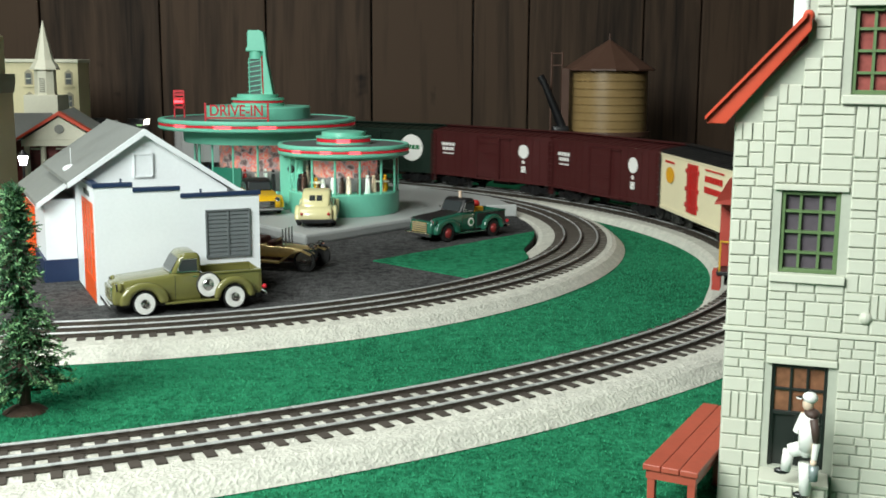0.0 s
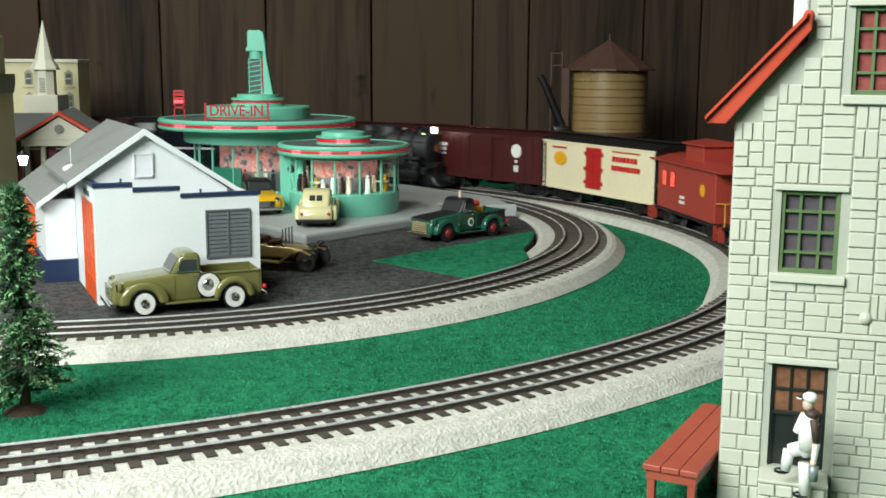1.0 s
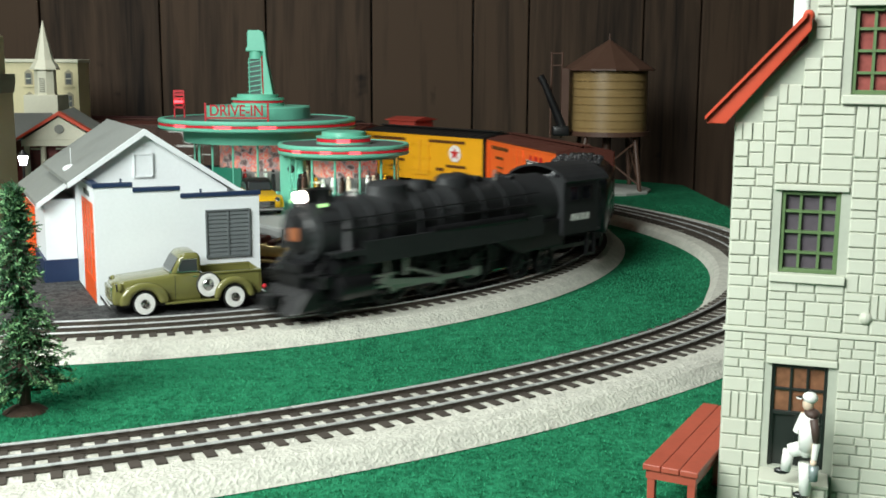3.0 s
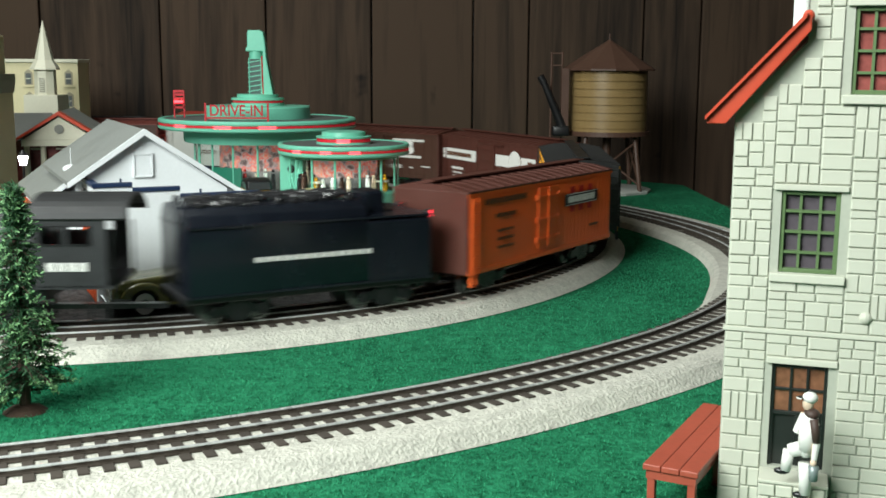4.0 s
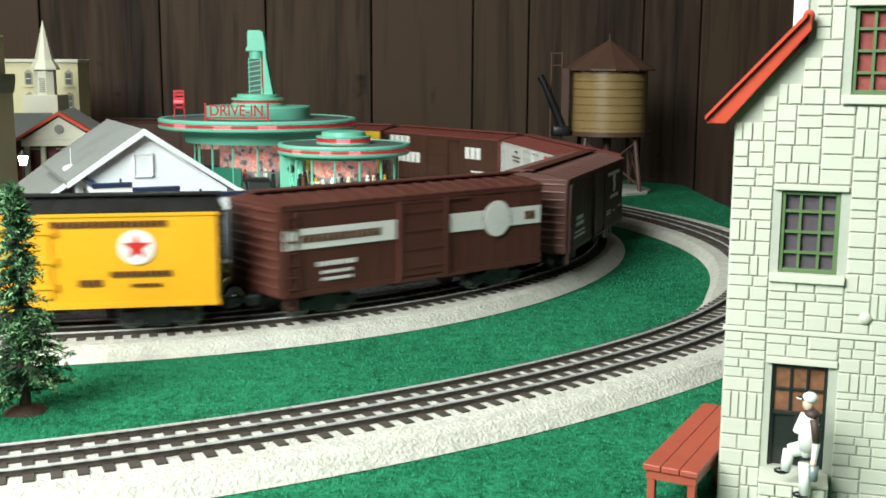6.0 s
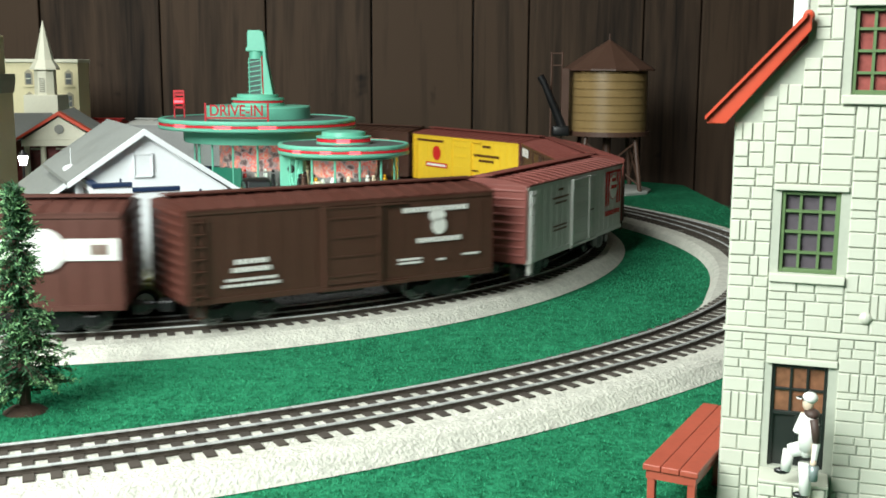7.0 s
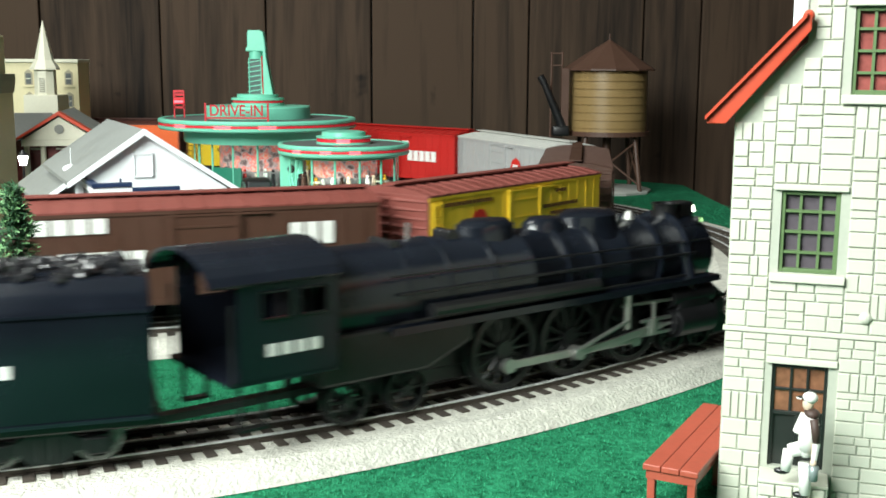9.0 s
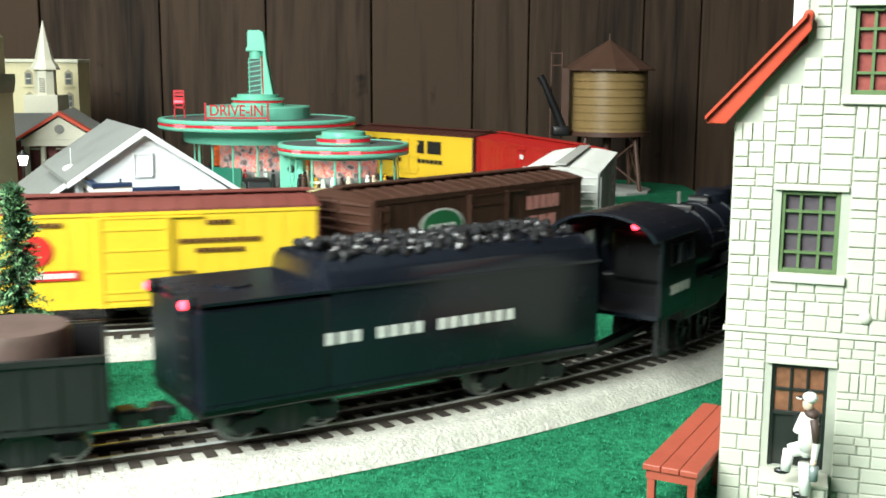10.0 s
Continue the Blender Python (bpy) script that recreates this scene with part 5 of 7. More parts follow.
def lay_stones(house, wall):
    """Uneven ashlar: the free faces of the wall cut again and again into small blocks."""
    me = bpy.data.meshes.new("stone")
    bm = block(-0.5, 0.5, -0.5, 0.5, -0.5, 0.5)
    top = [f for f in bm.faces if f.normal.y < -0.9]
    bmesh.ops.inset_region(bm, faces=top, thickness=0.07, depth=0.0)
    for f in top:
        bmesh.ops.translate(bm, vec=(0, -0.25, 0), verts=f.verts[:])
    bm.to_mesh(me)
    bm.free()
    me.materials.append(STONE)
    rng = random.Random(21)
    made = []

    def cut(x0, x1, z0, z1):
        w, z = x1 - x0, z1 - z0
        if w <= 0.0125 and z <= 0.0066 and not (w > 0.009 and z > 0.0058 and rng.random() < 0.4):
            made.append((x0, x1, z0, z1))
            return
        if w <= 0.0052 and z <= 0.0125:
            made.append((x0, x1, z0, z1))
            return
        f = rng.uniform(0.36, 0.64)
        tall = z > 0.0066 and (w < 0.0135 or z > 1.1 * w or rng.random() < 0.35)
        if tall and w > 0.0055 and w < 0.013 and z < 0.0125 and rng.random() < 0.45:
            tall = False
        if tall:
            cut(x0, x1, z0, z0 + z * f)
            cut(x0, x1, z0 + z * f, z1)
        else:
            cut(x0, x0 + w * f, z0, z1)
            cut(x0 + w * f, x1, z0, z1)
    E = 0.0640
    for r in ((0.0002, 0.0155, 0.0, 0.0692), (0.0155, 0.0416, 0.0607, 0.0692), (0.0416, E, 0.0, 0.0692), (0.0002, 0.0150, 0.0714, 0.1490), (0.0150, 0.0422, 0.0714, 0.0896), (0.0150, 0.0422, 0.1266, 0.1556), (0.0422, E, 0.0714, 0.1556), (0.0020, 0.0150, 0.1490, 0.168), (0.0150, 0.0366, 0.1556, 0.2000), (0.0366, E, 0.1932, 0.2000)):
        cut(*r)
    ob = None
    for x0, x1, z0, z1 in made:
        # below the raking roof line only
        if x0 < 0.0243 and z1 > 0.1500 + x0 * 1.05:
            continue
        ob = new("stone", me)
        ob.parent = wall
        lift = rng.uniform(0.0008, 0.0013)
        ob.matrix_basis = Matrix.Translation(((x0 + x1) / 2, 0.0, (z0 + z1) / 2)) @ Matrix.Rotation(rng.uniform(-0.012, 0.012), 4, "Y") @ Matrix.Diagonal((x1 - x0 - 0.00055, lift, z1 - z0 - 0.00055, 1))


def loading_platform():
    t = thing("loading_platform", "red-brown wooden platform on square legs beside the house", "platform", sized(1.017, pose(0.0779, 0.4064, 0.0, 0, 0, -28)))
    for i in range(3):
        x = i * 0.0072
        part("deck_board", block(x + 0.0001, x + 0.0071, 0.0, 0.088, 0.0171, 0.0195, 0.0004), RED_WOOD, t)
    for a, b, c, d in ((0.0012, 0.0204, 0.0012, 0.0026), (0.0012, 0.0026, 0.0026, 0.085), (0.0190, 0.0204, 0.0026, 0.085)):
        part("apron", block(a, b, c, d, 0.0135, 0.0171), RED_WOOD, t)
    for y in (0.0016, 0.040, 0.078):
        for x in (0.0016, 0.0172):
            part("leg", block(x, x + 0.0030, y, y + 0.0030, 0.0, 0.0137, 0.0003), RED_WOOD, t)


def worker_figure():
    """A painted figure on the steps, one plain shape."""
    bm = bmesh.new()

    def add(k, fn):
        n = len(bm.faces)
        fn()
        bm.faces.ensure_lookup_table()
        for f in bm.faces[n:]:
            f.material_index = k
            f.smooth = True
    # 0 cream overall, 1 brown sleeves, 2 face, 3 dark shoes, 4 grey pail
    add(0, lambda: rod((0.0005, 0, 0.0015), (0.0, 0, 0.0125), 0.0021, 0.0026, 12, bm))
    add(0, lambda: rod((-0.0072, 0.001, 0.0090), (-0.0062, 0.001, 0.0160), 0.0020, 0.0023, 12, bm))
    add(0, lambda: rod((-0.0064, 0.001, 0.0158), (0.0, 0.0005, 0.0178), 0.0023, 0.0028, 12, bm))
    add(0, lambda: ball((0.0, 0.0003, 0.0175), 0.0033, bm, (1.0, 0.9, 1.0)))
    add(0, lambda: rod((0.0, 0, 0.017), (0.0008, 0, 0.0268), 0.0033, 0.0036, 14, bm))
    add(0, lambda: ball((0.0006, 0, 0.0275), 0.0035, bm, (1.0, 0.9, 0.8)))
    add(1, lambda: ball((0.0014, 0, 0.0296), 0.0030, bm, (1.0, 1.15, 0.6)))
    add(1, lambda: rod((0.0022, -0.0030, 0.0285), (0.0036, -0.0034, 0.0205), 0.0017, 0.0015, 10, bm))
    add(1, lambda: rod((0.0036, -0.0034, 0.0207), (0.0030, -0.0038, 0.0150), 0.0015, 0.0012, 10, bm))
    add(1, lambda: rod((-0.0012, 0.0026, 0.0285), (-0.0040, 0.0030, 0.0220), 0.0016, 0.0014, 10, bm))
    add(2, lambda: ball((0.0029, -0.0039, 0.0140), 0.0013, bm))
    add(2, lambda: ball((-0.0002, 0, 0.0330), 0.0022, bm, (1, 0.9, 1.15)))
    add(0, lambda: ball((0.0004, 0, 0.0350), 0.0027, bm, (1.1, 1.05, 0.72)))
    add(0, lambda: rod((-0.0028, 0, 0.0346), (-0.0028, 0, 0.0350), 0.0020, 0.0018, 14, bm))
    add(3, lambda: ball((-0.0010, 0, 0.0012), 0.0019, bm, (1.7, 0.9, 0.65)))
    add(3, lambda: ball((-0.0086, 0.001, 0.0086), 0.0018, bm, (1.7, 0.9, 0.65)))
    add(4, lambda: rod((0.0031, -0.0046, 0.0080), (0.0031, -0.0046, 0.0130), 0.0016, 0.0020, 12, bm))
    ob = part("worker_figure", bm, WHITE_INK)
    for mt in (surface("figure_brown_shirt", (0.06, 0.035, 0.028), 0.6), SKIN_CREAM, BLACK, surface("figure_pail_grey", (0.25, 0.30, 0.30), 0.4, 0.3)):
        ob.data.materials.append(mt)
    tagged(ob, "painted toy workman in white overalls on the steps", "figurine")
    ob.matrix_basis = sized(1.0164, pose(0.1105, 0.4181, 0, 0, 0, -18)) @ Matrix.Translation((0.0318, -0.0195, 0.0126)) @ Matrix.Diagonal((0.94, 0.94, 1.10, 1))


# ---- white fire station ----
def louvre(parent, x0, x1, z0, z1, y, n, mat, split=True):
    v = part("vent", block(x0, x1, y - 0.0003, y, z0, z1), mat, parent, "louvred vent")
    f = 0.0012
    fr = bmesh.new()
    mid = (x0 + x1) / 2
    for a, b, c, d in ((x0, x0 + f, z0, z1), (x1 - f, x1, z0, z1), (x0, x1, z0, z0 + f), (x0, x1, z1 - f, z1)) + (((mid - f / 2, mid + f / 2, z0, z1),) if split else ()):
        block(a, b, y - 0.0018, y - 0.0002, c, d, bm=fr)
    part("vent_frame", fr, mat, v)
    for i in range(n):
        z = z0 + f + (z1 - z0 - 2 * f) * (i + 0.5) / n
        hgt = (z1 - z0) / n * 0.42
        part("slat", prism([(y - 0.0014, z - hgt), (y - 0.0010, z - hgt), (y - 0.0002, z + hgt), (y - 0.0006, z + hgt)], "x", x0 + f, x1 - f), mat, v)


def fire_station():
    k = 0.945
    g = thing("fire_station", "white toy fire station with orange doors and grey roof", "building", pose(-0.2347, 0.7318, FLOOR, 0, 0, 25.5))
    g.scale = (k, k, k)
    W, D = 0.1203, 0.105
    out = [(0, 0), (W, 0), (W, 0.0748), (0.061, 0.0775), (0.061, 0.0810), (0.027, 0.0826), (0.027, 0.0855), (0, 0.0862)]
    part("front_wall", prism(out, "y", 0.0, 0.003), WHITE_P, g)
    part("right_wall", block(W - 0.003, W, 0.003, D, 0, 0.0748), WHITE_P, g)
    part("back_wall", block(0, W, D, D + 0.003, 0, 0.078), WHITE_P, g)
    lw = bmesh.new()
    block(0, 0.003, 0.003, 0.008, 0, 0.0862, bm=lw)
    block(0, 0.003, 0.008, 0.066, 0.073, 0.0862, bm=lw)
    block(0, 0.003, 0.066, D, 0, 0.0862, bm=lw)
    part("left_wall", lw, WHITE_P, g)
    part("flat_roof", block(0.003, W - 0.003, 0.003, 0.032, 0.070, 0.0735), GREY_ROOF, g)
    cop = bmesh.new()
    for a, b, z in ((-0.0012, 0.027, 0.0858), (0.027, 0.061, 0.0818), (0.061, W + 0.0012, 0.0760)):
        block(a, b, -0.0012, 0.0042, z - 0.0006, z + 0.0024, 0.0003, cop)
    block(-0.0012, 0.0042, 0.0042, 0.075, 0.0852, 0.0882, 0.0003, cop)
    part("coping", cop, NAVY, g)
    for x, z in ((0.0185, 0.0882), (0.0758, 0.0785)):
        part("finial", block(x, x + 0.0012, 0.0, 0.002, z, z + 0.0028), NAVY, g)
    louvre(g, 0.079, 0.1127, 0.0292, 0.0654, 0.0, 11, LOUVRE)
    # gabled hall behind the front block
    y0, y1, ax, az, ez = 0.032, 0.196, 0.0417, 0.1245, 0.078
    hall = prism([(0.0005, 0.0), (0.104, 0.0), (0.104, ez), (ax, az - 0.003), (0.0005, 0.094)], "y", y0, y1)
    part("hall", hall, WHITE_P, g)
    rf = prism([(ax, az), (0.1135, 0.0765), (0.1135, 0.0735), (ax, az - 0.003)], "y", y0 - 0.005, y1 + 0.004)
    part("roof_slope", rf, GREY_ROOF, g)
    part("roof_slope", prism([(ax, az), (-0.014, 0.0873), (-0.014, 0.0843), (ax, az - 0.003)], "y", y0 - 0.005, y1 + 0.004), GREY_ROOF, g)
    barge = prism([(ax, az + 0.0006), (0.1140, 0.0768), (0.1140, 0.0728), (ax, az - 0.0044), (-0.0145, 0.0828), (-0.0145, 0.0868)], "y", y0 - 0.0068, y0 - 0.0049)
    part("bargeboard", barge, WHITE_P, g)
    louvre(g, 0.0335, 0.0480, 0.0885, 0.1065, y0, 9, WHITE_P, False)
    # doors: tall glazed orange doors in the left side
    def folding_door(y0, y1, z1, x):
        d = part("station_door", block(x, x + 0.0015, y0, y1, 0.0, z1), ORANGE, g, "tall orange glazed door")
        n = 4
        w = (y1 - y0) / n
        for i in range(n):
            a = y0 + i * w
            fr = bmesh.new()
            for p, q, r, s in ((a, a + w * 0.16, 0, z1), (a + w * 0.84, a + w, 0, z1), (a, a + w, 0, z1 * 0.22), (a, a + w, z1 * 0.95, z1), (a, a + w, z1 * 0.44, z1 * 0.47), (a, a + w, z1 * 0.70, z1 * 0.73)):
                block(x - 0.0010, x + 0.0002, p, q, r, s, bm=fr)
            part("door_leaf", fr, ORANGE, d)
            part("door_glass", block(x - 0.0003, x - 0.0001, a + w * 0.16, a + w * 0.84, z1 * 0.22, z1 * 0.95), surface("orange_lit_pane", (0.62, 0.16, 0.05), 0.2), d)
    folding_door(0.008, 0.066, 0.0730, 0.0008)
    sign = bmesh.new()
    for i in range(4):
        block(-0.0004, 0.0003, 0.024 + i * 0.0075, 0.0285 + i * 0.0075, 0.0765, 0.0805, bm=sign)
    part("sign_bars", sign, LOUVRE, g)
    # lower annex with its own roof
    part("annex", block(-0.024, -0.0005, 0.105, 0.265, 0.0, 0.0660), WHITE_P, g)
    part("annex_roof", prism([(0.0, 0.0860), (-0.030, 0.0640), (-0.030, 0.0610), (0.0, 0.0825)], "y", 0.098, 0.27), GREY_ROOF, g)
    part("annex_bargeboard", prism([(0.001, 0.0866), (-0.0305, 0.0642), (-0.0305, 0.0600), (0.001, 0.0820)], "y", 0.0962, 0.0979), WHITE_P, g)
    part("plinth", block(-0.0262, -0.024, 0.104, 0.175, 0.0, 0.018), NAVY, g)
    part("plinth", block(-0.0255, -0.0002, 0.1025, 0.1048, 0.0, 0.018), NAVY, g)
    folding_door(0.182, 0.256, 0.052, -0.0258)
    lamp = part("wall_lamp", ball((-0.004, 0.088, 0.0915), 0.005, scale=(1.3, 1, 0.7), u=16, v=8), WHITE_P, g)
    part("aerial", rod((-0.004, 0.088, 0.093), (-0.004, 0.088, 0.108), 0.0003, n=5), WHITE_P, lamp)


# ---- spruce ----
def spruce(x, y, height, spread, label):
    t = thing("spruce_tree", label, "tree", pose(x, y, 0))
    rng = random.Random(14)
    trunk = rod((0, 0, 0), (0.0008, 0, height * 0.55), 0.0030, 0.0017, 9)
    rod((0.0008, 0, height * 0.55), (-0.002, 0, height * 0.98), 0.0017, 0.0004, 7, trunk)
    part("trunk", trunk, BARK, t)
    part("root_mound", lathe([(0.011, 0.0), (0.008, 0.002), (0.004, 0.0035), (0.0005, 0.004)], 14), BARK, t)
    limbs = bmesh.new()
    sets = ([], []), ([], [])

    def needle(k, p, d, size):
        v, f = sets[k]
        side = d.cross(Vector((rng.uniform(-1, 1), rng.uniform(-1, 1), rng.uniform(-1, 1))))
        if side.length < 1e-6:
            return
        side = side.normalized() * size * 0.20
        n = len(v)
        v.extend([p - side, p + side, p + d * size + side * 0.5, p + d * size - side * 0.5])
        f.append((n, n + 1, n + 2, n + 3))
    z = 0.012
    while z < height * 0.985:
        f = z / height
        reach = spread * 1.08 * (1 - f) ** 1.05 * (1.0 if rng.random() < 0.7 else 1.25) + 0.003
        if 0.05 < f < 0.16:
            reach *= 1.15
        for i in range(7):
            a = rng.uniform(0, math.tau)
            L = reach * rng.uniform(0.6, 1.1)
            droop = rng.uniform(-0.55, -0.05) if f < 0.75 else rng.uniform(-0.1, 0.5)
            d = Vector((math.cos(a), math.sin(a), droop)).normalized()
            base = Vector((0, 0, z + rng.uniform(-0.002, 0.002)))
            rod(base, base + d * L, 0.0007, 0.0002, 4, limbs, False)
            n = int(26 + L * 1500)
            for j in range(n):
                u = rng.uniform(0.12, 1.05)
                p = base + d * L * u + Vector((rng.gauss(0, 1), rng.gauss(0, 1), rng.gauss(0, 0.8))) * 0.0011
                nd = (d * 0.7 + Vector((rng.uniform(-1, 1), rng.uniform(-1, 1), rng.uniform(-0.6, 0.9)))).normalized()
                needle(1 if u > 0.72 and rng.random() < 0.6 else 0, p, nd, rng.uniform(0.0014, 0.0030))
        z += 0.0023 + 0.0010 * (1 - f)
    part("limb_wood", limbs, BARK, t)
    for (v, f), mat, nm in ((sets[0], NEEDLE, "crown"), (sets[1], NEEDLE_TIP, "crown_tip_growth")):
        me = bpy.data.meshes.new(nm)
        me.from_pydata(v, [], f)
        me.materials.append(mat)
        ob = new(nm, me)
        ob.parent = t
        tagged(ob, kind="stuff")


# ---- drive-in restaurant ----
def ring_windows(parent, r, z0, z1, n, a0, a1, mat_post):
    """Glass and posts round a curved front."""
    for i in range(n):
        b0, b1 = a0 + (a1 - a0) * i / n, a0 + (a1 - a0) * (i + 1) / n
        g = part("window_pane", lathe([(r - 0.0004, z0), (r - 0.0004, z1), (r + 0.0001, z1), (r + 0.0001, z0)], 6, None, None, b0, b1), CAFE_GLASS, parent)
        g.visible_shadow = False
    for i in range(n + 1):
        b = a0 + (a1 - a0) * i / n
        c = Vector((r * math.cos(b), r * math.sin(b), 0))
        part("window_post", rod(c + Vector((0, 0, z0)), c + Vector((0, 0, z1)), 0.0013, n=8), mat_post, parent)


def diners_inside(parent, r, z0, z1, a0, a1, seed):
    """The printed back wall of the cafe and small seated shapes and tables before it."""
    back = part("cafe_wall", lathe([(r * 0.62, z0), (r * 0.62, z1), (r * 0.60, z1), (r * 0.60, z0)], 30, None, None, a0, a1), WARM_WALL, parent, "glowing warm red cafe interior")
    part("counter_band", lathe([(r * 0.63, z0), (r * 0.63, z0 + (z1 - z0) * 0.42), (r * 0.61, z0 + (z1 - z0) * 0.42), (r * 0.61, z0)], 30, None, None, a0, a1), surface("grey_counter", (0.22, 0.2, 0.2), 0.5), back)
    rng = random.Random(seed)
    tones = [CAR_RED, WHITE_INK, NAVY, CAR_YELLOW, CAR_BROWN, SKIN_CREAM, BLACK]
    for i in range(18):
        a = a0 + (a1 - a0) * (i + rng.uniform(0.2, 0.8)) / 18
        q = r * rng.uniform(0.70, 0.86)
        c = Vector((q * math.cos(a), q * math.sin(a), z0))
        h = (z1 - z0) * rng.uniform(0.42, 0.62)
        bm = rod(c, c + Vector((0, 0, h * 0.7)), 0.0030, 0.0024, 10)
        ball(c + Vector((0, 0, h * 0.80)), 0.0020, bm, u=8, v=6)
        part("seat_shape", bm, tones[rng.randrange(len(tones))], parent)
    for a in (a0 + (a1 - a0) * 0.38, a0 + (a1 - a0) * 0.8):
        c = Vector((r * 0.88 * math.cos(a), r * 0.88 * math.sin(a), z0))
        bm = rod(c, c + Vector((0, 0, 0.011)), 0.0007, n=6)
        rod(c + Vector((0, 0, 0.011)), c + Vector((0, 0, 0.0122)), 0.0075, n=20, bm=bm)
        part("cafe_table", bm, IVORY, parent)


def roof_disc(parent, r, z, t):
    d = smooth(part("roof_disc", lathe([(r * 0.6, z), (r * 0.985, z), (r, z + t * 0.12), (r, z + t * 0.26), (r * 0.985, z + t * 0.30), (r * 0.985, z + t * 0.62), (r, z + t * 0.68), (r, z + t * 0.86), (r * 0.985, z + t), (r * 0.94, z + t), (r * 0.935, z + t * 0.9), (0.001, z + t * 0.9)], 96), JADE, parent), 25)
    part("neon_ring", lathe([(r * 0.983, z + t * 0.34), (r * 0.993, z + t * 0.40), (r * 0.993, z + t * 0.54), (r * 0.983, z + t * 0.60)], 96), NEON_RIM, d, "dark red light tube round the rim")
    # pink highlights on the red rim, put in as short glowing arcs
    for a in (-1.75, -2.25, -1.32):
        part("rim_highlight", lathe([(r * 0.990, z + t * 0.36), (r * 0.9965, z + t * 0.42), (r * 0.9965, z + t * 0.52), (r * 0.990, z + t * 0.58)], 6, None, None, a - 0.085, a + 0.085), NEON_AND_GLINT, d)
    part("roof_felt", lathe([(0.001, z + t * 0.9), (r * 0.93, z + t * 0.9), (r * 0.93, z + t * 0.93), (0.001, z + t * 0.95)], 72), surface("grey_roof_felt", (0.085, 0.10, 0.095), 0.75, patch=60), d)
    return d


def drive_in():
    # grey base plate with a raised kerb, its corner towards the fire station
    outline = [(-0.1255, 0.9854), (0.0194, 1.1678), (0.0793, 1.2165), (0.0577, 1.2968), (-0.0477, 1.4237), (-0.2278, 1.5019), (-0.3611, 1.4863), (-0.3859, 1.2568), (-0.2763, 1.1841)]
    base = thing("base_plate", "grey moulded base plate under the drive-in", "base plate")
    part("slab", prism(outline, "z", FLOOR - 0.001, FLOOR + 0.0105, bevel=0.003), PLATFORM, base)
    Z = FLOOR + 0.0105
    # small round dining room
    s = thing("round_diner", "small round jade-green diner with glowing windows", "restaurant", sized(0.971, pose(-0.1054, 1.1597, Z)))
    smooth(part("base_wall", lathe([(0.0595, 0), (0.0600, 0.001), (0.0600, 0.0225), (0.0590, 0.0235), (0.001, 0.0235)], 80), JADE, s))
    a0, a1 = radians(-196), radians(8)
    ring_windows(s, 0.0585, 0.0230, 0.0600, 8, a0, a1, JADE)
    diners_inside(s, 0.0585, 0.0237, 0.0600, a0, a1, 2)
    part("head_band", lathe([(0.0575, 0.0590), (0.0595, 0.0590), (0.0595, 0.0630), (0.0575, 0.0630)], 72), JADE, s)
    roof_disc(s, 0.0712, 0.0625, 0.0115)
    smooth(part("roof_drum", lathe([(0.0300, 0.0725), (0.0300, 0.0745), (0.0285, 0.0750), (0.0285, 0.0795), (0.0300, 0.0800), (0.0300, 0.0815), (0.0240, 0.0820), (0.0235, 0.0860), (0.0180, 0.0870), (0.001, 0.0870)], 64), JADE, s), 25)
    part("drum_neon", lathe([(0.0284, 0.0755), (0.0291, 0.0760), (0.0291, 0.0788), (0.0284, 0.0793)], 64), NEON_RIM, s)
    # highlight on the drum's red band, again a glowing arc
    part("drum_highlight", lathe([(0.0288, 0.0757), (0.0294, 0.0762), (0.0294, 0.0786), (0.0288, 0.0791)], 8, None, None, -1.75, -1.25), NEON_AND_GLINT, s)
    # link to the big room
    part("link_wall", block(-0.070, -0.045, 0.0, 0.030, 0, 0.060, 0.001), JADE, s)
    part("porthole", rod((-0.0575, -0.0008, 0.045), (-0.0575, 0.001, 0.045), 0.0042, n=20), BLACK, s)
    # big round room with pylon
    m = thing("drive_in", "large round jade-green drive-in restaurant with tall pylon", "restaurant", sized(0.9595, pose(-0.2255, 1.3407, Z)))
    part("base_floor", lathe([(0.086, 0), (0.086, 0.004), (0.001, 0.004)], 72), JADE, m)
    a0, a1 = radians(-190), radians(5)
    ring_windows(m, 0.0795, 0.004, 0.0640, 9, a0, a1, JADE)
    diners_inside(m, 0.0795, 0.004, 0.0640, a0, a1, 6)
    part("doorway", lathe([(0.0805, 0.004), (0.0805, 0.036), (0.078, 0.036), (0.078, 0.004)], 10, None, None, radians(-124), radians(-96)), surface("deep_green_door", (0.02, 0.19, 0.12), 0.4), m)
    smooth(part("soffit_drum", lathe([(0.0800, 0.0635), (0.0915, 0.0640), (0.0930, 0.0660), (0.0930, 0.0810), (0.0800, 0.0815)], 90), JADE, m))
    roof_disc(m, 0.1235, 0.0805, 0.0130)
    smooth(part("upper_drum", lathe([(0.0655, 0.0915), (0.0655, 0.1065), (0.0645, 0.1080), (0.001, 0.1085)], 80), JADE, m), 30)
    smooth(part("top_drum", lathe([(0.0330, 0.108), (0.0330, 0.1115), (0.0305, 0.1120), (0.0305, 0.1150), (0.0330, 0.1155), (0.0330, 0.118), (0.0260, 0.1185), (0.0260, 0.1225), (0.001, 0.1230)], 64), JADE, m), 25)
    part("top_neon", lathe([(0.0304, 0.1122), (0.0313, 0.1127), (0.0313, 0.1143), (0.0304, 0.1148)], 64), NEON_RIM, m)
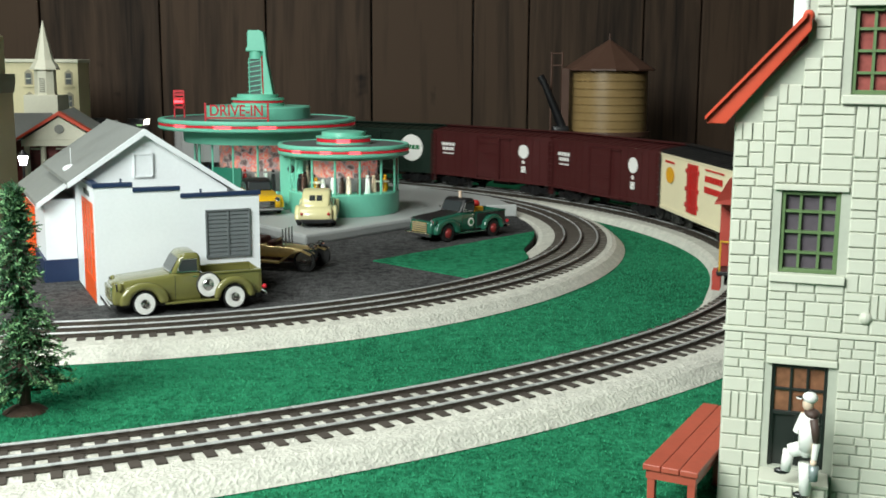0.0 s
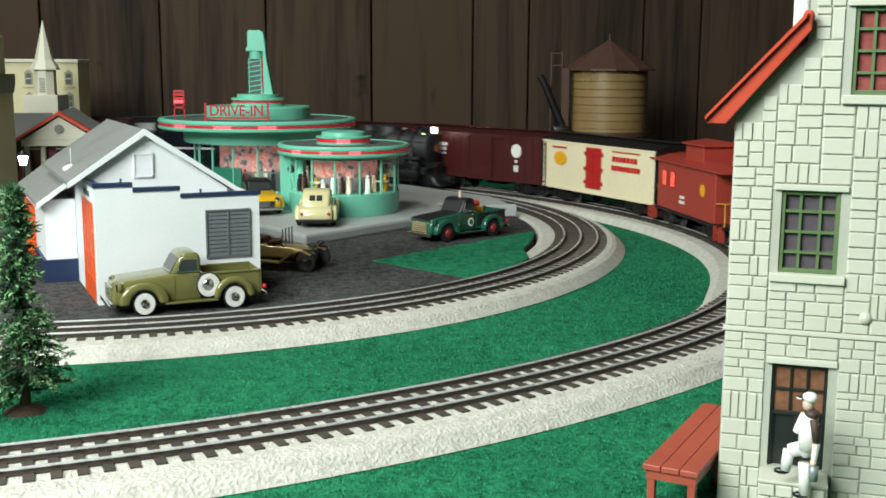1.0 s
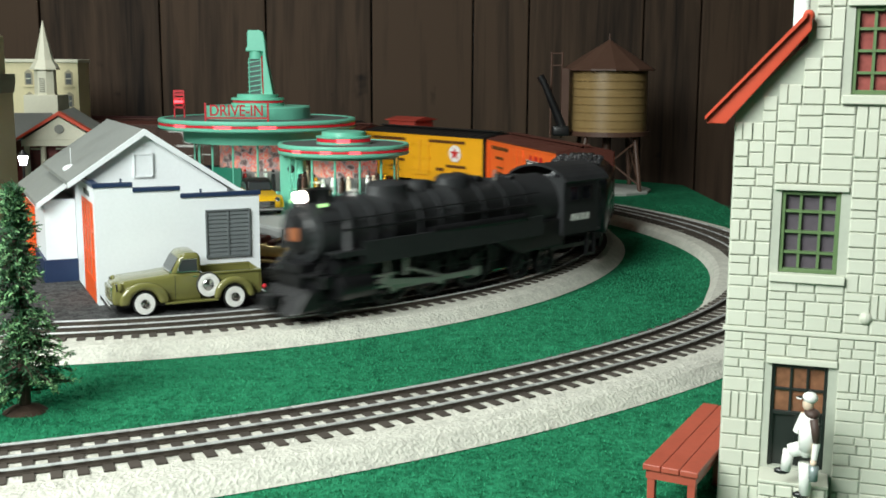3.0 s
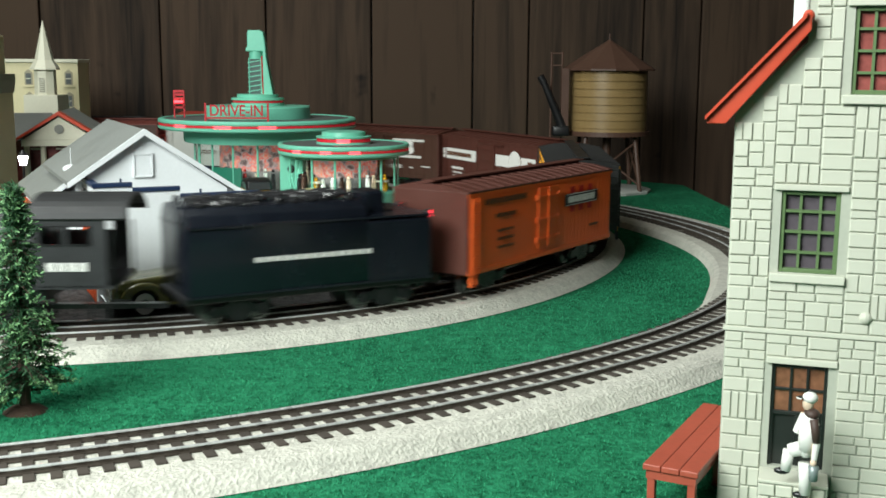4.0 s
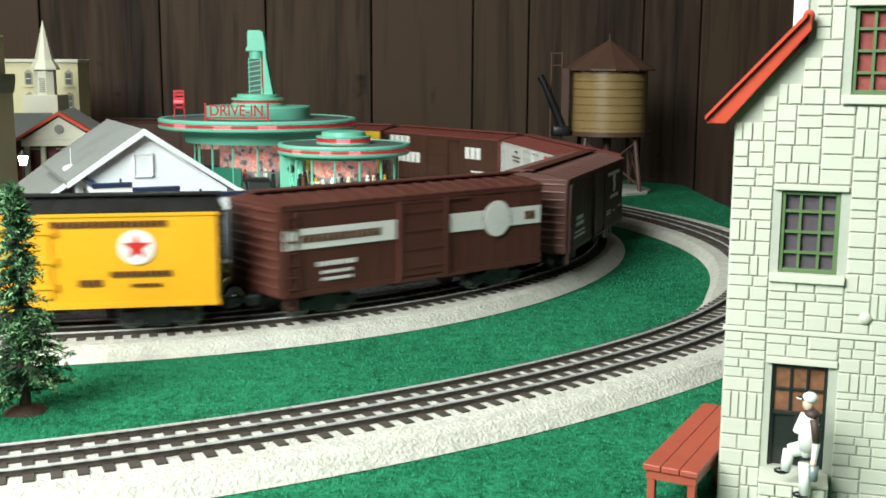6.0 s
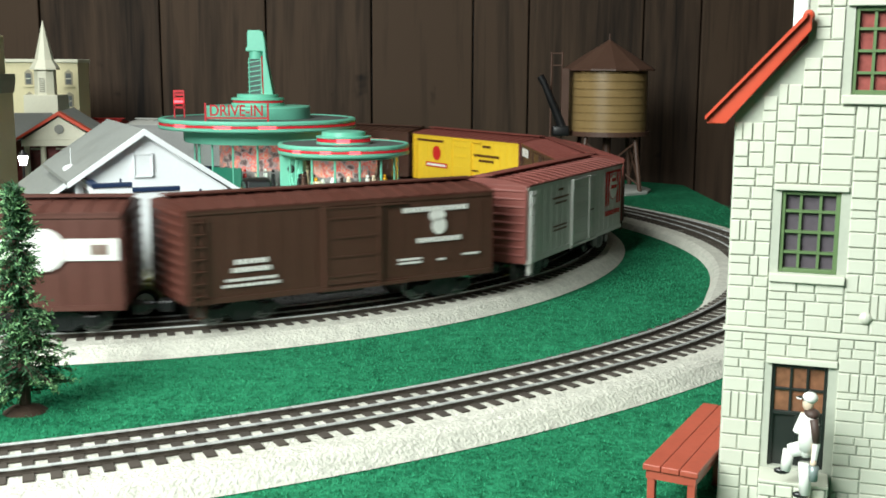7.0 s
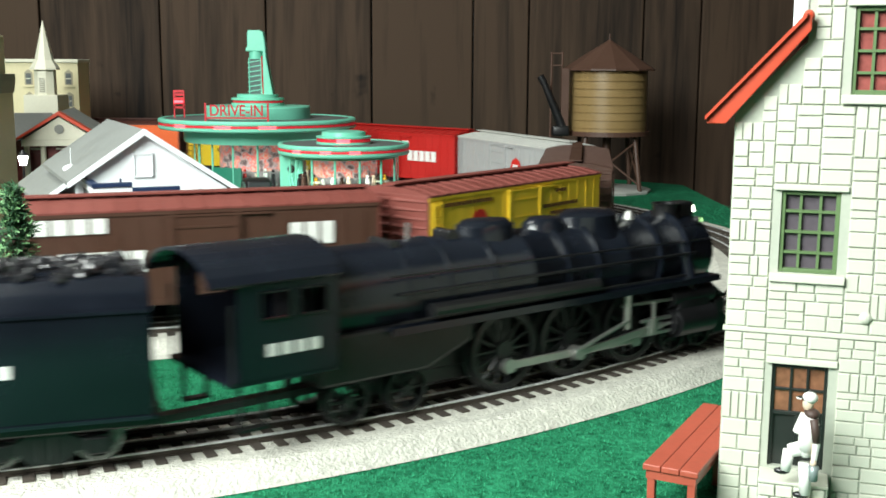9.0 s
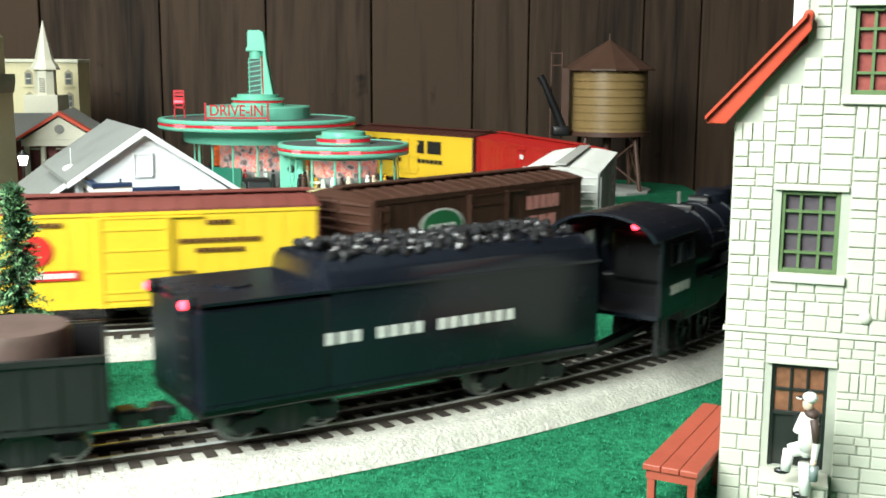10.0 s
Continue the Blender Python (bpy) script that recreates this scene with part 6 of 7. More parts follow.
    py = part("pylon", prism([(0.0062, 0.122), (0.0208, 0.122), (0.0130, 0.168), (0.0118, 0.186), (0.0098, 0.199), (0.0050, 0.2015), (-0.0095, 0.2015), (-0.0105, 0.197), (-0.0105, 0.181), (-0.0125, 0.180), (-0.0125, 0.1755), (0.0085, 0.1755), (0.0085, 0.169)], "y", -0.009, 0.009, bevel=0.0012), JADE, m, "tapered jade-green pylon")
    part("pylon_collar", rod((-0.0010, 0, 0.166), (-0.0010, 0, 0.176), 0.0085, n=24), JADE, py)
    part("pylon_core", block(-0.0100, 0.0064, -0.0060, 0.0060, 0.1225, 0.166), surface("grey_green_grille", (0.05, 0.095, 0.085), 0.35, vary=0.3), py)
    for i in range(7):
        z = 0.1250 + i * 0.0060
        part("pylon_slat", prism([(-0.0105, z), (0.0064, z + 0.0030), (0.0064, z + 0.0042), (-0.0105, z + 0.0012)], "y", -0.0074, -0.0061), JADE, py)
    part("pylon_tube", rod((0.0085, -0.0085, 0.123), (0.0075, -0.0085, 0.170), 0.0010, n=8), RED_PLASTIC, py)
    for x in (-0.0088, 0.006):
        part("pylon_post", rod((x, -0.0070, 0.1225), (x, -0.0070, 0.168), 0.0007, n=6), JADE, py)
    # sign on posts over the roof edge
    sg = part("sign_frame", block(-0.049, 0.027, -0.0895, -0.0885, 0.0955, 0.0975), RED_PLASTIC, m, "red sign frame with open letters")
    for x in (-0.0485, 0.0255):
        part("sign_post", block(x, x + 0.0022, -0.0900, -0.0880, 0.0925, 0.1140), RED_PLASTIC, sg)
    txt = bpy.data.curves.new("sign_letters", "FONT")
    txt.body, txt.size, txt.extrude, txt.offset = "DRIVE-IN", 0.0185, 0.0008, 0.0002
    txt.align_x, txt.align_y = "CENTER", "BOTTOM_BASELINE"
    txt.materials.append(RED_PLASTIC)
    lt = new("sign_letters", txt)
    lt.parent = sg
    lt.matrix_basis = pose(-0.0105, -0.0902, 0.0992, 90, 0, 0) @ Matrix.Diagonal((0.86, 1, 1, 1))
    # second red frame sign seen end-on at the rim
    fs = part("end_sign", block(-0.1065, -0.0925, -0.0010, 0.0010, 0.1040, 0.1065), RED_PLASTIC, m, "red lattice sign with a glowing tube")
    for x in (-0.1065, -0.0940):
        part("end_sign_post", block(x, x + 0.0016, -0.001, 0.001, 0.0925, 0.1250), RED_PLASTIC, fs)
    for z in (0.1095, 0.1150, 0.1200, 0.1240):
        part("end_sign_bar", block(-0.1065, -0.0930, -0.0012, 0.0012, z, z + 0.0030), RED_PLASTIC, fs)
    part("end_sign_tube", rod((-0.105, -0.003, 0.1125), (-0.094, -0.003, 0.1125), 0.0017, n=8), NEON_AND_GLINT, fs)


# ---- water tower ----
def water_tower():
    t = thing("water_tower", "tan wooden water tank with brown conical roof and black spout", "water tower", pose(0.2275, 1.5341, 0) @ Matrix.Diagonal((0.975, 0.975, 1.01, 1)))
    tank = bmesh.new()
    r = 0.0555
    smooth(part("tank", lathe([(0.001, 0.084), (r, 0.084), (r * 0.985, 0.168), (0.001, 0.168)], 72, tank), TANK, t), 30)
    for i in range(8):
        z = 0.0885 + i * 0.0105
        part("hoop", lathe([(r * 0.995, z), (r * 1.012, z), (r * 1.012, z + 0.0008), (r * 0.995, z + 0.0008)], 72), surface("dark_tan_hoop", (0.20, 0.13, 0.05), 0.3, vary=0.1), t)
    smooth(part("roof", lathe([(0.066, 0.1655), (0.066, 0.1675), (0.033, 0.188), (0.0015, 0.2065), (0.001, 0.209)], 12), TOWER_BROWN, t), 10)
    part("finial", rod((0, 0, 0.205), (0, 0, 0.215), 0.0009, n=6), TOWER_BROWN, t)
    part("deck", lathe([(0.001, 0.078), (0.060, 0.078), (0.060, 0.084), (0.001, 0.084)], 48), TOWER_BROWN, t)
    for sx in (-1, 1):
        for sy in (-1, 1):
            part("leg", rod((sx * 0.042, sy * 0.042, 0.004), (sx * 0.034, sy * 0.034, 0.079), 0.0032, n=8), TOWER_BROWN, t)
        part("brace", rod((sx * 0.041, -0.042, 0.012), (sx * 0.035, 0.034, 0.070), 0.0014, n=6), TOWER_BROWN, t)
        part("brace", rod((sx * 0.035, -0.036, 0.070), (sx * 0.041, 0.040, 0.012), 0.0014, n=6), TOWER_BROWN, t)
    for a, b in ((-1, 1), (1, -1)):
        part("brace", rod((a * 0.041, -0.043, 0.012), (b * 0.035, -0.036, 0.070), 0.0014, n=6), TOWER_BROWN, t)
    part("foot_slab", lathe([(0.001, 0), (0.066, 0), (0.066, 0.003), (0.060, 0.0055), (0.001, 0.006)], 10), surface("pale_stone_slab", (0.42, 0.43, 0.40), 0.7), t)
    part("riser_pipe", rod((0, 0, 0.004), (0, 0, 0.08), 0.006, n=14), TOWER_BROWN, t)
    lad = bmesh.new()
    for x in (-0.083, -0.068):
        rod((x, -0.02, 0.075), (x, -0.02, 0.190), 0.0014, n=6, bm=lad)
    for i in range(2):
        rod((-0.083, -0.02, 0.172 + i * 0.016), (-0.068, -0.02, 0.172 + i * 0.016), 0.001, n=6, bm=lad)
    block(-0.070, -0.060, -0.035, -0.024, 0.078, 0.168, bm=lad)
    part("hoist_frame", lad, TOWER_BROWN, t)
    sp = rod((-0.066, -0.030, 0.088), (-0.094, -0.034, 0.148), 0.0072, 0.0045, 14)
    rod((-0.094, -0.034, 0.148), (-0.100, -0.034, 0.158), 0.0050, 0.0050, 12, sp)
    block(-0.082, -0.058, -0.040, -0.020, 0.078, 0.092, 0.003, sp)
    smooth(part("spout", sp, BLACK, t), 50)


# ---- town at the far end ----
def arched_window(parent, x, z, y, w, h):
    fr = prism([(x - w / 2, z), (x + w / 2, z), (x + w / 2, z + h * 0.8), (x, z + h), (x - w / 2, z + h * 0.8)], "y", y - 0.0012, y + 0.001)
    f = part("window", fr, surface("grey_stone_trim", (0.30, 0.27, 0.19), 0.5), parent)
    part("pane", block(x - w * 0.32, x + w * 0.32, y - 0.0016, y - 0.0013, z + h * 0.06, z + h * 0.74), surface("dull_pane", (0.12, 0.13, 0.13), 0.2), f)
    part("sill", block(x - w * 0.65, x + w * 0.65, y - 0.003, y, z - 0.003, z), CREAM_WALL, f)
    part("bar", block(x - w * 0.32, x + w * 0.32, y - 0.0022, y - 0.0016, z + h * 0.38, z + h * 0.43), IVORY, f)


def town():
    b = thing("town_building", "cream yellow town building with arched windows", "building", sized(0.9537, pose(-0.7077, 1.5341, 0)))
    part("wall", block(0.0, 0.2115, 0.0, 0.05, 0.0, 0.182), CREAM_WALL, b)
    part("cornice", block(-0.002, 0.2135, -0.004, 0.052, 0.182, 0.187, 0.001), IVORY, b)
    part("pilaster", block(0.158, 0.1605, -0.003, 0.0, 0.0, 0.182), TOWER_BROWN, b)
    part("chimney", block(0.158, 0.168, 0.01, 0.02, 0.187, 0.199, 0.001), surface("pink_brick", (0.35, 0.17, 0.12), 0.6), b)
    for z in (0.150, 0.118, 0.086):
        for x in (0.140, 0.1725, 0.198):
            arched_window(b, x, z, 0.0, 0.0115, 0.0225)
    c = thing("church", "ivory toy church with tall pointed steeple", "church", sized(0.9595, pose(-0.5143, 1.4309, 0)))
    part("nave", prism([(-0.07, 0), (0.026, 0), (0.026, 0.085), (-0.022, 0.108), (-0.07, 0.085)], "y", 0.03, 0.11), IVORY, c)
    part("nave_roof", prism([(-0.072, 0.085), (-0.022, 0.111), (0.028, 0.085), (0.028, 0.082), (-0.022, 0.107), (-0.072, 0.082)], "y", 0.028, 0.112), GREY_ROOF, c)
    part("tower_block", prism([(-0.0255, 0.0), (0.0255, 0.0), (0.0225, 0.138), (-0.0225, 0.138)], "y", -0.022, 0.022, bevel=0.0006), IVORY, c)
    bf = part("belfry", lathe([(0.0145, 0.138), (0.0140, 0.172), (0.001, 0.172)], 8, None, Matrix.Rotation(radians(22.5), 4, "Z")), IVORY, c)
    lv = part("louvre_window", block(-0.0034, 0.0034, -0.0142, -0.0134, 0.142, 0.160), surface("shadow_grey", (0.12, 0.12, 0.10), 0.6), bf)
    for i in range(6):
        part("slat", block(-0.0034, 0.0034, -0.0152, -0.0141, 0.1432 + i * 0.0028, 0.1446 + i * 0.0028), IVORY, lv)
    part("spire", lathe([(0.0195, 0.1715), (0.0190, 0.1740), (0.0125, 0.184), (0.0008, 0.234), (0.0003, 0.236)], 8, None, Matrix.Rotation(radians(22.5), 4, "Z")), IVORY, c)
    l = thing("library", "red brick building with columned white pediment and grey roof", "building", sized(0.97, pose(-0.4316, 1.2452, 0, 0, 0, 12)))
    part("body", block(-0.045, 0.040, 0.008, 0.14, 0, 0.092), BRICK_RED, l)
    part("wing", block(-0.16, -0.045, 0.03, 0.12, 0, 0.088), BRICK_RED, l)
    part("wing_roof", prism([(0.022, 0.088), (0.075, 0.118), (0.128, 0.088)], "x", -0.165, -0.02), GREY_ROOF, l)
    part("pediment", prism([(-0.044, 0.090), (0.039, 0.090), (-0.0025, 0.1165)], "y", -0.006, 0.008), IVORY, l)
    rk = prism([(-0.052, 0.0885), (-0.052, 0.0915), (-0.0025, 0.1230), (0.047, 0.0915), (0.047, 0.0885), (-0.0025, 0.1185)], "y", -0.009, 0.010)
    part("rake", rk, RED_TRIM, l)
    part("roof", prism([(-0.050, 0.0915), (-0.0025, 0.1225), (0.045, 0.0915), (0.045, 0.089), (-0.0025, 0.1180), (-0.050, 0.089)], "y", 0.0105, 0.14), GREY_ROOF, l)
    part("medallion", rod((-0.0025, -0.0075, 0.1025), (-0.0025, -0.0058, 0.1025), 0.0052, n=18), surface("medallion_grey", (0.2, 0.2, 0.18), 0.5), l)
    part("entablature", block(-0.045, 0.040, -0.006, 0.008, 0.083, 0.0898), IVORY, l)
    for x in (-0.040, -0.022, 0.016, 0.035):
        part("column", rod((x, 0.0, 0.0), (x, 0.0, 0.083), 0.0036, 0.0030, 14), IVORY, l)
    for x in (-0.031, -0.003, 0.026):
        w = part("window", block(x - 0.005, x + 0.005, 0.0070, 0.0079, 0.045, 0.078), surface("red_framed_glass", (0.10, 0.02, 0.02), 0.2), l)
        part("window_frame", block(x - 0.006, x + 0.006, 0.0060, 0.0079, 0.078, 0.080), IVORY, w)
    y = thing("tower_block", "pale yellow brick tower with flat roof", "building", sized(0.977, pose(-0.559, 1.1136, 0)))
    part("wall", block(0.0, 0.105, 0, 0.06, 0, 0.145), CREAM_WALL, y)
    part("attic", block(0.0, 0.1005, 0.008, 0.055, 0.165, 0.205, 0.0008), CREAM_WALL, y)
    part("cornice", prism([(0.0, 0.145), (0.1065, 0.145), (0.1085, 0.158), (0.1085, 0.165), (0.0, 0.165)], "y", -0.003, 0.06), surface("grey_green_cornice", (0.22, 0.23, 0.17), 0.5), y)
    for i in range(15):
        part("course", block(0.0, 0.1054, -0.0005, 0.0, 0.006 + i * 0.0092, 0.0066 + i * 0.0092), surface("brick_joint", (0.4, 0.33, 0.18), 0.7), y)
    s = thing("street_lamp", "black street lamp with glowing white lantern", "street lamp", sized(0.979, pose(-0.4077, 1.0627, FLOOR)))
    part("post", rod((0, 0, 0), (0, 0, 0.066), 0.0013, 0.0010, 10), BLACK, s)
    part("lantern", lathe([(0.0030, 0.067), (0.0048, 0.0745), (0.0042, 0.0765), (0.001, 0.077)], 16), LANTERN, s)
    part("lantern_cap", lathe([(0.0055, 0.0765), (0.003, 0.0795), (0.0008, 0.082)], 14), BLACK, s)


# ---- vehicles: origin on the ground between the wheels, front along +x ----
def tyre(parent, x, y, r, w, white, hub):
    s = 1 if y > 0 else -1
    m = Matrix.Translation((x, y, r)) @ Matrix.Rotation(radians(-90) * s, 4, "X")
    t = smooth(part("wheel", lathe([(r * 0.5, -w), (r * 0.9, -w), (r, -w * 0.8), (r, -w * 0.2), (r * 0.92, 0), (r * 0.60, 0.0002), (r * 0.58, -0.0006), (0.0005, -0.0006)], 28, None, m), RUBBER, parent))
    if white:
        part("whitewall", lathe([(r * 0.60, 0.0002), (r * 0.60, 0.0006), (r * 0.84, 0.0005), (r * 0.84, 0.0001)], 28, None, m), WHITEWALL, t)
    smooth(part("hubcap", lathe([(r * 0.56, -0.0004), (r * 0.52, 0.0002), (r * 0.40, 0.0001), (r * 0.34, 0.0010), (0.0004, 0.0016)], 20, None, m), hub, t))


def arch_profile(front, wheels, low, r, top):
    """The lower edge of a body with round cut-outs over the wheels, walked from the front back."""
    pts = []
    for wx in wheels:
        for i in range(9):
            a = math.pi * i / 8
            pts.append((wx + r * math.cos(a), max(low, low + r * 0.78 * math.sin(a))))
    return pts


def pickup(name, label, m, paint, cab_paint, hub, white, spare=True, old=True):
    v = thing(name, label, "pickup truck", m)
    fw, rw, wr = 0.032, -0.032, 0.0084
    low = 0.0075
    # hood and cab lower body
    hood = [(0.053, low), (0.0535, 0.014), (0.0515, 0.0205), (0.046, 0.0232), (0.020, 0.0252), (0.012, 0.0262), (-0.009, 0.0262), (-0.009, low)]
    hood = [(-0.009, low)] + [(-0.009, 0.0262), (0.012, 0.0262), (0.020, 0.0252), (0.046, 0.0232), (0.0515, 0.0205), (0.0535, 0.014), (0.053, low)] + arch_profile(1, (fw,), low, 0.0100, 0)
    smooth(part("body", prism(hood, "y", -0.0165, 0.0165, bevel=0.0022), paint, v), 50)
    cab = [(-0.009, 0.0255), (0.0125, 0.0255), (0.0065, 0.0365), (0.003, 0.0392), (-0.0065, 0.0392), (-0.009, 0.0365)]
    cb = smooth(part("cab", prism(cab, "y", -0.0155, 0.0155, bevel=0.0020), cab_paint, v), 50)
    for s in (-1, 1):
        part("side_window", prism([(-0.0062, 0.0272), (0.0082, 0.0272), (0.0048, 0.0352), (-0.0058, 0.0352)], "y", min(s * 0.0150, s * 0.0158), max(s * 0.0150, s * 0.0158)), CAR_GLASS, cb)
        part("window_trim", prism([(-0.0066, 0.0268), (0.0087, 0.0268), (0.0050, 0.0357), (-0.0062, 0.0357), (-0.0062, 0.0352), (0.0047, 0.0352), (0.0080, 0.0273), (-0.0066, 0.0273)], "y", min(s * 0.0154, s * 0.0162), max(s * 0.0154, s * 0.0162)), CHROME, cb)
    a, b = Vector((0.0128, 0, 0.0268)), Vector((0.0070, 0, 0.0362))
    wd = bmesh.new()
    prism([(a.x, a.z), (b.x, b.z), (b.x - 0.0016, b.z - 0.0006), (a.x - 0.0016, a.z - 0.0006)], "y", -0.0128, 0.0128, wd)
    part("windscreen", wd, CAR_GLASS, cb)
    part("screen_trim", prism([(a.x + 0.0003, a.z - 0.0004), (a.x + 0.0003, a.z + 0.0006), (a.x - 0.002, a.z + 0.0006), (a.x - 0.002, a.z - 0.0004)], "y", -0.0135, 0.0135), CHROME, cb)
    part("rear_window", block(-0.0094, -0.0088, -0.010, 0.010, 0.0285, 0.0345), CAR_GLASS, cb)
    # bulbous fenders
    for s in (-1, 1):
        for x, L in ((fw, 0.0175), (rw, 0.0150)):
            prof = []
            for i in range(13):
                q = math.pi * i / 12
                prof.append((x + L * math.cos(q), 0.0078 + 0.0145 * math.sin(q) ** 0.8))
            for i in range(11):
                q = math.pi - math.pi * i / 10
                prof.append((x + 0.0102 * math.cos(q), 0.0078 + 0.0098 * math.sin(q)))
            smooth(part("fender", prism(prof, "y", min(s * 0.0140, s * 0.0212), max(s * 0.0140, s * 0.0212), bevel=0.0018), paint, v), 50)
        part("running_board", block(-0.020, 0.018, min(s * 0.015, s * 0.0208), max(s * 0.015, s * 0.0208), 0.0068, 0.0082, 0.0004), paint if old else CHROME, v)
        lp = part("headlamp", ball((0.0480, s * 0.0150, 0.0195), 0.0034, scale=(0.8, 1, 1), u=14, v=8), paint, v)
        part("lens", rod((0.0500, s * 0.0150, 0.0195), (0.0509, s * 0.0150, 0.0195), 0.0028, n=16), CHROME, lp)
        tyre(v, fw, s * 0.0196, wr, 0.0045, white, hub)
        tyre(v, rw, s * 0.0196, wr, 0.0045, white, hub)
    if spare:
        m2 = Matrix.Translation((-0.0135, 0.0185, 0.0175)) @ Matrix.Rotation(radians(-90), 4, "X")
        sp = part("spare_wheel", lathe([(0.005, -0.004), (0.0080, -0.004), (0.0086, -0.003), (0.0086, -0.001), (0.0080, 0), (0.0052, 0), (0.0005, -0.0006)], 28, None, m2), RUBBER, v)
        part("whitewall", lathe([(0.0052, 0.0002), (0.0052, 0.0007), (0.0078, 0.0005), (0.0078, 0.0001)], 28, None, m2), WHITEWALL, sp)
        part("hubcap", lathe([(0.0050, -0.0005), (0.0035, 0.0008), (0.0004, 0.0014)], 20, None, m2), hub, sp)
    # bed: two sides, tailgate, floor
    bed = part("bed", block(-0.052, -0.0105, -0.0150, 0.0150, 0.0100, 0.0125), paint, v)
    for s in (-1, 1):
        part("bed_side", block(-0.052, -0.0105, min(s * 0.0138, s * 0.0155), max(s * 0.0138, s * 0.0155), 0.0090, 0.0245, 0.0004), paint, bed)
        part("bed_rail", block(-0.053, -0.0100, min(s * 0.0134, s * 0.0166), max(s * 0.0134, s * 0.0166), 0.0243, 0.0256, 0.0004), paint, bed)
    part("tailgate", block(-0.0535, -0.0520, -0.0150, 0.0150, 0.0095, 0.0250, 0.0004), paint, bed)
    part("bed_front", block(-0.0112, -0.0100, -0.0150, 0.0150, 0.0095, 0.0250), paint, bed)
    # grille and bumpers
    gr = part("grille", block(0.0525, 0.0538, -0.0110, 0.0110, 0.0095, 0.0195, 0.0004), CHROME, v)
    for i in range(5):
        z = 0.0102 + i * 0.0020
        part("grille_bar", block(0.0533, 0.0546, -0.0108, 0.0108, z, z + 0.0009), paint if old else GOLD, gr)
    part("bumper", block(0.0545, 0.0570, -0.0190, 0.0190, 0.0062, 0.0096, 0.0009), CHROME, v)
    part("rear_bumper", block(-0.0570, -0.0545, -0.0180, 0.0180, 0.0070, 0.0098, 0.0008), CHROME, v)
    for s in (-1, 1):
        part("tail_lamp", ball((-0.0550, s * 0.0165, 0.0135), 0.0018, u=8, v=6), RED_PLASTIC, v)
        part("mirror", ball((0.0080, s * 0.0195, 0.0290), 0.0014, scale=(0.4, 1, 1), u=8, v=6), CHROME, v)
        part("door_handle", block(-0.0060, -0.0028, s * 0.0166 - 0.0004, s * 0.0166 + 0.0004, 0.0235, 0.0241), CHROME, v)
        part("door_seam", block(0.0098, 0.0101, s * 0.0165 - 0.00015, s * 0.0165 + 0.00015, 0.0095, 0.0255), BLACK, v)
    part("chassis", block(-0.050, 0.050, -0.010, 0.010, 0.0045, 0.0085), BLACK, v)
    v.matrix_basis = v.matrix_basis @ Matrix.Diagonal((0.93, 0.97, 1.0, 1))
    return v


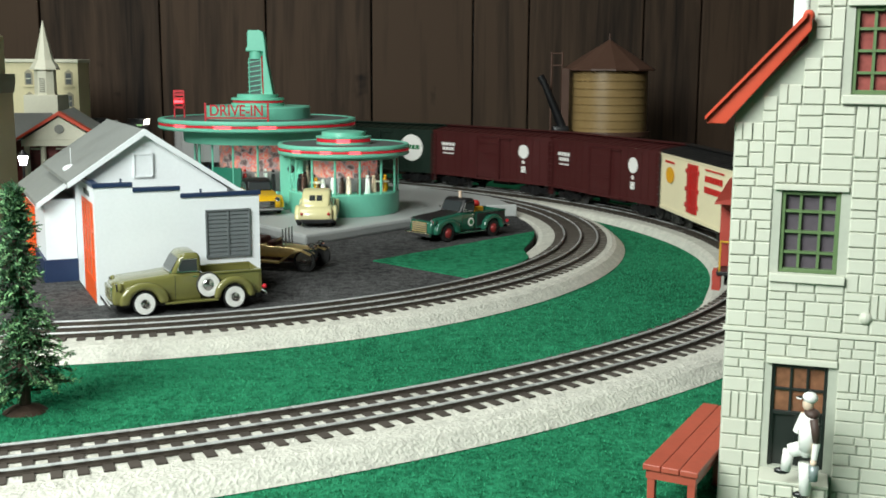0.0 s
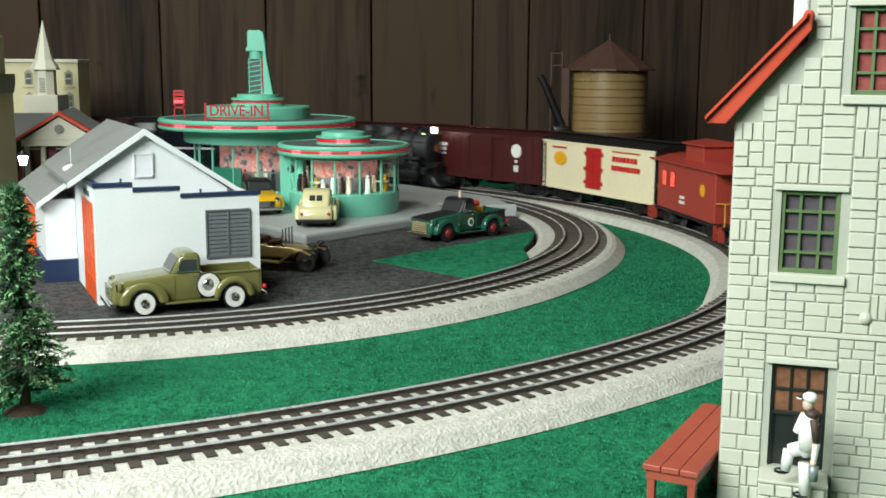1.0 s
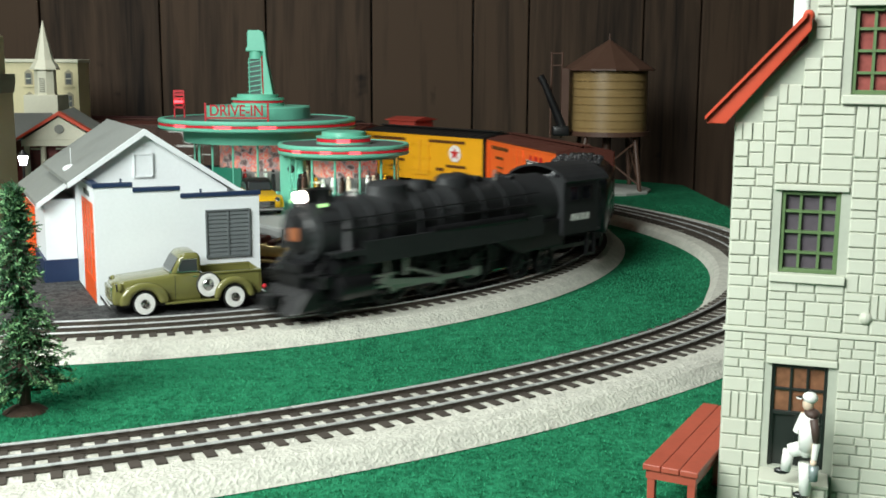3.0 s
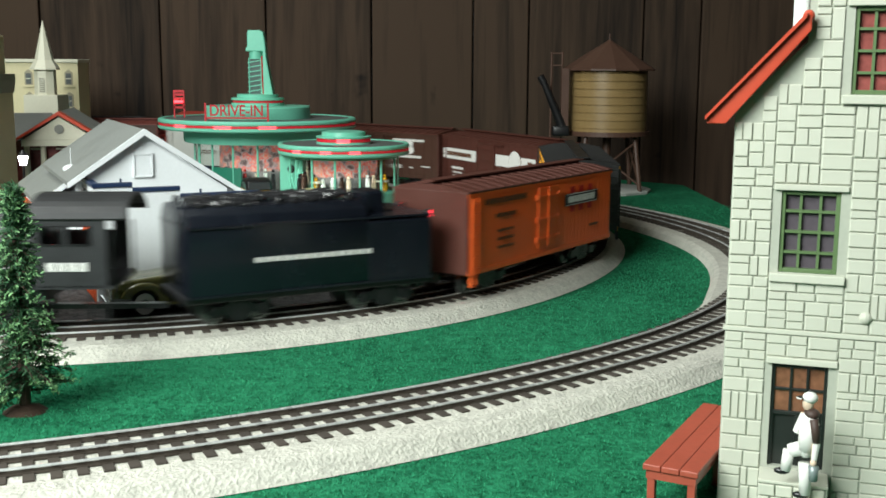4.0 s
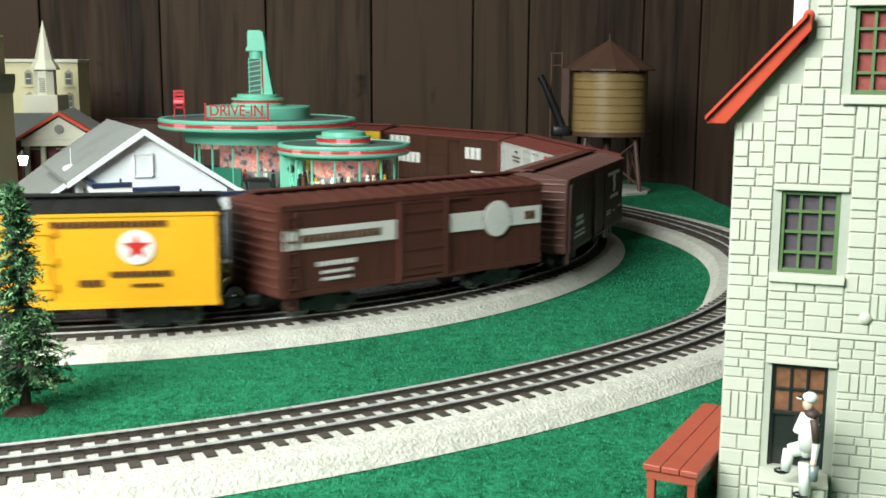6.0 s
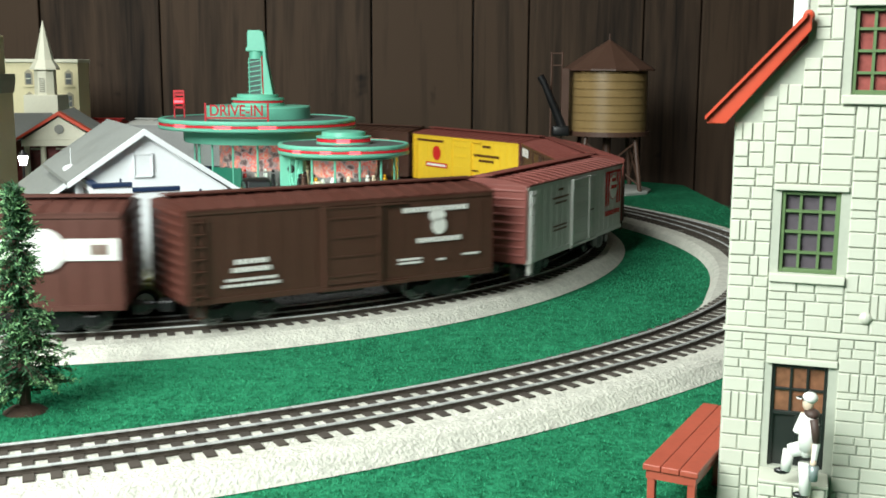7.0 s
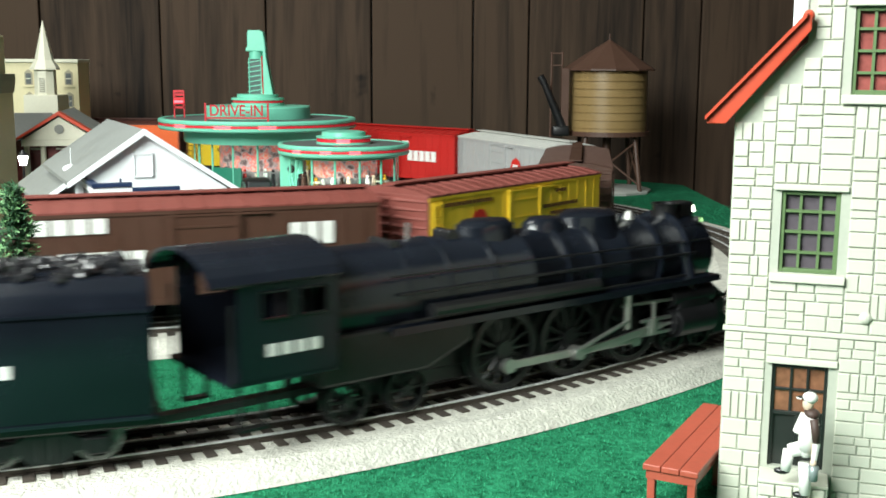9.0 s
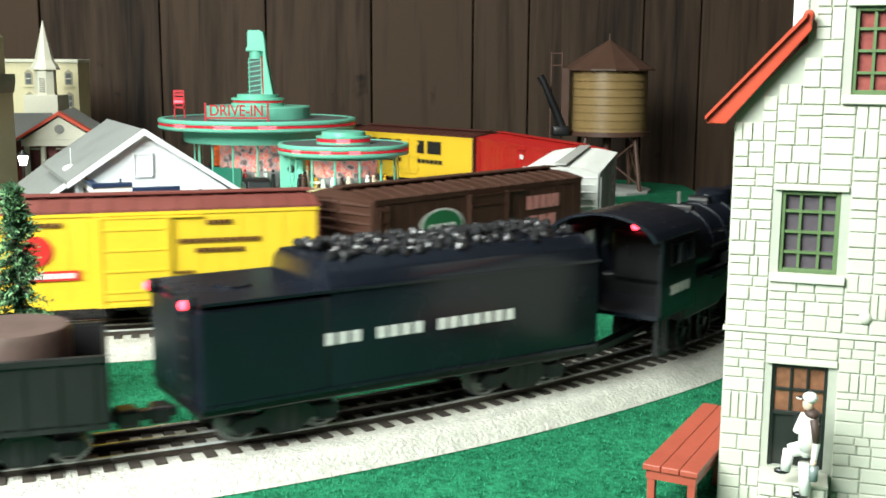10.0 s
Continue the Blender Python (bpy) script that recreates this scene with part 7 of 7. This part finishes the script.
def sedan(name, label, m, paint, roof_paint, category="car"):
    v = thing(name, label, category, m)
    low = 0.0065
    body = [(-0.048, low), (-0.0495, 0.012), (-0.046, 0.0185), (-0.030, 0.0225), (0.016, 0.0232), (0.042, 0.0205), (0.0485, 0.015), (0.048, low)]
    smooth(part("body", prism(body, "y", -0.0165, 0.0165, bevel=0.0030), paint, v), 60)
    top = [(-0.040, 0.0195), (-0.0345, 0.0275), (-0.023, 0.0340), (-0.008, 0.0352), (0.004, 0.0335), (0.0145, 0.0225)]
    rf = smooth(part("roof", prism(top, "y", -0.0140, 0.0140, bevel=0.0032), roof_paint, v), 60)
    for s in (-1, 1):
        part("side_window", prism([(-0.022, 0.0238), (0.0095, 0.0238), (0.0020, 0.0312), (-0.0150, 0.0312)], "y", min(s * 0.0136, s * 0.0143), max(s * 0.0136, s * 0.0143)), CAR_GLASS, rf)
        # split rear window, tilted with the roof's back
        part("rear_window", prism([(-0.0368, 0.0262), (-0.0312, 0.0303), (-0.0308, 0.0296), (-0.0362, 0.0255)], "y", min(s * 0.0008, s * 0.0062), max(s * 0.0008, s * 0.0062)), CAR_GLASS, rf)
        for x in (-0.028, 0.029):
            prof = [(x + 0.0150 * math.cos(math.pi * i / 12), 0.0068 + 0.0135 * math.sin(math.pi * i / 12)) for i in range(13)]
            prof += [(x + 0.0094 * math.cos(math.pi - math.pi * i / 8), 0.0068 + 0.0088 * math.sin(math.pi * i / 8)) for i in range(9)]
            smooth(part("fender", prism(prof, "y", min(s * 0.0140, s * 0.0205), max(s * 0.0140, s * 0.0205), bevel=0.0018), paint, v), 50)
            tyre(v, x, s * 0.0190, 0.0080, 0.0042, False, CHROME)
        part("headlamp", ball((0.0455, s * 0.0125, 0.0165), 0.0030, u=12, v=8), CHROME, v)
        part("tail_lamp", ball((-0.0488, s * 0.0130, 0.0140), 0.0015, u=8, v=6), RED_PLASTIC, v)
    part("windscreen", prism([(0.0132, 0.0242), (0.0068, 0.0312), (0.0060, 0.0306), (0.0122, 0.0238)], "y", -0.0115, 0.0115), CAR_GLASS, rf)
    for x in (0.0500, -0.0510):
        part("bumper", block(x - 0.0010, x + 0.0010, -0.0185, 0.0185, 0.0060, 0.0090, 0.0007), BLACK if x < 0 else CHROME, v)
    gr = part("grille", block(0.0475, 0.0490, -0.0095, 0.0095, 0.0085, 0.0155, 0.0004), CHROME, v)
    for i in range(3):
        part("grille_bar", block(0.0484, 0.0496, -0.0092, 0.0092, 0.0095 + i * 0.002, 0.0103 + i * 0.002), BLACK, gr)
    part("chassis", block(-0.046, 0.046, -0.012, 0.012, 0.0040, 0.0075), BLACK, v)
    return v


def jalopy():
    v = thing("open_tourer", "gold-plated open vintage car with folded windscreen", "car", sized(0.99, pose(-0.1309, 0.8816, FLOOR, 0, 0, -18)))
    body = [(-0.030, 0.0095), (-0.031, 0.0190), (-0.012, 0.0200), (-0.008, 0.0185), (0.010, 0.0185), (0.026, 0.0170), (0.026, 0.0095)]
    smooth(part("body", prism(body, "y", -0.0098, 0.0098, bevel=0.0016), GOLD, v), 50)
    part("seat", block(-0.026, -0.014, -0.0088, 0.0088, 0.0185, 0.0245, 0.0016), CAR_MAROON, v)
    part("front_seat", block(-0.010, -0.003, -0.0088, 0.0088, 0.0175, 0.0225, 0.0014), CAR_MAROON, v)
    part("radiator", block(0.0262, 0.0285, -0.0072, 0.0072, 0.0080, 0.0195, 0.0008), CHROME, v)
    ws = part("windscreen_frame", block(0.0042, 0.0050, -0.0092, -0.0084, 0.018, 0.0330), CHROME, v)
    for y in (-0.0030, 0.0030, 0.0085):
        part("frame_post", block(0.0042, 0.0050, y, y + 0.0008, 0.018, 0.0330), CHROME, ws)
    for s in (-1, 1):
        sw = [(-0.040, 0.0105), (-0.034, 0.0165), (-0.026, 0.0165), (-0.016, 0.0075), (0.004, 0.0072), (0.016, 0.0155), (0.026, 0.0182), (0.034, 0.0150), (0.033, 0.0140), (0.025, 0.0168), (0.017, 0.0142), (0.005, 0.0060), (-0.017, 0.0062), (-0.027, 0.0152), (-0.033, 0.0152), (-0.039, 0.0100)]
        part("mudguard", prism(sw, "y", min(s * 0.0105, s * 0.0185), max(s * 0.0105, s * 0.0185)), GOLD, v)
        for x in (0.0270, -0.0300):
            m = Matrix.Translation((x, s * 0.0155, 0.0092)) @ Matrix.Rotation(radians(-90) * s, 4, "X")
            w = smooth(part("wheel", lathe([(0.0066, -0.0025), (0.0092, -0.0022), (0.0092, 0.0004), (0.0066, 0.0006)], 28, None, m), RUBBER, v))
            sp = bmesh.new()
            for i in range(12):
                a = math.tau * i / 12
                rod(m @ Vector((0, 0, -0.0006)), m @ Vector((0.0068 * math.cos(a), 0.0068 * math.sin(a), -0.0006)), 0.0005, n=5, bm=sp)
            lathe([(0.0062, -0.0016), (0.0070, -0.0016), (0.0070, 0.0008), (0.0062, 0.0008)], 24, sp, m)
            lathe([(0.0020, -0.001), (0.0018, 0.001), (0.0004, 0.0014)], 12, sp, m)
            part("spokes", sp, CHROME, w)
        hl = part("headlamp", ball((0.0305, s * 0.0088, 0.0200), 0.0030, u=12, v=8), CHROME, v)
    part("steering_wheel", lathe([(0.0040, 0), (0.0046, 0.0004), (0.0040, 0.0008)], 16, None, pose(0.000, -0.004, 0.0235, 0, -40, 0)), CHROME, v)
    part("chassis", block(-0.034, 0.028, -0.008, 0.008, 0.0060, 0.0098), CAR_MAROON, v)
    for s in (-1, 1):
        part("axle", rod((0.0270 if s > 0 else -0.0300, -0.016, 0.0092), (0.0270 if s > 0 else -0.0300, 0.016, 0.0092), 0.0009, n=6), IRON, v)


def vehicles():
    pickup("pickup_truck", "olive green vintage pickup with whitewall tyres", pose(-0.1752, 0.7292, FLOOR, 0, 0, 205), OLIVE, OLIVE, CHROME, True)
    g = pickup("service_truck", "dark green service pickup with roof beacon", sized(0.98, pose(0.0148, 1.0482, FLOOR, 0, 0, 221)), SERVICE_GREEN, BLACK, surface("red_wheel_hub", (0.30, 0.03, 0.03), 0.3), False, False, False)
    smooth(part("hood_panel", prism([(0.0120, 0.0264), (0.020, 0.0254), (0.046, 0.0236), (0.0512, 0.0212), (0.0512, 0.0206), (0.046, 0.0228), (0.012, 0.0256)], "y", -0.0130, 0.0130), BLACK, g))
    for s in (-1, 1):
        part("bed_panel", block(-0.0515, -0.0115, min(s * 0.0155, s * 0.0160), max(s * 0.0155, s * 0.0160), 0.0120, 0.0235), BLACK, g)
    part("beacon", rod((-0.002, 0, 0.039), (-0.002, 0, 0.0455), 0.0016, n=10), SKIN_CREAM, g)
    part("fuel_pump", block(-0.030, -0.018, -0.006, 0.006, 0.012, 0.0290, 0.001), CAR_YELLOW, g)
    part("pump_globe", ball((-0.0235, 0, 0.0315), 0.0052, scale=(1, 1, 0.7), u=12, v=8), CAR_RED, g)
    part("door_emblem", disc(0.002, 0.0165, 0.0042, 0.0166), WHITE_INK, g)
    part("emblem_face", disc(0.002, 0.0165, 0.0026, 0.0169), GREEN_INK, g)
    jalopy()
    Z = FLOOR + 0.0105
    sedan("sedan", "pale yellow rounded sedan with split rear window", sized(0.9765, pose(-0.1235, 1.0737, Z, 0, 0, 93)), CAR_IVORY, CAR_IVORY)
    h = sedan("hot_rod", "yellow and black car with silver grille", sized(0.971, pose(-0.1962, 1.1556, Z, 0, 0, -71)), TAXI, BLACK)
    sedan("red_car", "red car with white roof beside the fire station", sized(0.987, pose(-0.4115, 0.9289, FLOOR, 0, 0, -58)), CAR_RED, WHITE_P)
    p = thing("concrete_block", "small grey block behind the service truck", "block", sized(0.97, pose(0.0641, 1.1977, FLOOR, 0, 0, 9)))
    part("block_body", block(-0.017, 0.017, -0.004, 0.004, 0, 0.0135, 0.0012), PLATFORM, p)


build_room()
build_track("outer", 0.041, 0.044)
build_track("inner", 0.041, 0.044)
grass_fibres()
HOUSE, HOUSE_WALL = stone_house()
loading_platform()
worker_figure()
fire_station()
spruce(-0.2085, 0.5279, 0.114, 0.0237, "bushy dark green spruce with frosted pale tips")
drive_in()
water_tower()
town()
vehicles()
build_trains()
lay_stones(HOUSE, HOUSE_WALL)
motions()
